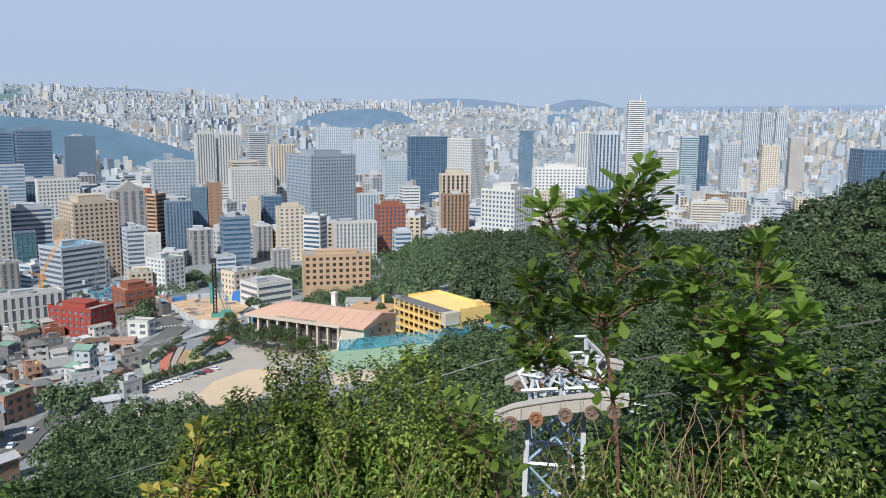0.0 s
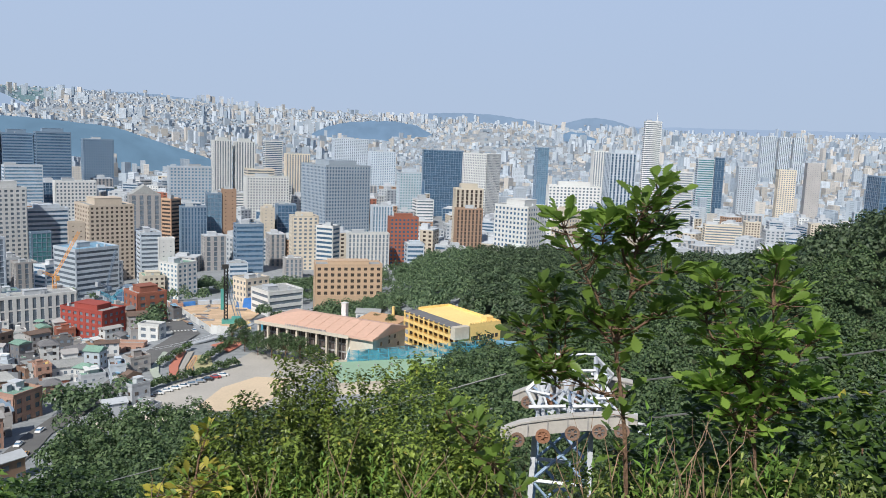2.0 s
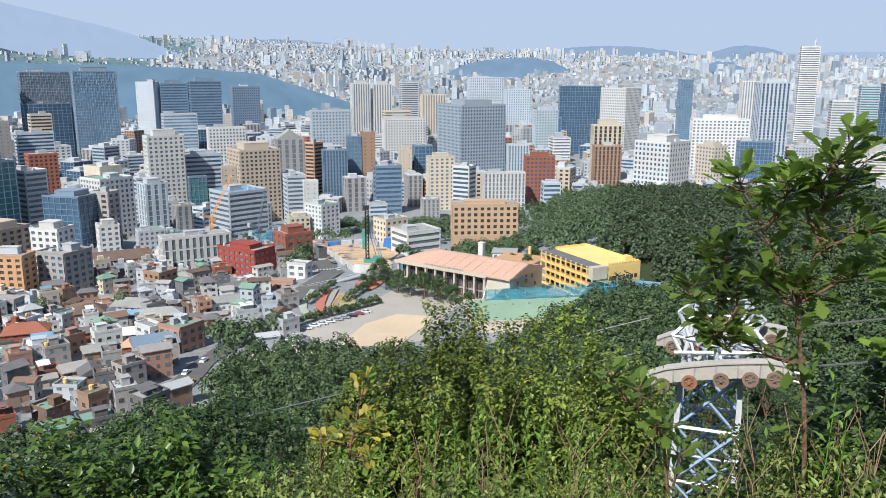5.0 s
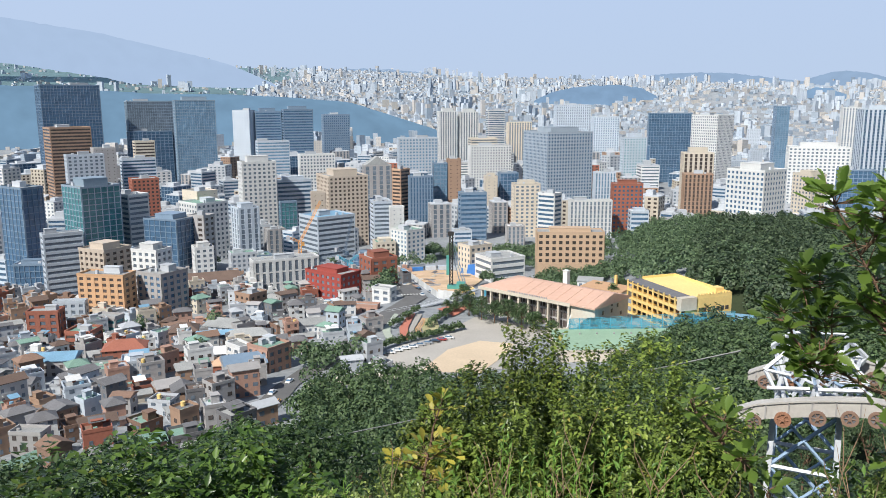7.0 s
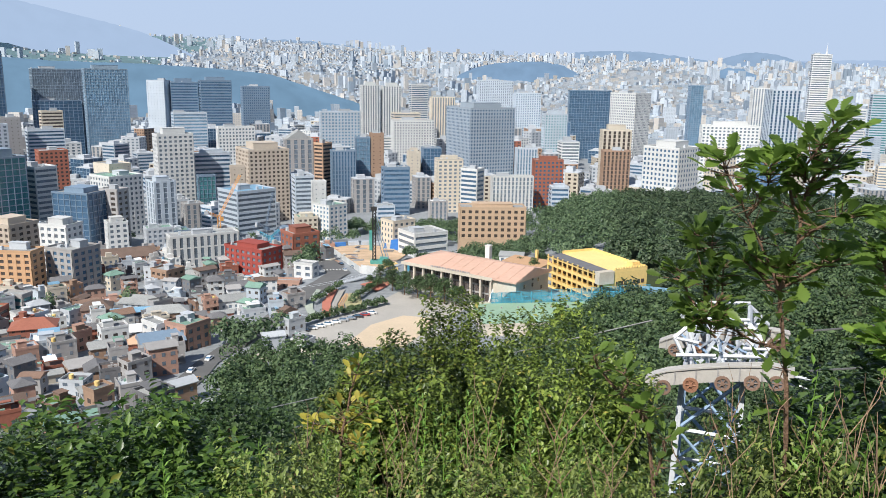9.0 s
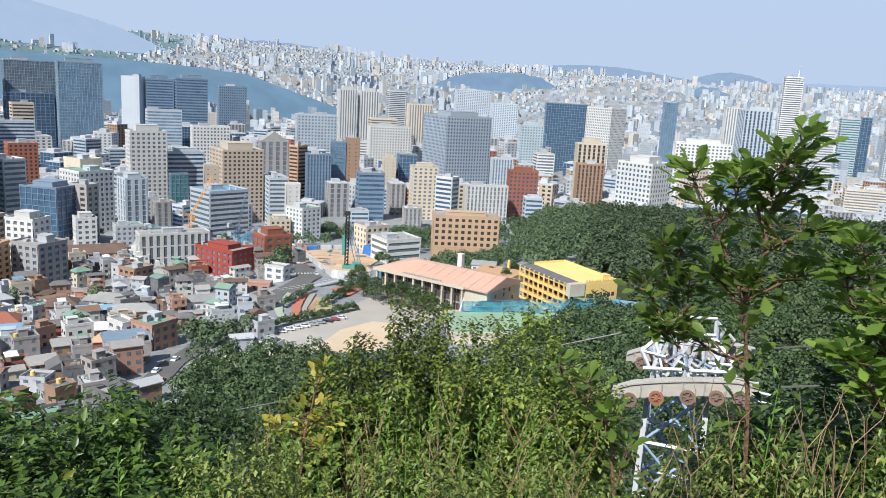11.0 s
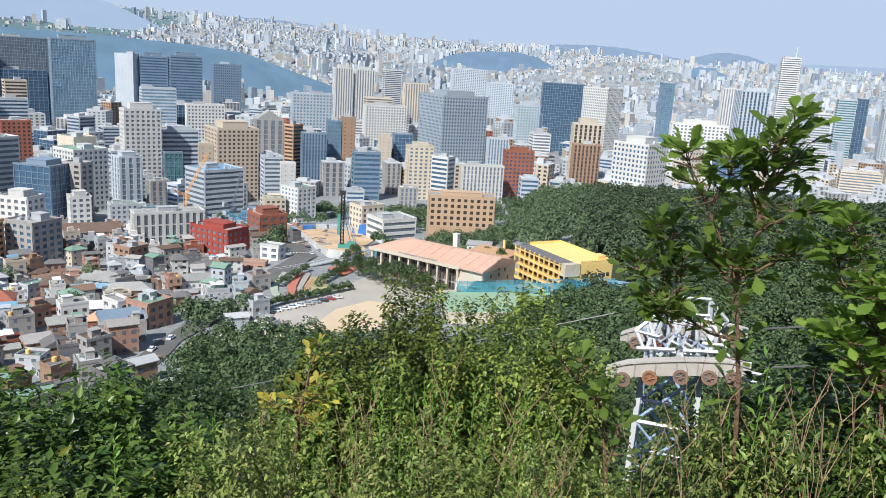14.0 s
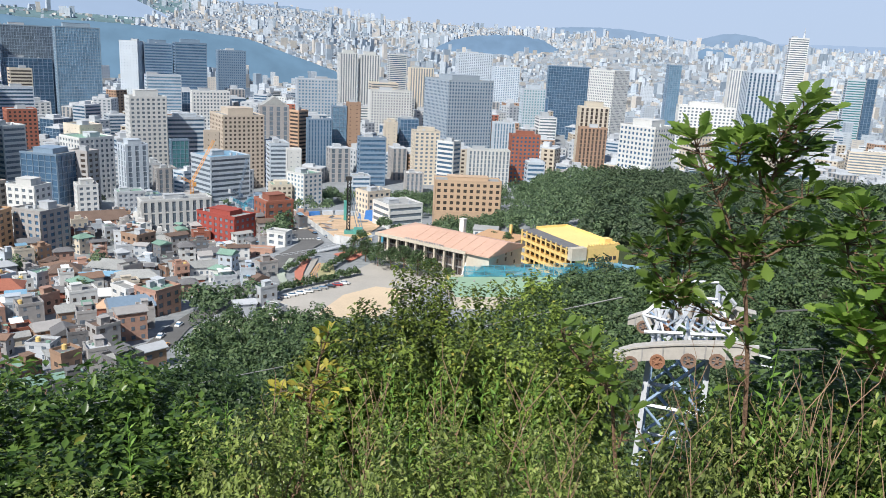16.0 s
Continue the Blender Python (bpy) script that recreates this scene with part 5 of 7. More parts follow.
def house_rows():
    rnd = random.Random(21)
    walls = [(WHITE, "white rendered"), (CONCRETE, "grey concrete"), (BROWN, "brown brick"), (SLATE, "dark grey"), (UMBER, "dark brown brick"), (STONE, "grey stone"), (BRICK, "red brick"), (PALE, "pale grey tiled"), (CONCRETE, "grey concrete"), (PINK, "pink brick"), (BROWN, "brown brick"), (STONE, "grey stone"), (WHITE, "white rendered"), (CREAM, "cream rendered")]
    roofs = [(ROOF_GREY, "grey"), (ROOF_GREEN, "green"), (ROOF_GREY, "grey"), (ROOF_BROWN, "brown"), (ROOF_BROWN, "brown"), (UMBER, "dark brown"), (SLATE, "dark grey"), (SLATE, "dark slate"), (SLATE, "dark grey"), (CONCRETE, "pale grey"), (ROOF_GREEN, "green"), (STONE, "grey"), (SLATE, "dark slate")]
    made, r = 0, 209
    rest, glass = {}, Boxes()
    while r < 540:
        step = 8.9 + (r - 240) * 0.012
        n = int(radians(46) * r / step)
        for k in range(n):
            deg = -49.0 + 46 * (k + rnd.uniform(0.2, 0.8)) / n
            rr = r + rnd.uniform(-2.0, 2.0)
            a = radians(deg)
            x, y = math.sin(a) * rr, math.cos(a) * rr
            w, d = rnd.uniform(5.2, 9.6), rnd.uniform(4.8, 7.2)
            wall, roof = walls[rnd.randrange(len(walls))], roofs[rnd.randrange(len(roofs))]
            h = rnd.choice((4.5, 6.0, 7.5, 8.5, 9.5, 11.0))
            kind = rnd.choice(("flat", "flat", "flat", "hip", "gable", "low"))
            turn = -deg + rnd.choice((8, 8, 14, 30, -30)) + rnd.uniform(-5, 5)
            if hillside(x * 0.975, y * 0.975) or not free(x, y, 2.9) or (deg > -19.3 and rr < 275) or (deg > -11 and rr < 440) or deg > -8.5:
                continue
            if made < 300:
                house(x, y, turn, w, d, h, wall[0], roof[0], kind, wall[1] + " town house with a " + roof[1] + (" flat roof" if kind == "flat" else " pitched roof"))
                made += 1
                continue
            # streets farther back, gathered by colour
            m = pose(x, y, float(land(x, y)) - 1.5, 0, 0, turn)
            PLOTS.append((x, y, 3.4))
            body = rest.setdefault(wall[0].name, (wall[0], wall[1] + " town houses farther down the hill", Boxes()))[2]
            body.box(0, 0, -4, w, d, h, m).box(-0.1, -0.1, h, w + 0.1, 0.15, h + 0.9, m).box(-0.1, -0.1, h, 0.15, d + 0.1, h + 0.9, m)
            body.box(w - 0.15, -0.1, h, w + 0.1, d + 0.1, h + 0.9, m).box(w * 0.3, d * 0.4, h, w * 0.65, d * 0.85, h + 2.4, m)
            rest.setdefault(roof[0].name + "_roof", (roof[0], roof[1] + " roofs of town houses", Boxes()))[2].box(0.15, 0.15, h, w - 0.15, d - 0.15, h + 0.12, m)
            for q in range(max(1, round((h - 1) / 3.0))):
                for c in range(max(1, int(w / 2.6))):
                    u = (c + 0.5) * w / max(1, int(w / 2.6))
                    glass.box(u - 0.6, -0.07, 1.9 + q * 3, u + 0.6, 0.05, 3.2 + q * 3, m)
                for c in range(max(1, int(d / 2.6))):
                    u = (c + 0.5) * d / max(1, int(d / 2.6))
                    glass.box(-0.07, u - 0.6, 1.9 + q * 3, 0.05, u + 0.6, 3.2 + q * 3, m)
                    glass.box(w - 0.05, u - 0.6, 1.9 + q * 3, w + 0.07, u + 0.6, 3.2 + q * 3, m)
        r += step * 0.92
    for material, label, boxes in rest.values():
        tagged(new("back_street_houses", boxes.mesh("back_street_houses", material)), label, "houses", kind="stuff")
    if glass.v:
        tagged(new("back_street_windows", glass.mesh("back_street_windows", GREY_GLASS)), "dark windows of the back street houses", "windows", kind="stuff")


house_rows()



# ---------------------------------------------------------------- the town between the landmarks
LOOKS = [("grid", WHITE, GREY_GLASS, "white rendered mid-rise office block"), ("bands", PALE, NAVY, "pale mid-rise block with dark window bands"),
         ("grid", CREAM, BRONZE, "cream mid-rise block with square windows"), ("strips", STONE, GREY_GLASS, "grey stone mid-rise block with ribs"),
         ("glass", STEEL, NAVY, "dark glass mid-rise office block"), ("grid", BROWN, BRONZE, "brown tiled mid-rise office block"),
         ("grid", CONCRETE, GREY_GLASS, "bare concrete mid-rise office block"), ("bands", WHITE, GREY_GLASS, "white mid-rise block with window bands"),
         ("grid", BRICK, BRONZE, "red brick mid-rise office block")]


def fill_blocks():
    """Mid-rise blocks in the streets between the named ones; the far ones are gathered by look."""
    rnd = random.Random(5)
    far = [(Boxes(), Boxes(), Boxes()) for _ in LOOKS]
    for r0, r1, step, hlo, hhi in ((505, 700, 27, 10, 22), (700, 980, 34, 12, 38), (980, 1400, 42, 14, 52)):
        r = r0
        while r < r1:
            n = int(radians(100) * r / step)
            for k in range(n):
                az = radians(-47 + 100 * (k + rnd.random() * 0.6) / n)
                rr = r + rnd.uniform(-0.3, 0.3) * step
                x, y = math.sin(az) * rr, math.cos(az) * rr
                w, d = rnd.uniform(0.42, 0.68) * step, rnd.uniform(0.4, 0.6) * step
                deg = math.degrees(az)
                h = rnd.uniform(hlo, hhi) * (0.55 if 9 < deg < 60 else 1.0)
                i = rnd.randrange(len(LOOKS) - (0 if rnd.random() < 0.4 else 1)) if rnd.random() < 0.7 else rnd.choice((0, 1, 2, 3, 6))
                style, wm, gm, label = LOOKS[i]
                turn = -deg + rnd.choice((10, 14, 40, -20))
                storey, bay, crown, roof = rnd.choice((3.3, 3.6, 3.9)), rnd.uniform(3.2, 5.0), rnd.random() < 0.35, rnd.choice((ROOF_GREY, ROOF_GREY, ROOF_GREEN, ROOF_WHITE))
                if hillside(x, y) or not free(x, y, max(w, d) * 0.6) or (-9 < deg < 15 and rr < 690) or (-17 < deg <= -9 and rr < 560):
                    continue
                base = float(land(x, y)) - 1
                if rr < 730:
                    building(x, y, turn, w, d, h, base, style, wm, gm, storey, bay, label, crown=crown, roof=roof)
                    continue
                m = pose(x, y, base, 0, 0, turn)
                for L, mm in ((w, Matrix.Identity(4)), (d, pose(w, 0, 0, 0, 0, 90)), (w, pose(w, d, 0, 0, 0, 180)), (d, pose(0, d, 0, 0, 0, 270))):
                    facade(far[i][0], L, h, storey + 0.4, bay + 1.6, style, m @ mm)
                far[i][1].box(0, 0, -10, w, d, h - 0.05, m)
                far[i][2].box(-0.3, -0.3, h - 0.04, w + 0.3, d + 0.3, h + 0.8, m)
                far[i][2].box(w * 0.2, d * 0.25, h + 0.8, w * 0.6, d * 0.7, h + rnd.uniform(3, 6), m)
            r += step
    for (walls, glass, tops), (style, wm, gm, label) in zip(far, LOOKS):
        ob = tagged(new("midrise_blocks", walls.mesh("midrise_blocks", wm)), label + "s across the city", "buildings", kind="stuff")
        piece("glazing", glass, gm, ob, kind="stuff")
        piece("roofs", tops, CONCRETE, ob, kind="stuff")


fill_blocks()


def joined_boxes(name, spec, material, label, category):
    """Many plain far blocks in one mesh: rows of x, y, z, w, d, h, turn, plus floor bands so that storeys read."""
    spec = np.asarray(spec)
    unit = np.array([(-.5, -.5, 0), (.5, -.5, 0), (.5, .5, 0), (-.5, .5, 0), (-.5, -.5, 1), (.5, -.5, 1), (.5, .5, 1), (-.5, .5, 1)])
    quads = np.array([(4, 5, 6, 7), (0, 1, 5, 4), (1, 2, 6, 5), (2, 3, 7, 6), (3, 0, 4, 7)])
    p = unit[None] * spec[:, None, 3:6]
    c, s = np.cos(spec[:, 6])[:, None], np.sin(spec[:, 6])[:, None]
    x = p[..., 0] * c - p[..., 1] * s + spec[:, None, 0]
    y = p[..., 0] * s + p[..., 1] * c + spec[:, None, 1]
    z = p[..., 2] + spec[:, None, 2]
    v = np.stack((x, y, z), -1).reshape(-1, 3)
    q = (np.arange(len(spec))[:, None, None] * 8 + quads[None]).reshape(-1, 4)
    return tagged(new(name, big_mesh(name, v, q, [material], flat=True)), label, category, kind="stuff")


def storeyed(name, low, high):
    """Walls of far blocks: a haze-tinted colour for each block, with floor after floor of faint windows too small to
    count.
    """
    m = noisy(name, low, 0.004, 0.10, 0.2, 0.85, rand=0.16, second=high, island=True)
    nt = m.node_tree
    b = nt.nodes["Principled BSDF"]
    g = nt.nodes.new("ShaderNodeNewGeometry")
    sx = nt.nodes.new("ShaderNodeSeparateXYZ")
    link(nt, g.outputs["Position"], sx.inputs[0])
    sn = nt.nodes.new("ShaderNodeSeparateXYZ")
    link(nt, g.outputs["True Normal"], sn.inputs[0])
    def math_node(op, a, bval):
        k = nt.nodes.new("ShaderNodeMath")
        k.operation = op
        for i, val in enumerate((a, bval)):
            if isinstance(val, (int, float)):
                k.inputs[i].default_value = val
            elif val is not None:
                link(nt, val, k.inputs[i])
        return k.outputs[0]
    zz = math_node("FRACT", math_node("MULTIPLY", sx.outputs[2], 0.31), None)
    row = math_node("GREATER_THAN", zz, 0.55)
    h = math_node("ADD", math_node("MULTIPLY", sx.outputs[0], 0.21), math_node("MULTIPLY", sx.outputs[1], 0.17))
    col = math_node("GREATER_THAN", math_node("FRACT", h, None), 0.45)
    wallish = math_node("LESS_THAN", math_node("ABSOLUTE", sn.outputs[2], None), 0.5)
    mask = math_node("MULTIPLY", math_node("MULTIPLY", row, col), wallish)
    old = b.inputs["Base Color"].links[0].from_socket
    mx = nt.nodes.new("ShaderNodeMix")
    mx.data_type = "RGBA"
    # windows blended in weakly and bluish, thinning contrast the way haze does
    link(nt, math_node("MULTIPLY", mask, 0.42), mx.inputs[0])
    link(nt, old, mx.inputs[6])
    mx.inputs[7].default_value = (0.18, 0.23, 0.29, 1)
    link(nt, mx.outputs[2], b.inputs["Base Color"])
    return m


# distance haze is mixed into these wall colours: paler, bluer, closer in tone
HAZED_WALLS = [(storeyed("far_hazed_pale_wall", (0.40, 0.46, 0.53), (0.53, 0.58, 0.64)), "pale"), (storeyed("far_hazed_cream_wall", (0.44, 0.42, 0.39), (0.56, 0.53, 0.50)), "cream"),
             (storeyed("far_hazed_grey_wall", (0.27, 0.34, 0.42), (0.42, 0.48, 0.55)), "blue-grey")]


def far_city():
    """Street after street of the city beyond the towers: low housing, with apartment slabs in clusters."""
    rnd = np.random.RandomState(11)
    low, tall = [[], [], []], [[], [], []]
    for count, r0, r1, size in ((4200, 1330, 2100, 0.85), (9500, 2000, 3300, 0.72), (12000, 3200, 4480, 0.62)):
        az = np.radians(rnd.uniform(-44, 52, count))
        r = np.sqrt(rnd.uniform(r0 ** 2, r1 ** 2, count))
        x, y = np.sin(az) * r, np.cos(az) * r
        keep = ~wooded(x, y) | (rnd.rand(count) < 0.22)
        z = land(x, y)
        for a, xx, yy, zz, rr in zip(az[keep], x[keep], y[keep], z[keep], r[keep]):
            cluster = noise.noise((xx / 300, yy / 300, 3.0))
            turn = -a + 0.5 * round(noise.noise((xx / 600, yy / 600, 9.0)) * 6)
            village = 8 < math.degrees(a) < 18 and 2450 < rr < 3200
            k = rnd.choice(3, p=(0.5, 0.27, 0.23))
            if not village and rnd.rand() < 0.05 + 0.75 * max(0.0, cluster - 0.12) + (0.05 if math.degrees(a) > 20 else 0.0):
                tall[k].append((xx, yy, zz - 3, rnd.uniform(14, 34) * size, rnd.uniform(11, 16) * size, rnd.uniform(24, 46) * (1.25 if cluster > 0.25 else 0.9) * (0.6 + 0.4 * size), turn))
            else:
                low[k].append((xx, yy, zz - 3, rnd.uniform(9, 24) * size, rnd.uniform(9, 18) * size, rnd.uniform(6, 14) * size + 3, turn))
    for k, (material, colour) in enumerate(HAZED_WALLS):
        joined_boxes("distant_housing", low[k], material, colour + " haze-tinted low houses of the distant city", "houses")
        joined_boxes("distant_apartments", tall[k], material, colour + " haze-tinted apartment towers of the distant city", "apartments")


far_city()



# ---------------------------------------------------------------- leaves
LEAF_FOREST = leafy("forest_leaf", (0.030, 0.070, 0.022), (0.115, 0.195, 0.060), rough=0.5)
# the far and park greens are lightened and blued to stand for haze
LEAF_FAR = leafy("hazed_far_forest_leaf", (0.045, 0.088, 0.042), (0.165, 0.245, 0.105), rough=0.55)
LEAF_PARK = leafy("hazed_park_leaf", (0.055, 0.098, 0.055), (0.185, 0.265, 0.135), rough=0.55)
LEAF_PINE = leafy("pine_needles", (0.034, 0.070, 0.032), (0.110, 0.170, 0.066), rough=0.6, through_light=0.2)
LEAF_MOUND = leafy("glossy_shrub_leaf", (0.038, 0.070, 0.014), (0.310, 0.410, 0.085), (0.48, 0.41, 0.10), rough=0.36)
LEAF_LOW = leafy("low_shrub_leaf", (0.078, 0.122, 0.027), (0.385, 0.475, 0.128), (0.46, 0.33, 0.14), rough=0.5)
LEAF_BROAD = leafy("broad_shrub_leaf", (0.026, 0.062, 0.012), (0.120, 0.200, 0.038), (0.40, 0.37, 0.07), rough=0.38)
LEAF_DEEP = leafy("deep_green_shrub_leaf", (0.045, 0.100, 0.022), (0.175, 0.285, 0.060), (0.34, 0.32, 0.06), rough=0.36)
LEAF_WEED = leafy("fresh_weed_leaf", (0.120, 0.240, 0.040), (0.240, 0.420, 0.078), rough=0.45)
LEAF_YELLOW = leafy("yellowing_leaf", (0.28, 0.30, 0.05), (0.56, 0.46, 0.08), rough=0.5)


def unit(a):
    return a / np.maximum(1e-9, np.linalg.norm(a, axis=-1, keepdims=True))


def leaf_array(pos, axis, up, length, width, fold=0.35):
    """Folded four-cornered leaves: corners and triangles."""
    axis = unit(axis)
    side = unit(np.cross(axis, up))
    up = np.cross(side, axis)
    L, w = length[:, None], width[:, None]
    mid = pos + axis * L * 0.45 + up * w * fold
    v = np.stack((pos, mid + side * w, pos + axis * L - up * L * 0.12, mid - side * w), 1).reshape(-1, 3)
    k = np.arange(len(pos))[:, None] * 4
    f = np.concatenate((k + np.array([[0, 1, 2]]), k + np.array([[0, 2, 3]])), 0)
    return v, f


def dome(rs, n, low=-0.25):
    """Directions over the upper part of a ball."""
    u, a = rs.uniform(low, 1, n), rs.uniform(0, math.tau, n)
    s = np.sqrt(np.maximum(0, 1 - u * u))
    return np.stack((s * np.cos(a), s * np.sin(a), u), -1)


def sprig_leaves(rs, base, d, per, leaf, width, reach, droop=-0.12):
    """Twigs that start at base and run along d, each with a row of leaves."""
    n = len(base)
    s = (np.arange(per) + 0.6) / per
    pos = base[:, None] + d[:, None] * (s[None, :, None] * reach[:, None, None])
    rnd = unit(rs.normal(size=(n, per, 3)))
    side = unit(np.cross(d[:, None], rnd))
    axis = unit(side * 1.0 + d[:, None] * rs.uniform(0.2, 0.9, (n, per, 1)) + np.array([0, 0, droop]))
    up = unit(d[:, None] * 0.5 + np.array([0, 0, 1.0]) + rs.normal(size=(n, per, 3)) * 0.35)
    L = leaf * rs.uniform(0.65, 1.2, (n, per))
    return leaf_array(pos.reshape(-1, 3), axis.reshape(-1, 3), up.reshape(-1, 3), L.ravel(), (L * width).ravel())


def shrub_mesh(name, rx, ry, h, n, per, leaf, width, material, seed, droop=-0.12):
    rs = np.random.RandomState(seed)
    d = dome(rs, n, -0.15)
    lump = 1 + 0.17 * np.sin(d[:, 0] * 5.1 + seed) * np.cos(d[:, 1] * 4.3 + seed * 2) + 0.12 * np.sin(d[:, 2] * 9 + d[:, 0] * 7 + seed)
    depth = 1 - 0.45 * rs.rand(n) ** 2.2
    base = d * np.array([rx, ry, h]) * (lump * depth)[:, None]
    base[:, 2] = np.maximum(base[:, 2], 0.02 * h) 
    out = unit(d + np.array([0, 0, 0.75]) + rs.normal(size=(n, 3)) * 0.38)
    v, f = sprig_leaves(rs, base, out, per, leaf, width, leaf * per * rs.uniform(0.22, 0.42, n), droop)
    v[:, 2] *= h / np.percentile(v[:, 2], 98.5)
    keep = np.nonzero(v.reshape(-1, 4, 3)[..., 2].max(1) < h * 1.02)[0]      # no stray shoots above the crown
    v = v.reshape(-1, 4, 3)[keep].reshape(-1, 3)
    k = np.arange(len(keep))[:, None] * 4
    f = np.concatenate((k + np.array([[0, 1, 2]]), k + np.array([[0, 2, 3]])), 0)
    return big_mesh(name, v, f, [material])


def stems(n, rx, ry, h, r, seed):
    rnd = random.Random(seed)
    b = Boxes()
    for k in range(n):
        a, q = rnd.uniform(0, math.tau), rnd.uniform(0.2, 0.8)
        p0 = Vector((rnd.uniform(-.1, .1) * rx, rnd.uniform(-.1, .1) * ry, -0.5))
        p1 = Vector((math.cos(a) * rx * q * 0.5, math.sin(a) * ry * q * 0.5, h * 0.5))
        p2 = Vector((math.cos(a) * rx * q, math.sin(a) * ry * q, h * rnd.uniform(0.55, 0.75)))
        b.bar(p0, p1, r, 5, r * 0.7)
        b.bar(p1, p2, r * 0.7, 5, r * 0.25)
    return b


def shrub(name, rx, ry, h, n, per, leaf, width, material, seed, label, category="shrub", stem=0.02, droop=-0.12):
    ob = new(name, stems(9, rx, ry, h, stem, seed).mesh("stem", BARK))
    tagged(ob, label, category)
    c = new("foliage", shrub_mesh("foliage", rx, ry, h, n, per, leaf, width, material, seed, droop))
    c.parent = ob
    tagged(c, kind="stuff")
    return ob


def at_polar(az, r, turn=0, scale=1.0, sink=0.0, squash=1.0):
    x, y = math.sin(radians(az)) * r, math.cos(radians(az)) * r
    return pose(x, y, float(land(x, y)) - sink, 0, 0, turn) @ Matrix.Diagonal((scale, scale, scale * squash, 1))


# ---------------------------------------------------------------- trees of the slope
def tree(name, h, spread, n, leaf, material, seed, label, pine=False, low=0.50):
    """A forest tree: tapered trunk, limbs, and a crown of leafy boughs with gaps between them."""
    rs, rnd = np.random.RandomState(seed), random.Random(seed)
    t = Boxes()
    t.bar((0, 0, -2), (0.1, 0, h * 0.45), 0.20, 7, 0.15)
    t.bar((0.1, 0, h * 0.45), (0, 0.15, h * 0.9), 0.15, 6, 0.04)
    ob = new(name, t.mesh("trunk", BARK))
    tagged(ob, label, "tree")
    vs, fs, off = [], [], 0
    limbs = Boxes()
    blobs = 15 if not pine else 12
    for k in range(blobs):
        a = k * 2.4 + rnd.uniform(-.4, .4)
        q = rnd.uniform(0.25, 0.85) if k else 0.0
        zc = h * (low + (0.92 - low) * (1 - q * q) * rnd.uniform(0.75, 1.05))
        c = np.array([math.cos(a) * spread * q, math.sin(a) * spread * q, zc])
        limbs.bar((0, 0, h * rnd.uniform(0.3, 0.5)), tuple(c), 0.07, 5, 0.02)
        br = spread * rnd.uniform(0.30, 0.46)
        m = int(n / blobs)
        d = dome(rs, m, -0.35)
        scale = np.array([br, br, br * (0.42 if pine else 0.72)])
        base = c + d * scale * (1 - 0.35 * rs.rand(m, 1) ** 2)
        out = unit(d + np.array([0, 0, 0.5]) + rs.normal(size=(m, 3)) * 0.4)
        v, f = sprig_leaves(rs, base, out, 3, leaf, 0.42 if not pine else 0.28, np.full(m, leaf * 1.3))
        vs.append(v)
        fs.append(f + off)
        off += len(v)
    piece("branchwork", limbs, BARK, ob, kind="stuff")
    c = new("crown", big_mesh("crown", np.concatenate(vs), np.concatenate(fs), [material]))
    c.parent = ob
    return ob


KINDS = [tree("tree", 9.0, 4.4, 340, 0.42, LEAF_FAR, 1, "broad green deciduous tree on the slope"),
         tree("tree", 8.2, 4.0, 340, 0.42, LEAF_FAR, 2, "rounded green deciduous tree on the slope"),
         tree("tree", 10.0, 4.2, 340, 0.44, LEAF_FAR, 3, "tall green deciduous tree on the slope"),
         tree("pine_tree", 10.5, 4.2, 420, 0.40, LEAF_PINE, 4, "dark green layered pine on the slope", True)]
FINE = [tree("tree", 8.0, 3.8, 1150, 0.19, LEAF_FOREST, 11, "broad green deciduous tree close below the viewpoint"),
        tree("tree", 8.6, 3.6, 1150, 0.18, LEAF_FOREST, 12, "rounded green deciduous tree close below the viewpoint")]
for _t in KINDS + FINE:
    _t["group"] = "trees of the hillside"


def near_woods():
    rnd = random.Random(8)
    made, r, used, kinds = 0, 19.0, [False] * 6, KINDS + FINE
    while r < 172:
        step = 7.9 + r * 0.012
        n = int(radians(112) * r / step)
        for k in range(n):
            az = -52 + 112 * (k + rnd.uniform(0.15, 0.85)) / n
            rr = r + rnd.uniform(-2.4, 2.4)
            x, y = math.sin(radians(az)) * rr, math.cos(radians(az)) * rr
            if rr < 32 and 12 < az < 31 or made >= 300:
                continue
            i = 3 if rnd.random() < (0.55 if az > 20 else 0.12) else rnd.randrange(3)
            if rr < 58:
                i = 4 + rnd.randrange(2)
            s = rnd.uniform(0.8, 1.15) * (0.8 if rr < 32 else 1.0)
            m = pose(x, y, float(land(x, y)) - 0.3, 0, 0, rnd.uniform(0, 360)) @ Matrix.Diagonal((s, s, s * rnd.uniform(0.9, 1.1), 1))
            if used[i]:
                copy_thing(kinds[i], m)
            else:
                kinds[i].matrix_basis = m
                used[i] = True
            made += 1
        r += step * 0.9


near_woods()


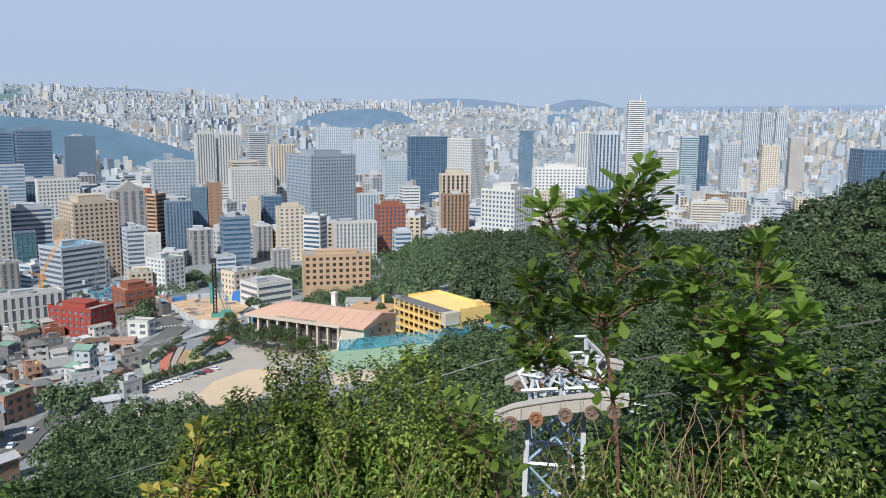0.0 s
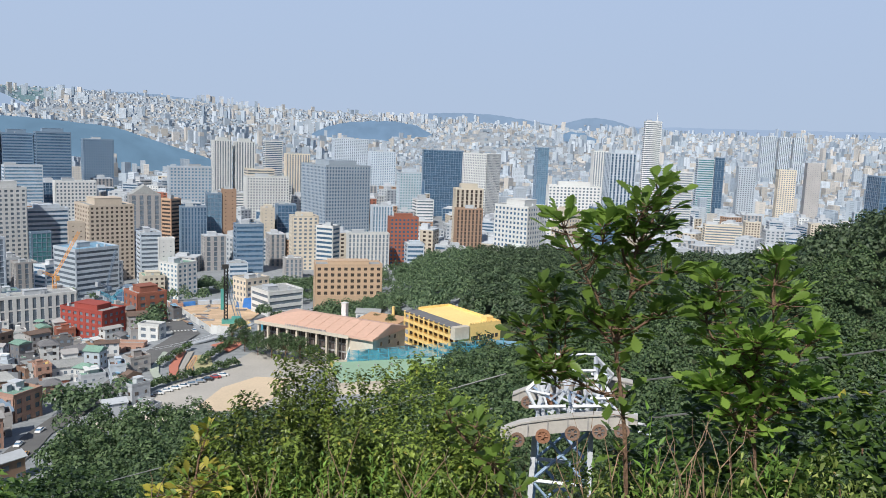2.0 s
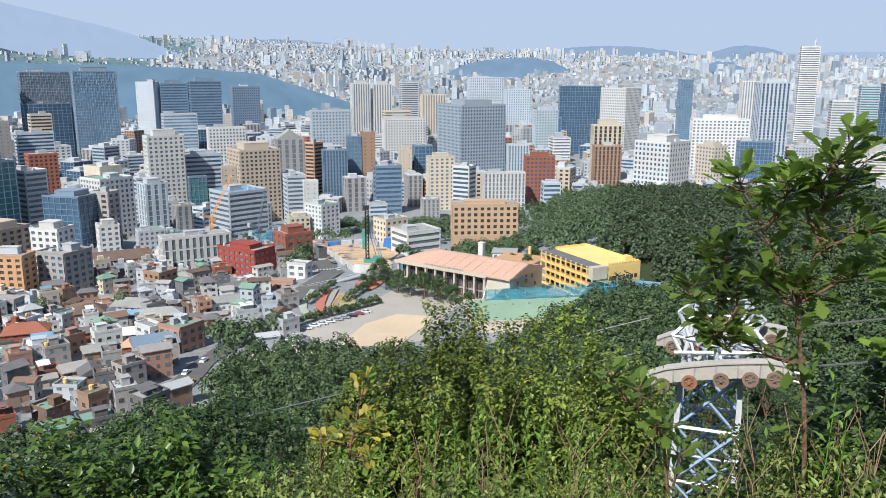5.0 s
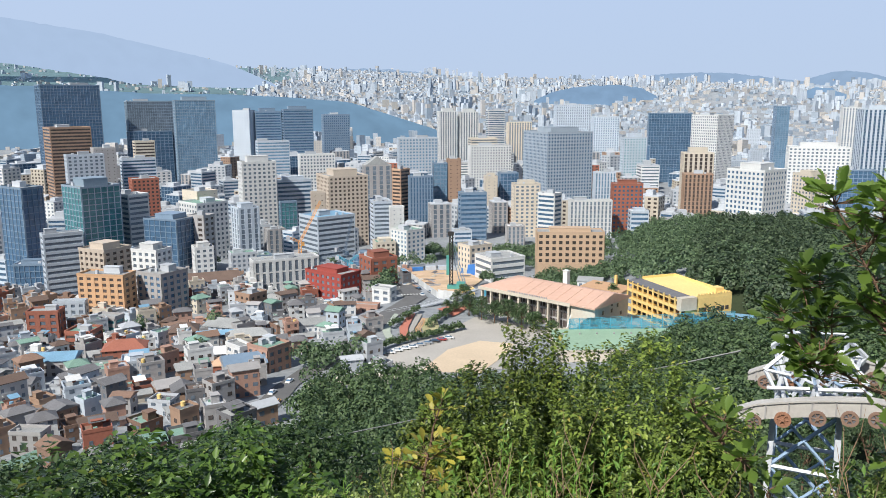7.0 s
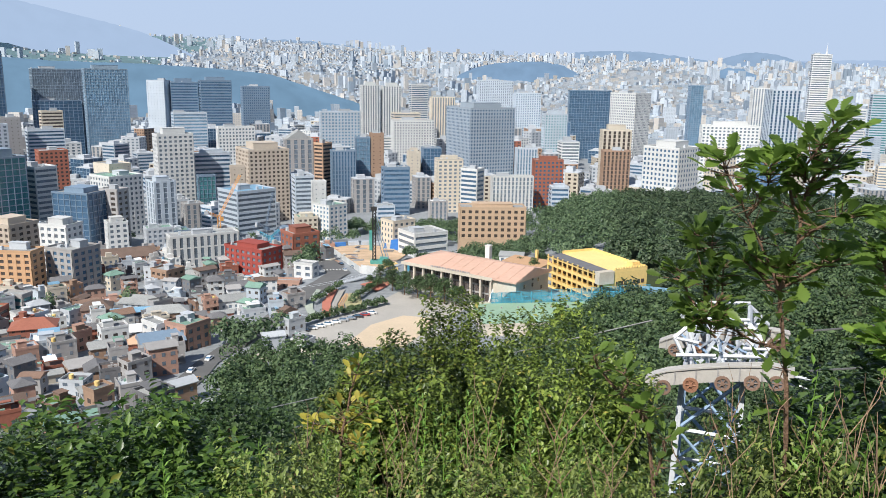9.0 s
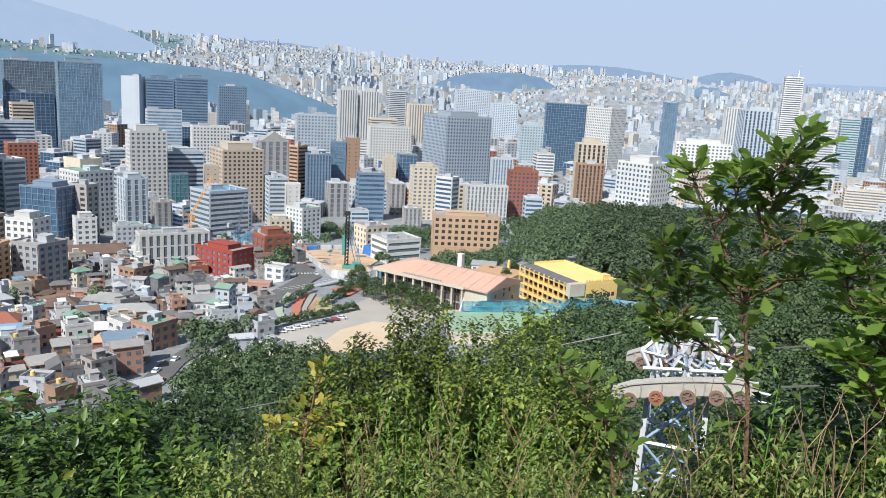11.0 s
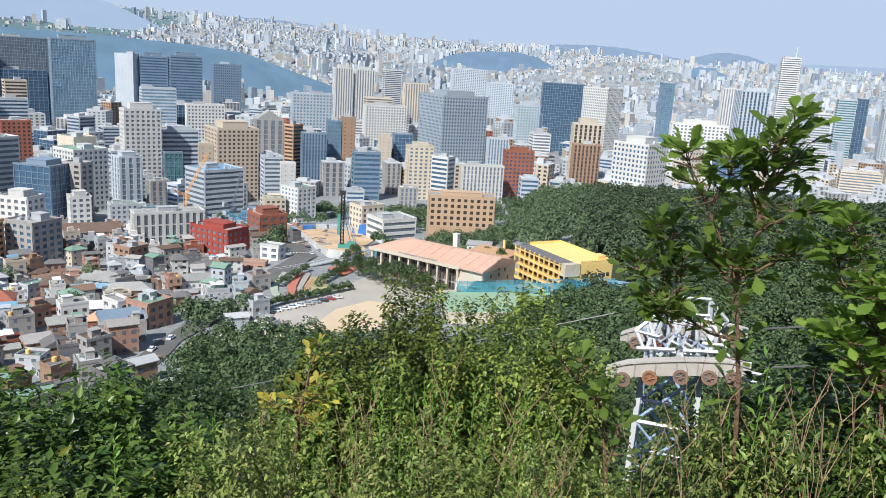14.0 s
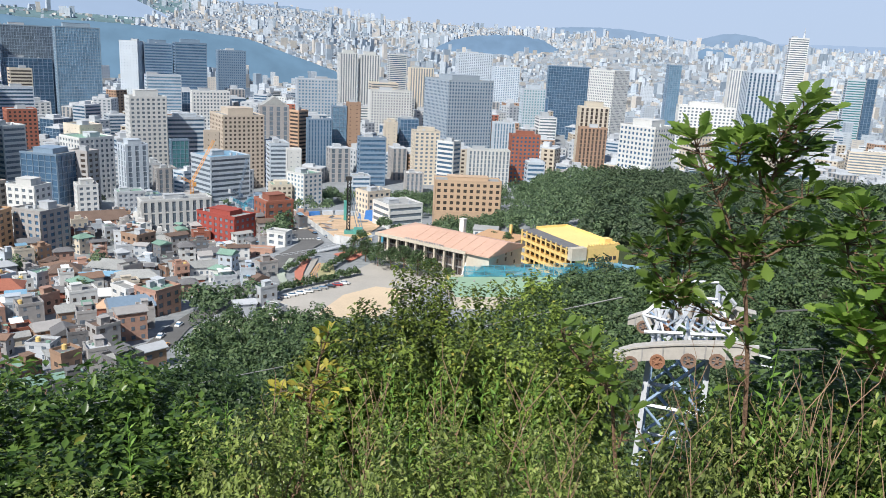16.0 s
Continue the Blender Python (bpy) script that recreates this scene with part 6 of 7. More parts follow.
def tree_mass(name, pts, cards, size, material, seed, label, grow=1.0):
    """A wood too large to count: every tree a dome of leafy clumps on a short trunk line."""
    rs = np.random.RandomState(seed)
    pts = np.asarray(pts)
    n = len(pts)
    z = land(pts[:, 0], pts[:, 1])
    h = rs.uniform(5.5, 11.5, n) * grow
    sp = rs.uniform(3.0, 4.6, n) * grow
    d = dome(rs, n * cards, -0.1).reshape(n, cards, 3)
    ph = rs.uniform(0, 6.28, (n, 1))
    lump = 1 + 0.26 * np.sin(d[..., 0] * 4.7 + ph) * np.cos(d[..., 1] * 4.1 + ph * 1.7)
    rad = lump * (1 - 0.3 * rs.rand(n, cards) ** 2)
    c = np.stack((pts[:, 0], pts[:, 1], z + h * 0.52), -1)
    pos = c[:, None] + d * rad[..., None] * np.stack((sp, sp, h * 0.48), -1)[:, None]
    axis = unit(np.cross(d, unit(rs.normal(size=d.shape))) + d * 0.3)
    up = unit(d + np.array([0, 0, 0.6]) + rs.normal(size=d.shape) * 0.35)
    L = size * rs.uniform(0.7, 1.3, (n, cards))
    v, f = leaf_array((pos - axis * L[..., None] * 0.5).reshape(-1, 3), axis.reshape(-1, 3), up.reshape(-1, 3), L.ravel(), (L * 0.42).ravel())
    return tagged(new(name, big_mesh(name, v, f, [material])), label, "trees", kind="stuff")


def wood_points(r0, r1, step, a0, a1, seed):
    rnd = random.Random(seed)
    pts, r = [], r0
    while r < r1:
        n = max(1, int(radians(a1 - a0) * r / step))
        for k in range(n):
            az = radians(a0 + (a1 - a0) * (k + rnd.random()) / n)
            rr = r + rnd.uniform(-0.5, 0.5) * step
            x, y = math.sin(az) * rr, math.cos(az) * rr
            if hillside(x, y) and free(x, y, 3.0) or rr < 160:
                pts.append((x, y))
        r += step * 0.9
    return pts


_mid = wood_points(150, 330, 6.8, -52, 60, 3)
_p1 = [p for k, p in enumerate(_mid) if not (math.atan2(p[0], p[1]) > 0.33 and k % 2)]
_p2 = [p for k, p in enumerate(_mid) if math.atan2(p[0], p[1]) > 0.33 and k % 2]
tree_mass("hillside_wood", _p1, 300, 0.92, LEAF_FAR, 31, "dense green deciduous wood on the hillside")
tree_mass("hillside_pines", _p2, 300, 0.88, LEAF_PINE, 32, "dark green pines on the hillside")
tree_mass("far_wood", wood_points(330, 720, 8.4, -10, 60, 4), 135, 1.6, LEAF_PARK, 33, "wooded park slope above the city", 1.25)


def street_trees():
    """Rows and clumps of trees among the buildings."""
    rnd = random.Random(77)
    pts = []
    for cx, cy, rx, ry, n in ((-10, 625, 75, 20, 130), (33, 496, 26, 8, 70), (110, 555, 42, 115, 360), (60, 640, 30, 40, 40), (-6, 455, 16, 6, 14), (-76, 300, 9, 16, 22), (-70, 285, 14, 8, 14),  (30, 570, 60, 16, 50), (-75, 560, 16, 12, 8), (60, 480, 40, 26, 60), (18, 470, 26, 10, 20), (-95, 580, 20, 8, 9), (100, 430, 40, 55, 150),
                              (-75, 455, 5, 30, 16), (-70, 400, 5, 16, 8), (-45, 305, 16, 3, 0), (-160, 560, 40, 20, 10), (-120, 470, 40, 20, 8), (-150, 330, 50, 45, 14), (-170, 400, 50, 45, 10), (-280, 560, 60, 40, 20),
                              (-560, 1600, 300, 60, 160), (330, 860, 90, 30, 80), (480, 800, 110, 40, 110), (600, 820, 100, 30, 60), (250, 930, 50, 30, 14)):
        for _ in range(n):
            a, q = rnd.uniform(0, math.tau), math.sqrt(rnd.random())
            x, y = cx + math.cos(a) * q * rx, cy + math.sin(a) * q * ry
            if free(x, y, 1.0):
                pts.append((x, y))
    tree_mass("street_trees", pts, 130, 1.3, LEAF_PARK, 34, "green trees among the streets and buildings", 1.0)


street_trees()


YARD = [tree("tree", 8.0, 3.2, 900, 0.36, LEAF_FAR, 21, "leafy green tree standing before the school hall", low=0.16),
        tree("tree", 7.4, 2.9, 900, 0.36, LEAF_FAR, 22, "leafy green tree standing before the school hall", low=0.14)]
YARD[0].matrix_basis = pose(46, 392, float(land(46, 392)))
YARD[1].matrix_basis = pose(40, 402, float(land(40, 402)))


def yard_tree(x, y, s, k, label):
    o = copy_thing(YARD[k % 2], pose(x, y, float(land(x, y)), 0, 0, x * 37 % 360) @ Matrix.Diagonal((s, s, s, 1)))
    o["label"], o["group"] = label, "trees of the school"


for _x, _y, _s, _k in ((-17, 347, 0.85, 0), (-11, 342, 0.9, 1), (-5, 338, 0.95, 0), (1, 334, 0.9, 2), (6, 331, 0.8, 1), (-23, 354, 0.8, 2), (14, 326, 0.6, 1), (-30, 358, 0.45, 0), (-33, 350, 0.42, 1),
                       (-34, 362, 0.42, 2), (-30, 372, 0.6, 0), (-27, 384, 0.7, 1), (52, 404, 0.8, 1)):
    yard_tree(_x, _y, _s * 1.6, _k, "leafy green tree standing before the school hall")
_hedge = [(-61 + k * 1.1, 294.5 + k * 1.1) for k in range(34)] + [(-39 + k * 0.9, 332 + k * 3.2) for k in range(12)] + [(-55 + k * 0.9, 330 + k * 3.0) for k in range(10)] + [(-26 + k * 1.2, 372 - k * 4.0) for k in range(6)]
tree_mass("hedge", _hedge, 150, 0.62, LEAF_FAR, 35, "dense clipped green hedge along the school yard", 0.42)



# ---------------------------------------------------------------- the ropeway pylon
def pylon():
    """Lattice pylon of the ropeway: braced shaft, two sheave beams, white head frames."""
    ob = new("ropeway_pylon", None)
    ob.matrix_world = pose(8.53, 23.14, 110.5, 0, 0, -21)
    tagged(ob, "white and pale blue lattice ropeway pylon with sheave beams", "ropeway pylon")

    def leg(z, sx, sy):
        k = 1.05 - 0.2 * z / 10.8
        return Vector((sx * k - 0.15, sy * k, z))

    for sx in (-1, 1):
        for sy in (-1, 1):
            b = Boxes()
            a, c = leg(-4, sx, sy), leg(10.8, sx, sy)
            b.bar(a, c, 0.11, 4)
            piece("leg", b, STEEL_BLUE if sy > 0 else STEEL_WHITE, ob)
    n = 6
    for k in range(n):
        z0, z1 = k * 1.8, (k + 1) * 1.8
        for (ax, ay), (bx, by) in (((-1, -1), (1, -1)), ((1, -1), (1, 1)), ((1, 1), (-1, 1)), ((-1, 1), (-1, -1))):
            piece("brace", Boxes().bar(leg(z0, ax, ay), leg(z1, bx, by), 0.06, 4), STEEL_BLUE, ob)
            piece("brace", Boxes().bar(leg(z1, ax, ay), leg(z0, bx, by), 0.05, 4), STEEL_BLUE, ob)
            piece("tie", Boxes().bar(leg(z1, ax, ay), leg(z1, bx, by), 0.07, 4), STEEL_WHITE, ob)
    for z in (2.4, 4.2):                       # work platforms
        k = 1.35
        for s in (-1, 1):
            piece("platform_rail", Boxes().bar((-k, s * k * 0.8, z), (k, s * k * 0.8, z), 0.05, 4), STEEL_WHITE, ob)
            piece("platform_rail", Boxes().bar((s * k, -k * 0.8, z), (s * k, k * 0.8, z), 0.05, 4), STEEL_WHITE, ob)
            piece("platform_rail", Boxes().bar((-k, s * k * 0.8, z + 0.9), (k, s * k * 0.8, z + 0.9), 0.03, 4), STEEL_WHITE, ob)
    for y in (-1.75, 1.75):
        beam, m = Boxes(), 14
        ring = []
        for k in range(m + 1):
            t = -1 + 2 * k / m
            x = t * 1.98
            zc = 11.28 - 0.12 * t * t + x * 0.20
            hh = 0.23 * (1 - 0.55 * max(0, abs(t) - 0.75) / 0.25)
            ring.append([(x, y - 0.13, zc - hh), (x, y + 0.13, zc - hh), (x, y + 0.13, zc + hh * 0.9), (x, y - 0.13, zc + hh * 0.9)])
        pts = [p for r_ in ring for p in r_]
        fs = [(0, 1, 2, 3), (4 * m + 3, 4 * m + 2, 4 * m + 1, 4 * m)]
        for k in range(m):
            for i in range(4):
                a, b_ = k * 4 + i, k * 4 + (i + 1) % 4
                fs.append((a, a + 4, b_ + 4, b_))
        beam.faces(pts, fs)
        bo = piece("sheave_beam", beam, SHEAVE_BOX, ob, "curved weathered grey sheave casing")
        cap, cp, cf = Boxes(), [], [(3, 2, 1, 0), (4 * m, 4 * m + 1, 4 * m + 2, 4 * m + 3)]
        for q in ring:
            cp += [(q[3][0], q[3][1] - 0.05, q[3][2]), (q[2][0], q[2][1] + 0.05, q[2][2]), (q[2][0], q[2][1] + 0.05, q[2][2] + 0.05), (q[3][0], q[3][1] - 0.05, q[3][2] + 0.05)]
        for k in range(m):
            cf += [(k * 4 + i, k * 4 + (i + 1) % 4, k * 4 + 4 + (i + 1) % 4, k * 4 + 4 + i) for i in range(4)]
        cap.faces(cp, cf)
        piece("rail_cap", cap, SHEAVE_BOX, bo)
        for k in range(7):
            x = -1.74 + k * 0.58
            zc = 11.28 - 0.12 * (x / 2.15) ** 2 + x * 0.20
            piece("rib", Boxes().box(x - 0.02, y - 0.16, zc - 0.21, x + 0.02, y - 0.12, zc + 0.19), STONE, bo)
        for k, x in enumerate((-1.45, -0.70, 0.15, 0.92, 1.55)):
            zc = 11.28 - 0.12 * (x / 2.15) ** 2 + x * 0.20 - 0.24
            w = piece("sheave", Boxes().bar((x, y - 0.22, zc), (x, y - 0.13, zc), 0.19, 18), RUST if k == 1 else SLATE, bo, "round iron sheave wheel")
            rim = Boxes()
            for i in range(18):
                a, c = i * math.tau / 18, (i + 1) * math.tau / 18
                p = [(x + math.cos(t) * q, y - 0.26, zc + math.sin(t) * q) for t in (a, c) for q in (0.15, 0.22)]
                p2 = [(v[0], y - 0.2, v[2]) for v in p]
                rim.faces(p + p2, [(0, 1, 3, 2), (1, 5, 7, 3), (4, 0, 2, 6)])
            rim.bar((x, y - 0.28, zc), (x, y - 0.2, zc), 0.055, 8)
            for i in range(6):
                a = i * math.tau / 6
                rim.bar((x, y - 0.24, zc), (x + math.cos(a) * 0.16, y - 0.24, zc + math.sin(a) * 0.16), 0.018, 4)
            piece("rim", rim, RUST if k == 1 else UMBER, bo)
    # head frames: leaning trestles at both ends, tied along the top
    for end in (-1, 1):
        for y in (-1.3, 1.3):
            foot, elbow, top = Vector((end * 0.95, y, 11.4)), Vector((end * 1.3, y * 0.95, 12.0)), Vector((end * 0.72, y * 0.75, 12.6))
            piece("head_post", Boxes().bar(foot, top, 0.07, 4), STEEL_WHITE, ob)
            piece("head_post", Boxes().bar(elbow, top, 0.07, 4), STEEL_WHITE, ob)
            piece("head_post", Boxes().bar((end * 0.6, y, 11.4), (end * 0.95, y * 0.85, 12.3), 0.05, 4), STEEL_WHITE, ob)
            piece("head_tie", Boxes().bar(elbow, foot, 0.06, 4), STEEL_WHITE, ob)
            piece("head_tie", Boxes().bar(elbow, (end * 0.6, y, 11.95), 0.05, 4), STEEL_WHITE, ob)
        piece("head_beam", Boxes().bar((end * 0.72, -1.0, 12.6), (end * 0.72, 1.0, 12.6), 0.07, 4), STEEL_WHITE, ob)
    for y in (-0.95, 0.95):
        piece("ridge_beam", Boxes().bar((-0.72, y, 12.58), (0.72, y, 12.72), 0.05, 4), STEEL_WHITE, ob)
    for k in range(9):
        x = -0.95 + k * 0.22
        dx = (0.35, -0.45, 0.6, -0.2)[k % 4]
        piece("cross_bar", Boxes().bar((x, -1.5, 11.2 + 0.13 * (k % 3)), (x + dx, 1.5, 11.9 - 0.2 * (k % 2)), 0.06, 4), STEEL_WHITE, ob)
        piece("cross_bar", Boxes().bar((x + 0.4 + dx * 0.5, -1.4, 11.75 + 0.1 * (k % 2)), (x - dx, 1.4, 11.3), 0.045, 4), STEEL_BLUE if k % 3 == 0 else STEEL_WHITE, ob)
    for x, z in ((-1.2, 11.55), (0.1, 11.7), (0.9, 11.5)):
        piece("walkway_bar", Boxes().bar((x, -1.45, z), (x + 1.1, -1.4, z + 0.12), 0.06, 4), STEEL_WHITE, ob)
    piece("outrigger", Boxes().bar((1.7, -1.75, 11.5), (2.5, -1.6, 11.4), 0.05, 4), STEEL_WHITE, ob)
    piece("outrigger", Boxes().bar((1.6, -1.5, 11.2), (2.4, -1.5, 11.1), 0.04, 4), STEEL_WHITE, ob)


pylon()


def tube(pts, radii, sides=5):
    """One continuous round bar through the points."""
    v, f, m = [], [], len(pts)
    for k, p in enumerate(pts):
        q = (pts[min(k + 1, m - 1)] - pts[max(k - 1, 0)]).to_track_quat("Z", "Y")
        v += [p + q @ Vector((math.cos(i * math.tau / sides) * radii[k], math.sin(i * math.tau / sides) * radii[k], 0)) for i in range(sides)]
    for k in range(m - 1):
        f += [(k * sides + i, k * sides + (i + 1) % sides, (k + 1) * sides + (i + 1) % sides, (k + 1) * sides + i) for i in range(sides)]
    return Boxes().faces(v, f + [tuple(reversed(range(sides))), tuple((m - 1) * sides + i for i in range(sides))])


def cable(a, b, sag, r, label):
    a, b, n = Vector(a), Vector(b), 40
    pts = [a.lerp(b, k / n) - Vector((0, 0, sag * 4 * (k / n) * (1 - k / n))) for k in range(n + 1)]
    return tagged(new("ropeway_cable", tube(pts, [r] * (n + 1)).mesh("ropeway_cable", CABLE)), label, "cable", "cables of the ropeway")


_u = Vector((0.905, -0.425, 0.0))
for _off, _dz in ((0.0, 0.0), (3.5, 0.35)):
    _c = Vector((8.53 - 0.62 + _off * 0.36, 23.14 - 1.63 + _off * 0.93, 122.15 + _dz * 0.2))
    cable(_c - _u * 2.3 - Vector((0, 0, 0.22)), _c - _u * 150 - Vector((0, 0, 52)), 2.0, 0.028, "thin grey steel cable running downhill from the pylon")
    cable(_c + _u * 2.3 + Vector((0, 0, 0.1)), _c + _u * 60 + Vector((0, 0, 17)), 0.6, 0.03, "thick grey steel cable running uphill from the pylon")


# ---------------------------------------------------------------- shrubs close to the camera
def rise(az, r, down):
    """Height of a plant at (az, r) whose top lies that many degrees below the eye."""
    x, y = math.sin(radians(az)) * r, math.cos(radians(az)) * r
    return EYE_Z - r * math.tan(radians(down)) - float(land(x, y))


for _k, (_az, _r, _s, _down) in enumerate(((-8.3, 8.5, 0.24, 22.6), (-6.8, 8.6, 0.36, 21.3), (-4.8, 8.6, 0.52, 20.3), (-2.2, 8.8, 0.62, 19.1), (0.5, 9.2, 0.46, 15.9), (2.6, 9.0, 0.72, 16.8), (5.9, 9.0, 0.82, 17.0), (9.4, 8.8, 0.74, 16.2), (12.2, 8.4, 0.45, 18.0), (13.8, 8.0, 0.36, 20.8),
                                            (-7.0, 7.9, 0.32, 24.0), (-4.4, 7.9, 0.55, 22.8), (-0.6, 7.9, 0.6, 21.4), (3.6, 7.9, 0.65, 20.8), (7.8, 7.9, 0.6, 20.8), (11.4, 7.6, 0.45, 22.5))):
    _o = shrub("leafy_bush", _s, _s, rise(_az, _r, _down), 1500, 12, 0.066, 0.28, LEAF_MOUND, 100 + _k, "tall rounded bush of small glossy green leaves", "bush", droop=-0.75)
    _o.matrix_basis = at_polar(_az, _r)
    _o["group"] = "bushes below the viewpoint"
for _k, (_az, _r, _s, _down) in enumerate(((-36, 5.6, 0.6, 21.5), (-31.5, 5.5, 0.5, 21.8), (-28, 5.8, 0.42, 21.6), (-24.6, 5.4, 0.42, 23.0), (-21.8, 5.7, 0.34, 21.6), (-19.2, 5.5, 0.32, 23.2), (-16.6, 5.2, 0.26, 25.6), (-34, 4.6, 0.5, 26.0), (-29, 4.7, 0.45, 27.0), (-25, 4.6, 0.42, 27.5), (-21, 4.7, 0.36, 27.5), (-41, 5.2, 0.6, 21.0))):
    _o = shrub("broadleaf_shrub", _s, _s, rise(_az, _r, _down), 300, 9, 0.092, 0.25, LEAF_DEEP, 130 + _k, "broad-leaved green shrub on the slope", "shrub")
    _o.matrix_basis = at_polar(_az, _r)
    _o["group"] = "shrubs below the viewpoint"
for _k, (_az, _r, _s, _h) in enumerate(((29, 5.6, 0.5, 2.3), (33, 5.4, 0.6, 2.7), (37, 5.2, 0.65, 2.55), (41, 5.2, 0.7, 2.75), (45, 5.4, 0.8, 3.0), (26, 5.4, 0.4, 1.8), (35, 4.2, 0.5, 1.7), (41, 4.2, 0.6, 1.8), (30, 4.3, 0.45, 1.5), (48, 4.6, 0.7, 2.4), (23.5, 6.4, 0.35, 1.5), (13, 6.6, 0.4, 1.6), (21.6, 5.2, 0.32, 1.5), (17.6, 5.0, 0.34, 0.8))):
    _o = shrub("broadleaf_shrub", _s, _s, _h, 330, 9, 0.085, 0.30, LEAF_BROAD, 150 + _k, "dense green shrub with broad leaves", "shrub")
    _o.matrix_basis = at_polar(_az, _r, sink=0.62 if _az < 0 else 0.0)
    _o["group"] = "shrubs below the viewpoint"
for _k, (_az, _r, _s, _down) in enumerate(((20.6, 4.8, 0.20, 25.5), (22.6, 4.9, 0.26, 22.6), (24.6, 5.0, 0.28, 20.8), (26.6, 5.0, 0.30, 19.6), (29.0, 4.8, 0.34, 20.6), (32.5, 4.8, 0.4, 19.5), (19.2, 4.4, 0.22, 28.0))):
    _o = shrub("broadleaf_shrub", _s, _s, rise(_az, _r, _down), 230, 9, 0.06, 0.30, LEAF_BROAD, 190 + _k, "leggy green shrub before the pylon", "shrub", 0.012)
    _o.matrix_basis = at_polar(_az, _r)
    _o["group"] = "shrubs below the viewpoint"
LOW = [shrub("low_shrub", 0.55, 0.5, 0.95, 430, 11, 0.034, 0.30, LEAF_LOW, 170, "low light-green shrub with tiny leaves", "shrub", 0.008),
       shrub("low_shrub", 0.6, 0.5, 0.8, 430, 11, 0.038, 0.28, LEAF_LOW, 171, "low light-green shrub with tiny leaves", "shrub", 0.008),
       shrub("low_shrub", 0.5, 0.5, 1.1, 430, 11, 0.032, 0.32, LEAF_LOW, 172, "low light-green shrub with tiny leaves", "shrub", 0.008)]
_rnd = random.Random(44)
for _k in range(46):
    _az = -40 + 90 * ((_k * 0.618) % 1.0)
    _r = _rnd.uniform(3.5, 5.6) if _az > -17 else _rnd.uniform(3.2, 4.2)
    _s = _rnd.uniform(0.85, 1.15)
    _want = 130 - _r * math.tan(radians(np.interp(_az, (-40, -18, -14, -10, 10, 14, 16, 21, 23, 27, 45), (31, 31, 29.5, 28.2, 28.0, 28, 28, 27.5, 27, 26, 24)))) - _rnd.uniform(0.0, 0.25)
    _m = at_polar(_az, _r, _rnd.uniform(0, 360), _s)
    _m = _m @ Matrix.Diagonal((1, 1, max(0.3, (_want - _m.translation.z) / ((0.95, 0.8, 1.1)[_k % 3] * _s)), 1))
    if _k < 3:
        LOW[_k].matrix_basis = _m
        LOW[_k]["group"] = "low shrubs before the camera"
    else:
        copy_thing(LOW[_k % 3], _m)


def dry_stalk(az, r, h, lean, seed):
    """A dead brown stalk with branching tips."""
    rnd = random.Random(seed)
    pts = [Vector((0, 0, -0.2))]
    for k in range(6):
        pts.append(pts[-1] + Vector((lean * h / 6 + rnd.uniform(-.02, .02), rnd.uniform(-.02, .02), h / 5)))
    o = new("dry_stalk", tube(pts, [0.006 - 0.0007 * k for k in range(7)]).mesh("dry_stalk", TWIG))
    o.matrix_basis = at_polar(az, r, rnd.uniform(0, 360))
    for k in range(3, 7):
        for side in (-1, 1):
            q = pts[k] + Vector((side * rnd.uniform(.04, .12), rnd.uniform(-.08, .08), rnd.uniform(.10, .26)))
            e = q + Vector((side * rnd.uniform(.0, .05), rnd.uniform(-.04, .04), rnd.uniform(.05, .14)))
            piece("twig", tube([pts[k], q, e], [0.003, 0.0022, 0.001], 4), TWIG, o)
    return tagged(o, "dead brown branching stalk among the shrubs", "stalk", "dry stalks")


for _k in range(36):
    _az = _rnd.choice((_rnd.uniform(-10, 16), _rnd.uniform(20, 36), _rnd.uniform(26, 33)))
    _r = _rnd.uniform(3.6, 4.9)
    _x, _y = math.sin(radians(_az)) * _r, math.cos(radians(_az)) * _r
    dry_stalk(_az, _r, (130 - _r * math.tan(radians(_rnd.uniform(25.5, 29) if _az < 14 else _rnd.uniform(22.5, 27)))) - float(land(_x, _y)), _rnd.uniform(-0.25, 0.25), 300 + _k)


def weed(az, r, top, seed, material=LEAF_WEED, leaf=0.075, width=0.16):
    """An upright herb with narrow leaves all up its stem."""
    rs = np.random.RandomState(seed)
    m = at_polar(az, r, rs.uniform(0, 360))
    h = top - m.translation.z
    o = new("herb", Boxes().bar((0, 0, -0.1), (0.03, 0, h * 0.6), 0.006, 5, 0.005).bar((0.03, 0, h * 0.6), (0.02, 0.02, h), 0.005, 5, 0.002).mesh("stem", LEAF_WEED))
    o.matrix_basis = m
    tagged(o, "upright fresh green herb with narrow leaves", "herb", "herbs on the slope")
    n = 34
    t = np.linspace(0.45, 1, n)
    a = np.arange(n) * 2.4
    pos = np.stack((0.03 * np.ones(n), 0.0 * t, t * h), -1)
    axis = np.stack((np.cos(a), np.sin(a), 0.55 + (t - 0.45)), -1)
    L = leaf * (1.25 - 0.7 * (t - 0.45)) * rs.uniform(0.8, 1.2, n)
    v, f = leaf_array(pos, axis, np.tile([0, 0, 1.0], (n, 1)) + rs.normal(size=(n, 3)) * 0.2, L, L * width)
    c = new("foliage", big_mesh("foliage", v, f, [material]))
    c.parent = o
    tagged(c, kind="stuff")


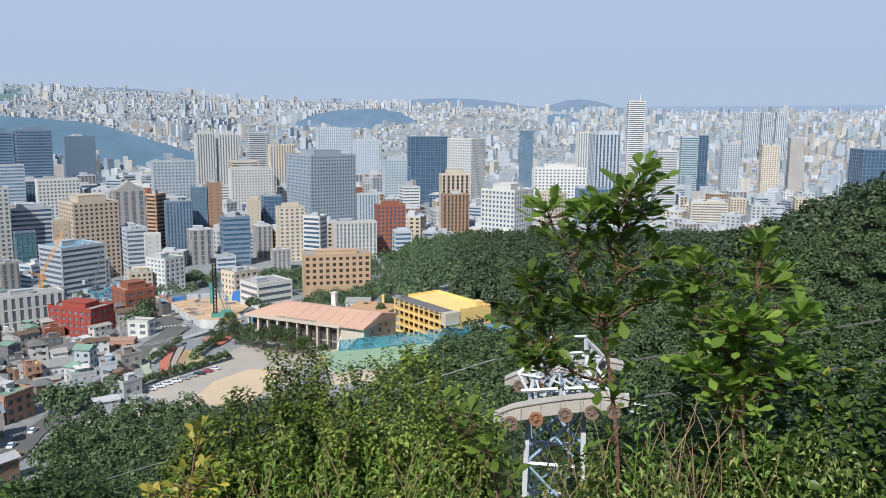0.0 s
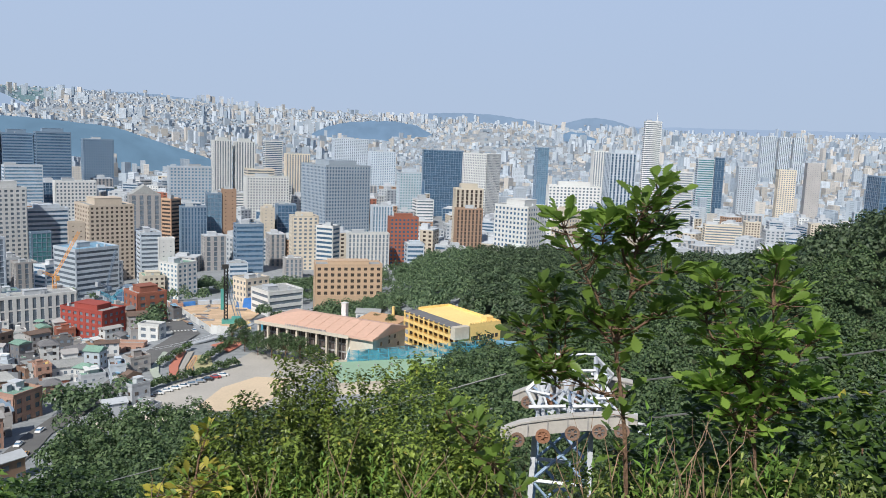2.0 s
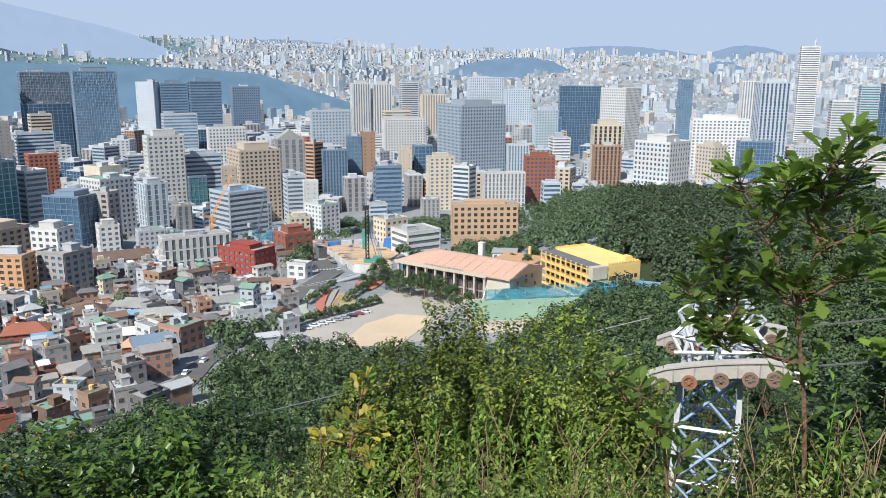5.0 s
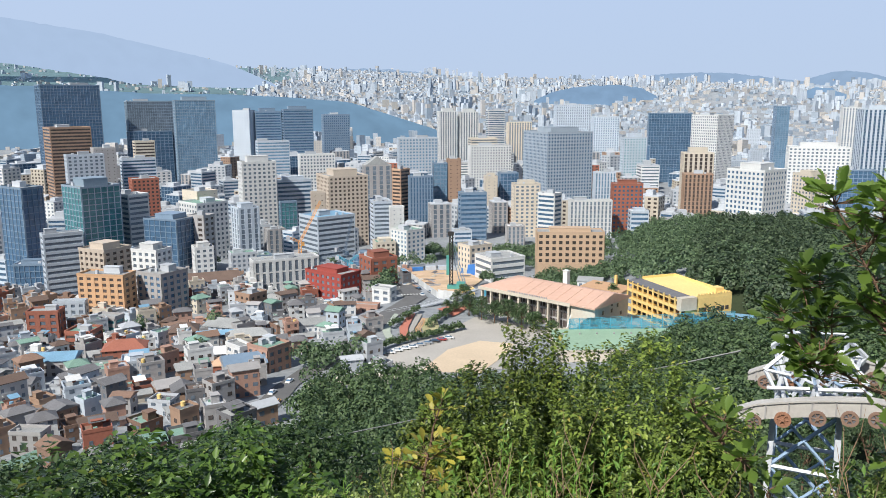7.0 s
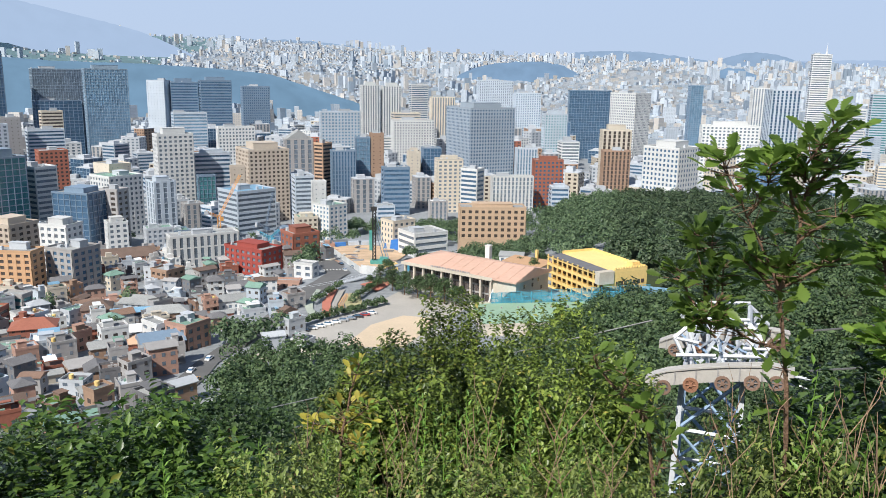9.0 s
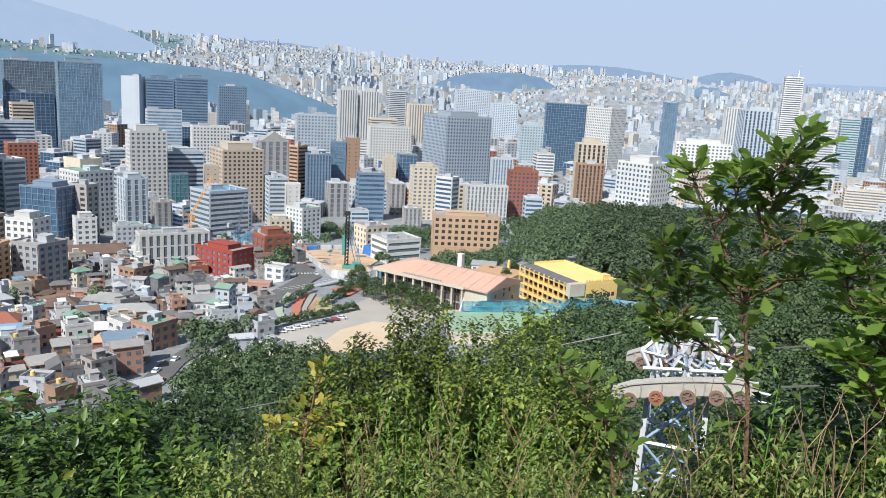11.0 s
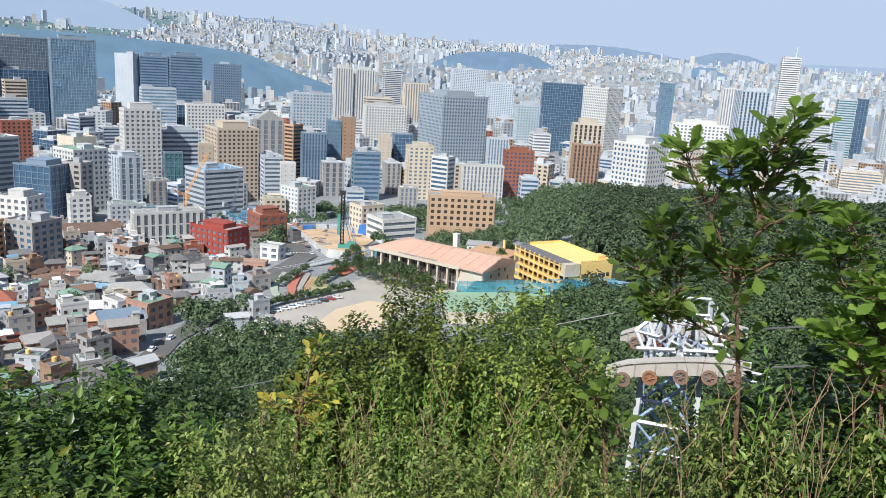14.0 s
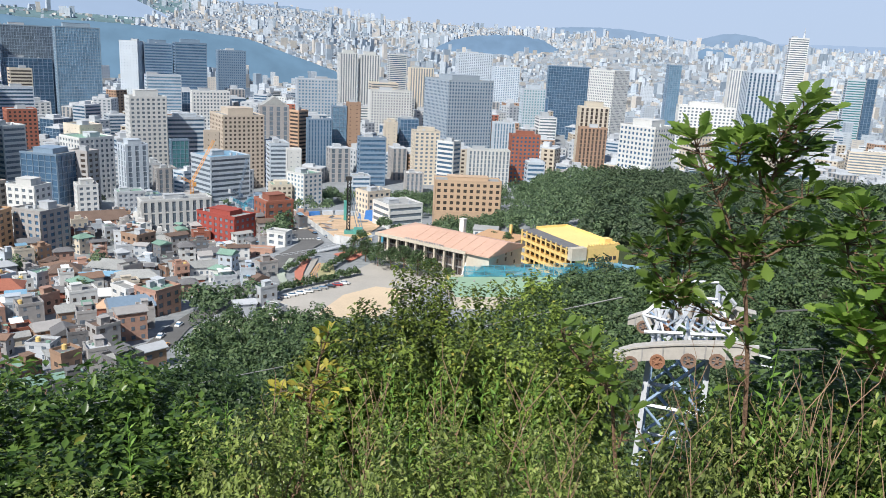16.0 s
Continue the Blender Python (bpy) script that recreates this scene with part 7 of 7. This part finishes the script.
for _k, (_az, _r, _d) in enumerate(((-1.2, 5.6, 23.0), (-0.4, 5.4, 24.2), (1.9, 5.6, 22.6), (3.4, 5.5, 23.8), (5.6, 5.6, 22.4), (6.5, 5.3, 24.0), (9.6, 5.4, 23.0), (10.6, 5.2, 24.2), (-5.2, 5.2, 25.0), (-6.4, 5.0, 25.6), (-1.6, 5.2, 22.5), (0.4, 5.3, 23.4), (1.2, 5.0, 24.0), (2.6, 5.2, 23.2), (-3.2, 5.0, 24.4), (7.2, 5.2, 22.8), (8.8, 5.0, 24.0), (-8.5, 4.8, 25), (-21, 4.6, 25.5), (26.4, 4.2, 18.2), (27.6, 4.2, 20.5),
                                     (34.5, 4.0, 20.2), (35.6, 4.1, 19.0), (24.4, 4.4, 21.4), (22.8, 4.6, 22.6), (38, 4.2, 21), (-14, 4.6, 25.6), (12, 4.8, 24), (30.5, 4.0, 22.5), (4.6, 5.0, 24.2))):
    weed(_az, _r, 130 - _r * math.tan(radians(_d)), 500 + _k)


# ---------------------------------------------------------------- young oaks
def oak_leaf(name, material, length):
    """A lobed oak leaf, bent along its midrib."""
    half = ((0.0, 0.02), (0.16, 0.07), (0.24, 0.12), (0.28, 0.085), (0.38, 0.19), (0.43, 0.14), (0.53, 0.255), (0.58, 0.19), (0.68, 0.285), (0.73, 0.20), (0.82, 0.235), (0.86, 0.14), (0.93, 0.12), (1.0, 0.0))
    v, f = [], []
    for t, w in half:
        drop = -0.10 * t * t
        v += [(t, 0, drop), (t, w, drop + 0.28 * w), (t, -w, drop + 0.28 * w)]
    for k in range(len(half) - 1):
        a, b = 3 * k, 3 * k + 3
        f += [(a, b, b + 1, a + 1), (a, a + 2, b + 2, b)]
    return sheet(name, [(x * length, y * length, z * length) for x, y, z in v], f, material, True)


LEAF_OAK = leafy("oak_leaf", (0.090, 0.175, 0.031), (0.300, 0.450, 0.088), rough=0.40, through_light=0.5)
# colour differs from leaf to leaf
OAK_LEAVES = [oak_leaf("leaf", LEAF_OAK, s) for s in (0.08, 0.105, 0.13)]
OAK_YELLOW = [oak_leaf("leaf", LEAF_YELLOW, s) for s in (0.10, 0.13)]


def oak(name, base, twigs, per, seed, label, meshes, trunk_r=0.016):
    """A young oak. twigs: chains of points from the stem outwards; leaves stand in whorls along and at the ends."""
    rnd = random.Random(seed)
    b = Boxes()
    spots = []
    for chain in twigs:
        pts = [Vector(p) - Vector(base) for p in chain]
        n = len(pts) - 1
        for k in range(n):
            r0 = trunk_r * (1 - 0.75 * k / n) * (1.0 if chain is twigs[0] else 0.55)
            mid = pts[k].lerp(pts[k + 1], 0.5) + Vector((rnd.uniform(-.015, .015), rnd.uniform(-.015, .015), 0))
            b.bar(pts[k], mid, r0, 6, r0 * 0.9)
            b.bar(mid, pts[k + 1], r0 * 0.9, 6, r0 * 0.72)
            if k or chain is not twigs[0]:
                for s in (0.3, 0.65):
                    spots.append((pts[k].lerp(pts[k + 1], s), (pts[k + 1] - pts[k]).normalized(), 0.6))
        spots.append((pts[-1], (pts[-1] - pts[-2]).normalized(), 1.3))
    ob = new(name, None)
    ob.location = base
    tagged(ob, label, "oak sapling")
    all_twigs = b
    made, rest, faces = 0, [], []
    for p, d, k in spots:
        for j in range(max(2, round(per * k))):
            side = Vector((rnd.uniform(-1, 1), rnd.uniform(-1, 1), rnd.uniform(-0.1, 0.6))).normalized()
            reach = rnd.uniform(0.0, 0.16) if k < 1 else rnd.uniform(0.0, 0.05)
            q = p + side * reach
            if reach > 0.03:
                all_twigs.bar(p, q, 0.0035, 4, 0.002)
            out = (side * 1.0 + d * 0.45 + Vector((0, 0, rnd.uniform(-0.35, 0.35)))).normalized()
            m = Matrix.Translation(q) @ out.to_track_quat("X", "Z").to_matrix().to_4x4() @ pose(0, 0, 0, rnd.uniform(-40, 40), rnd.uniform(-10, 25), 0)
            me = meshes[rnd.randrange(len(meshes))]
            if made < 300:
                lo = new("leaf", me)
                lo.parent = ob
                lo.matrix_basis = m
            else:
                n = len(rest)
                rest += [m @ v.co for v in me.vertices]
                faces += [tuple(n + i for i in f.vertices) for f in me.polygons]
            made += 1
    if rest:
        lo = new("foliage", sheet("foliage", rest, faces, meshes[0].materials[0], True))
        lo.parent = ob
        tagged(lo, kind="stuff")
    piece("trunk", all_twigs, BARK, ob)
    return ob


oak("oak_sapling", (1.88, 3.94, 127.0),
    [[(1.88, 3.94, 126.9), (1.85, 3.95, 128.1), (1.78, 3.99, 128.73), (1.75, 4.0, 128.94), (1.80, 3.97, 129.16), (1.81, 3.97, 129.43), (1.88, 3.94, 129.61), (1.91, 3.92, 129.80)],
     [(1.75, 4.0, 128.92), (1.67, 4.05, 129.12), (1.57, 4.09, 129.31), (1.49, 4.12, 129.48), (1.44, 4.13, 129.58)],
     [(1.80, 3.97, 129.3), (1.75, 4.03, 129.48), (1.70, 4.06, 129.62)],
     [(1.57, 4.07, 129.31), (1.62, 3.98, 129.46), (1.60, 3.92, 129.58)],
     [(1.75, 4.0, 128.94), (1.88, 3.92, 129.06), (1.98, 3.88, 129.13)],
     [(1.76, 4.0, 128.9), (1.68, 4.06, 128.98), (1.60, 4.12, 129.05)],
     [(1.81, 3.97, 129.43), (1.92, 4.04, 129.52), (1.98, 4.06, 129.58)],
     [(1.80, 3.97, 129.2), (1.90, 3.86, 129.32), (1.96, 3.82, 129.36)],
     [(1.80, 3.97, 129.5), (1.76, 3.88, 129.6), (1.80, 3.84, 129.7)],
     [(1.79, 3.98, 128.62), (1.70, 4.14, 128.60), (1.60, 4.32, 128.64), (1.52, 4.46, 128.75), (1.47, 4.48, 129.0), (1.45, 4.5, 129.12)],
     [(1.55, 4.40, 128.6), (1.44, 4.5, 128.75), (1.38, 4.52, 128.9)],
     [(1.54, 4.45, 128.65), (1.6, 4.4, 128.8), (1.6, 4.42, 128.95)],
     [(1.52, 4.46, 128.75), (1.58, 4.5, 128.95), (1.54, 4.48, 129.12)],
     [(1.57, 4.36, 128.55), (1.5, 4.36, 128.6), (1.44, 4.32, 128.66)]], 14, 61, "young oak with lobed green leaves and slim trunk", OAK_LEAVES)
oak("oak_sapling", (2.74, 3.98, 126.9),
    [[(2.74, 3.98, 126.8), (2.69, 4.01, 127.83), (2.67, 4.02, 128.26), (2.62, 4.06, 128.67), (2.70, 4.0, 129.03), (2.69, 4.01, 129.38)],
     [(2.64, 4.05, 128.6), (2.5, 4.13, 128.8), (2.4, 4.18, 128.95), (2.36, 4.2, 129.1)],
     [(2.65, 4.04, 128.75), (2.48, 4.14, 129.05), (2.41, 4.18, 129.25)],
     [(2.66, 4.03, 128.5), (2.8, 3.93, 128.8), (2.88, 3.87, 129.0)],
     [(2.66, 4.03, 128.3), (2.52, 4.0, 128.45), (2.42, 3.98, 128.6), (2.34, 4.0, 128.66)],
     [(2.66, 4.03, 128.4), (2.84, 4.0, 128.55), (2.95, 3.96, 128.65)],
     [(2.64, 4.05, 128.7), (2.58, 3.94, 128.85), (2.52, 3.88, 128.95)],
     [(2.67, 4.02, 128.9), (2.78, 4.08, 129.05), (2.84, 4.1, 129.18)],
     [(2.66, 4.03, 128.45), (2.6, 4.16, 128.6), (2.55, 4.24, 128.7)]], 25, 62, "bushy young oak with dense lobed leaves", OAK_LEAVES)
oak("oak_sapling", (1.42, 4.5, 127.0),
    [[(1.42, 4.5, 126.9), (1.27, 4.54, 127.93), (1.02, 4.60, 128.19), (0.93, 4.62, 128.33)],
     [(1.1, 4.58, 128.1), (1.12, 4.5, 128.2), (1.08, 4.46, 128.28)],
     [(1.27, 4.54, 127.93), (1.22, 4.46, 128.02), (1.18, 4.4, 128.08)],
     [(1.34, 4.52, 127.6), (1.36, 4.44, 127.8), (1.34, 4.4, 127.9)]], 7, 64, "small leaning oak shoot with pale new leaves", OAK_LEAVES)
oak("yellowing_sapling", (-0.95, 6.4, 125.6),
    [[(-0.95, 6.4, 125.5), (-0.85, 6.45, 126.95), (-0.78, 6.46, 127.3), (-0.70, 6.47, 127.55)],
     [(-0.85, 6.45, 126.9), (-1.0, 6.4, 127.0), (-1.08, 6.36, 127.02)],
     [(-0.84, 6.45, 127.0), (-0.72, 6.4, 127.1), (-0.62, 6.38, 127.2)],
     [(-0.85, 6.45, 126.8), (-0.75, 6.36, 126.86), (-0.66, 6.3, 126.9)]], 11, 65, "small sapling with yellow-green leaves", [OAK_LEAVES[0], OAK_YELLOW[0], OAK_YELLOW[1], OAK_LEAVES[1]])
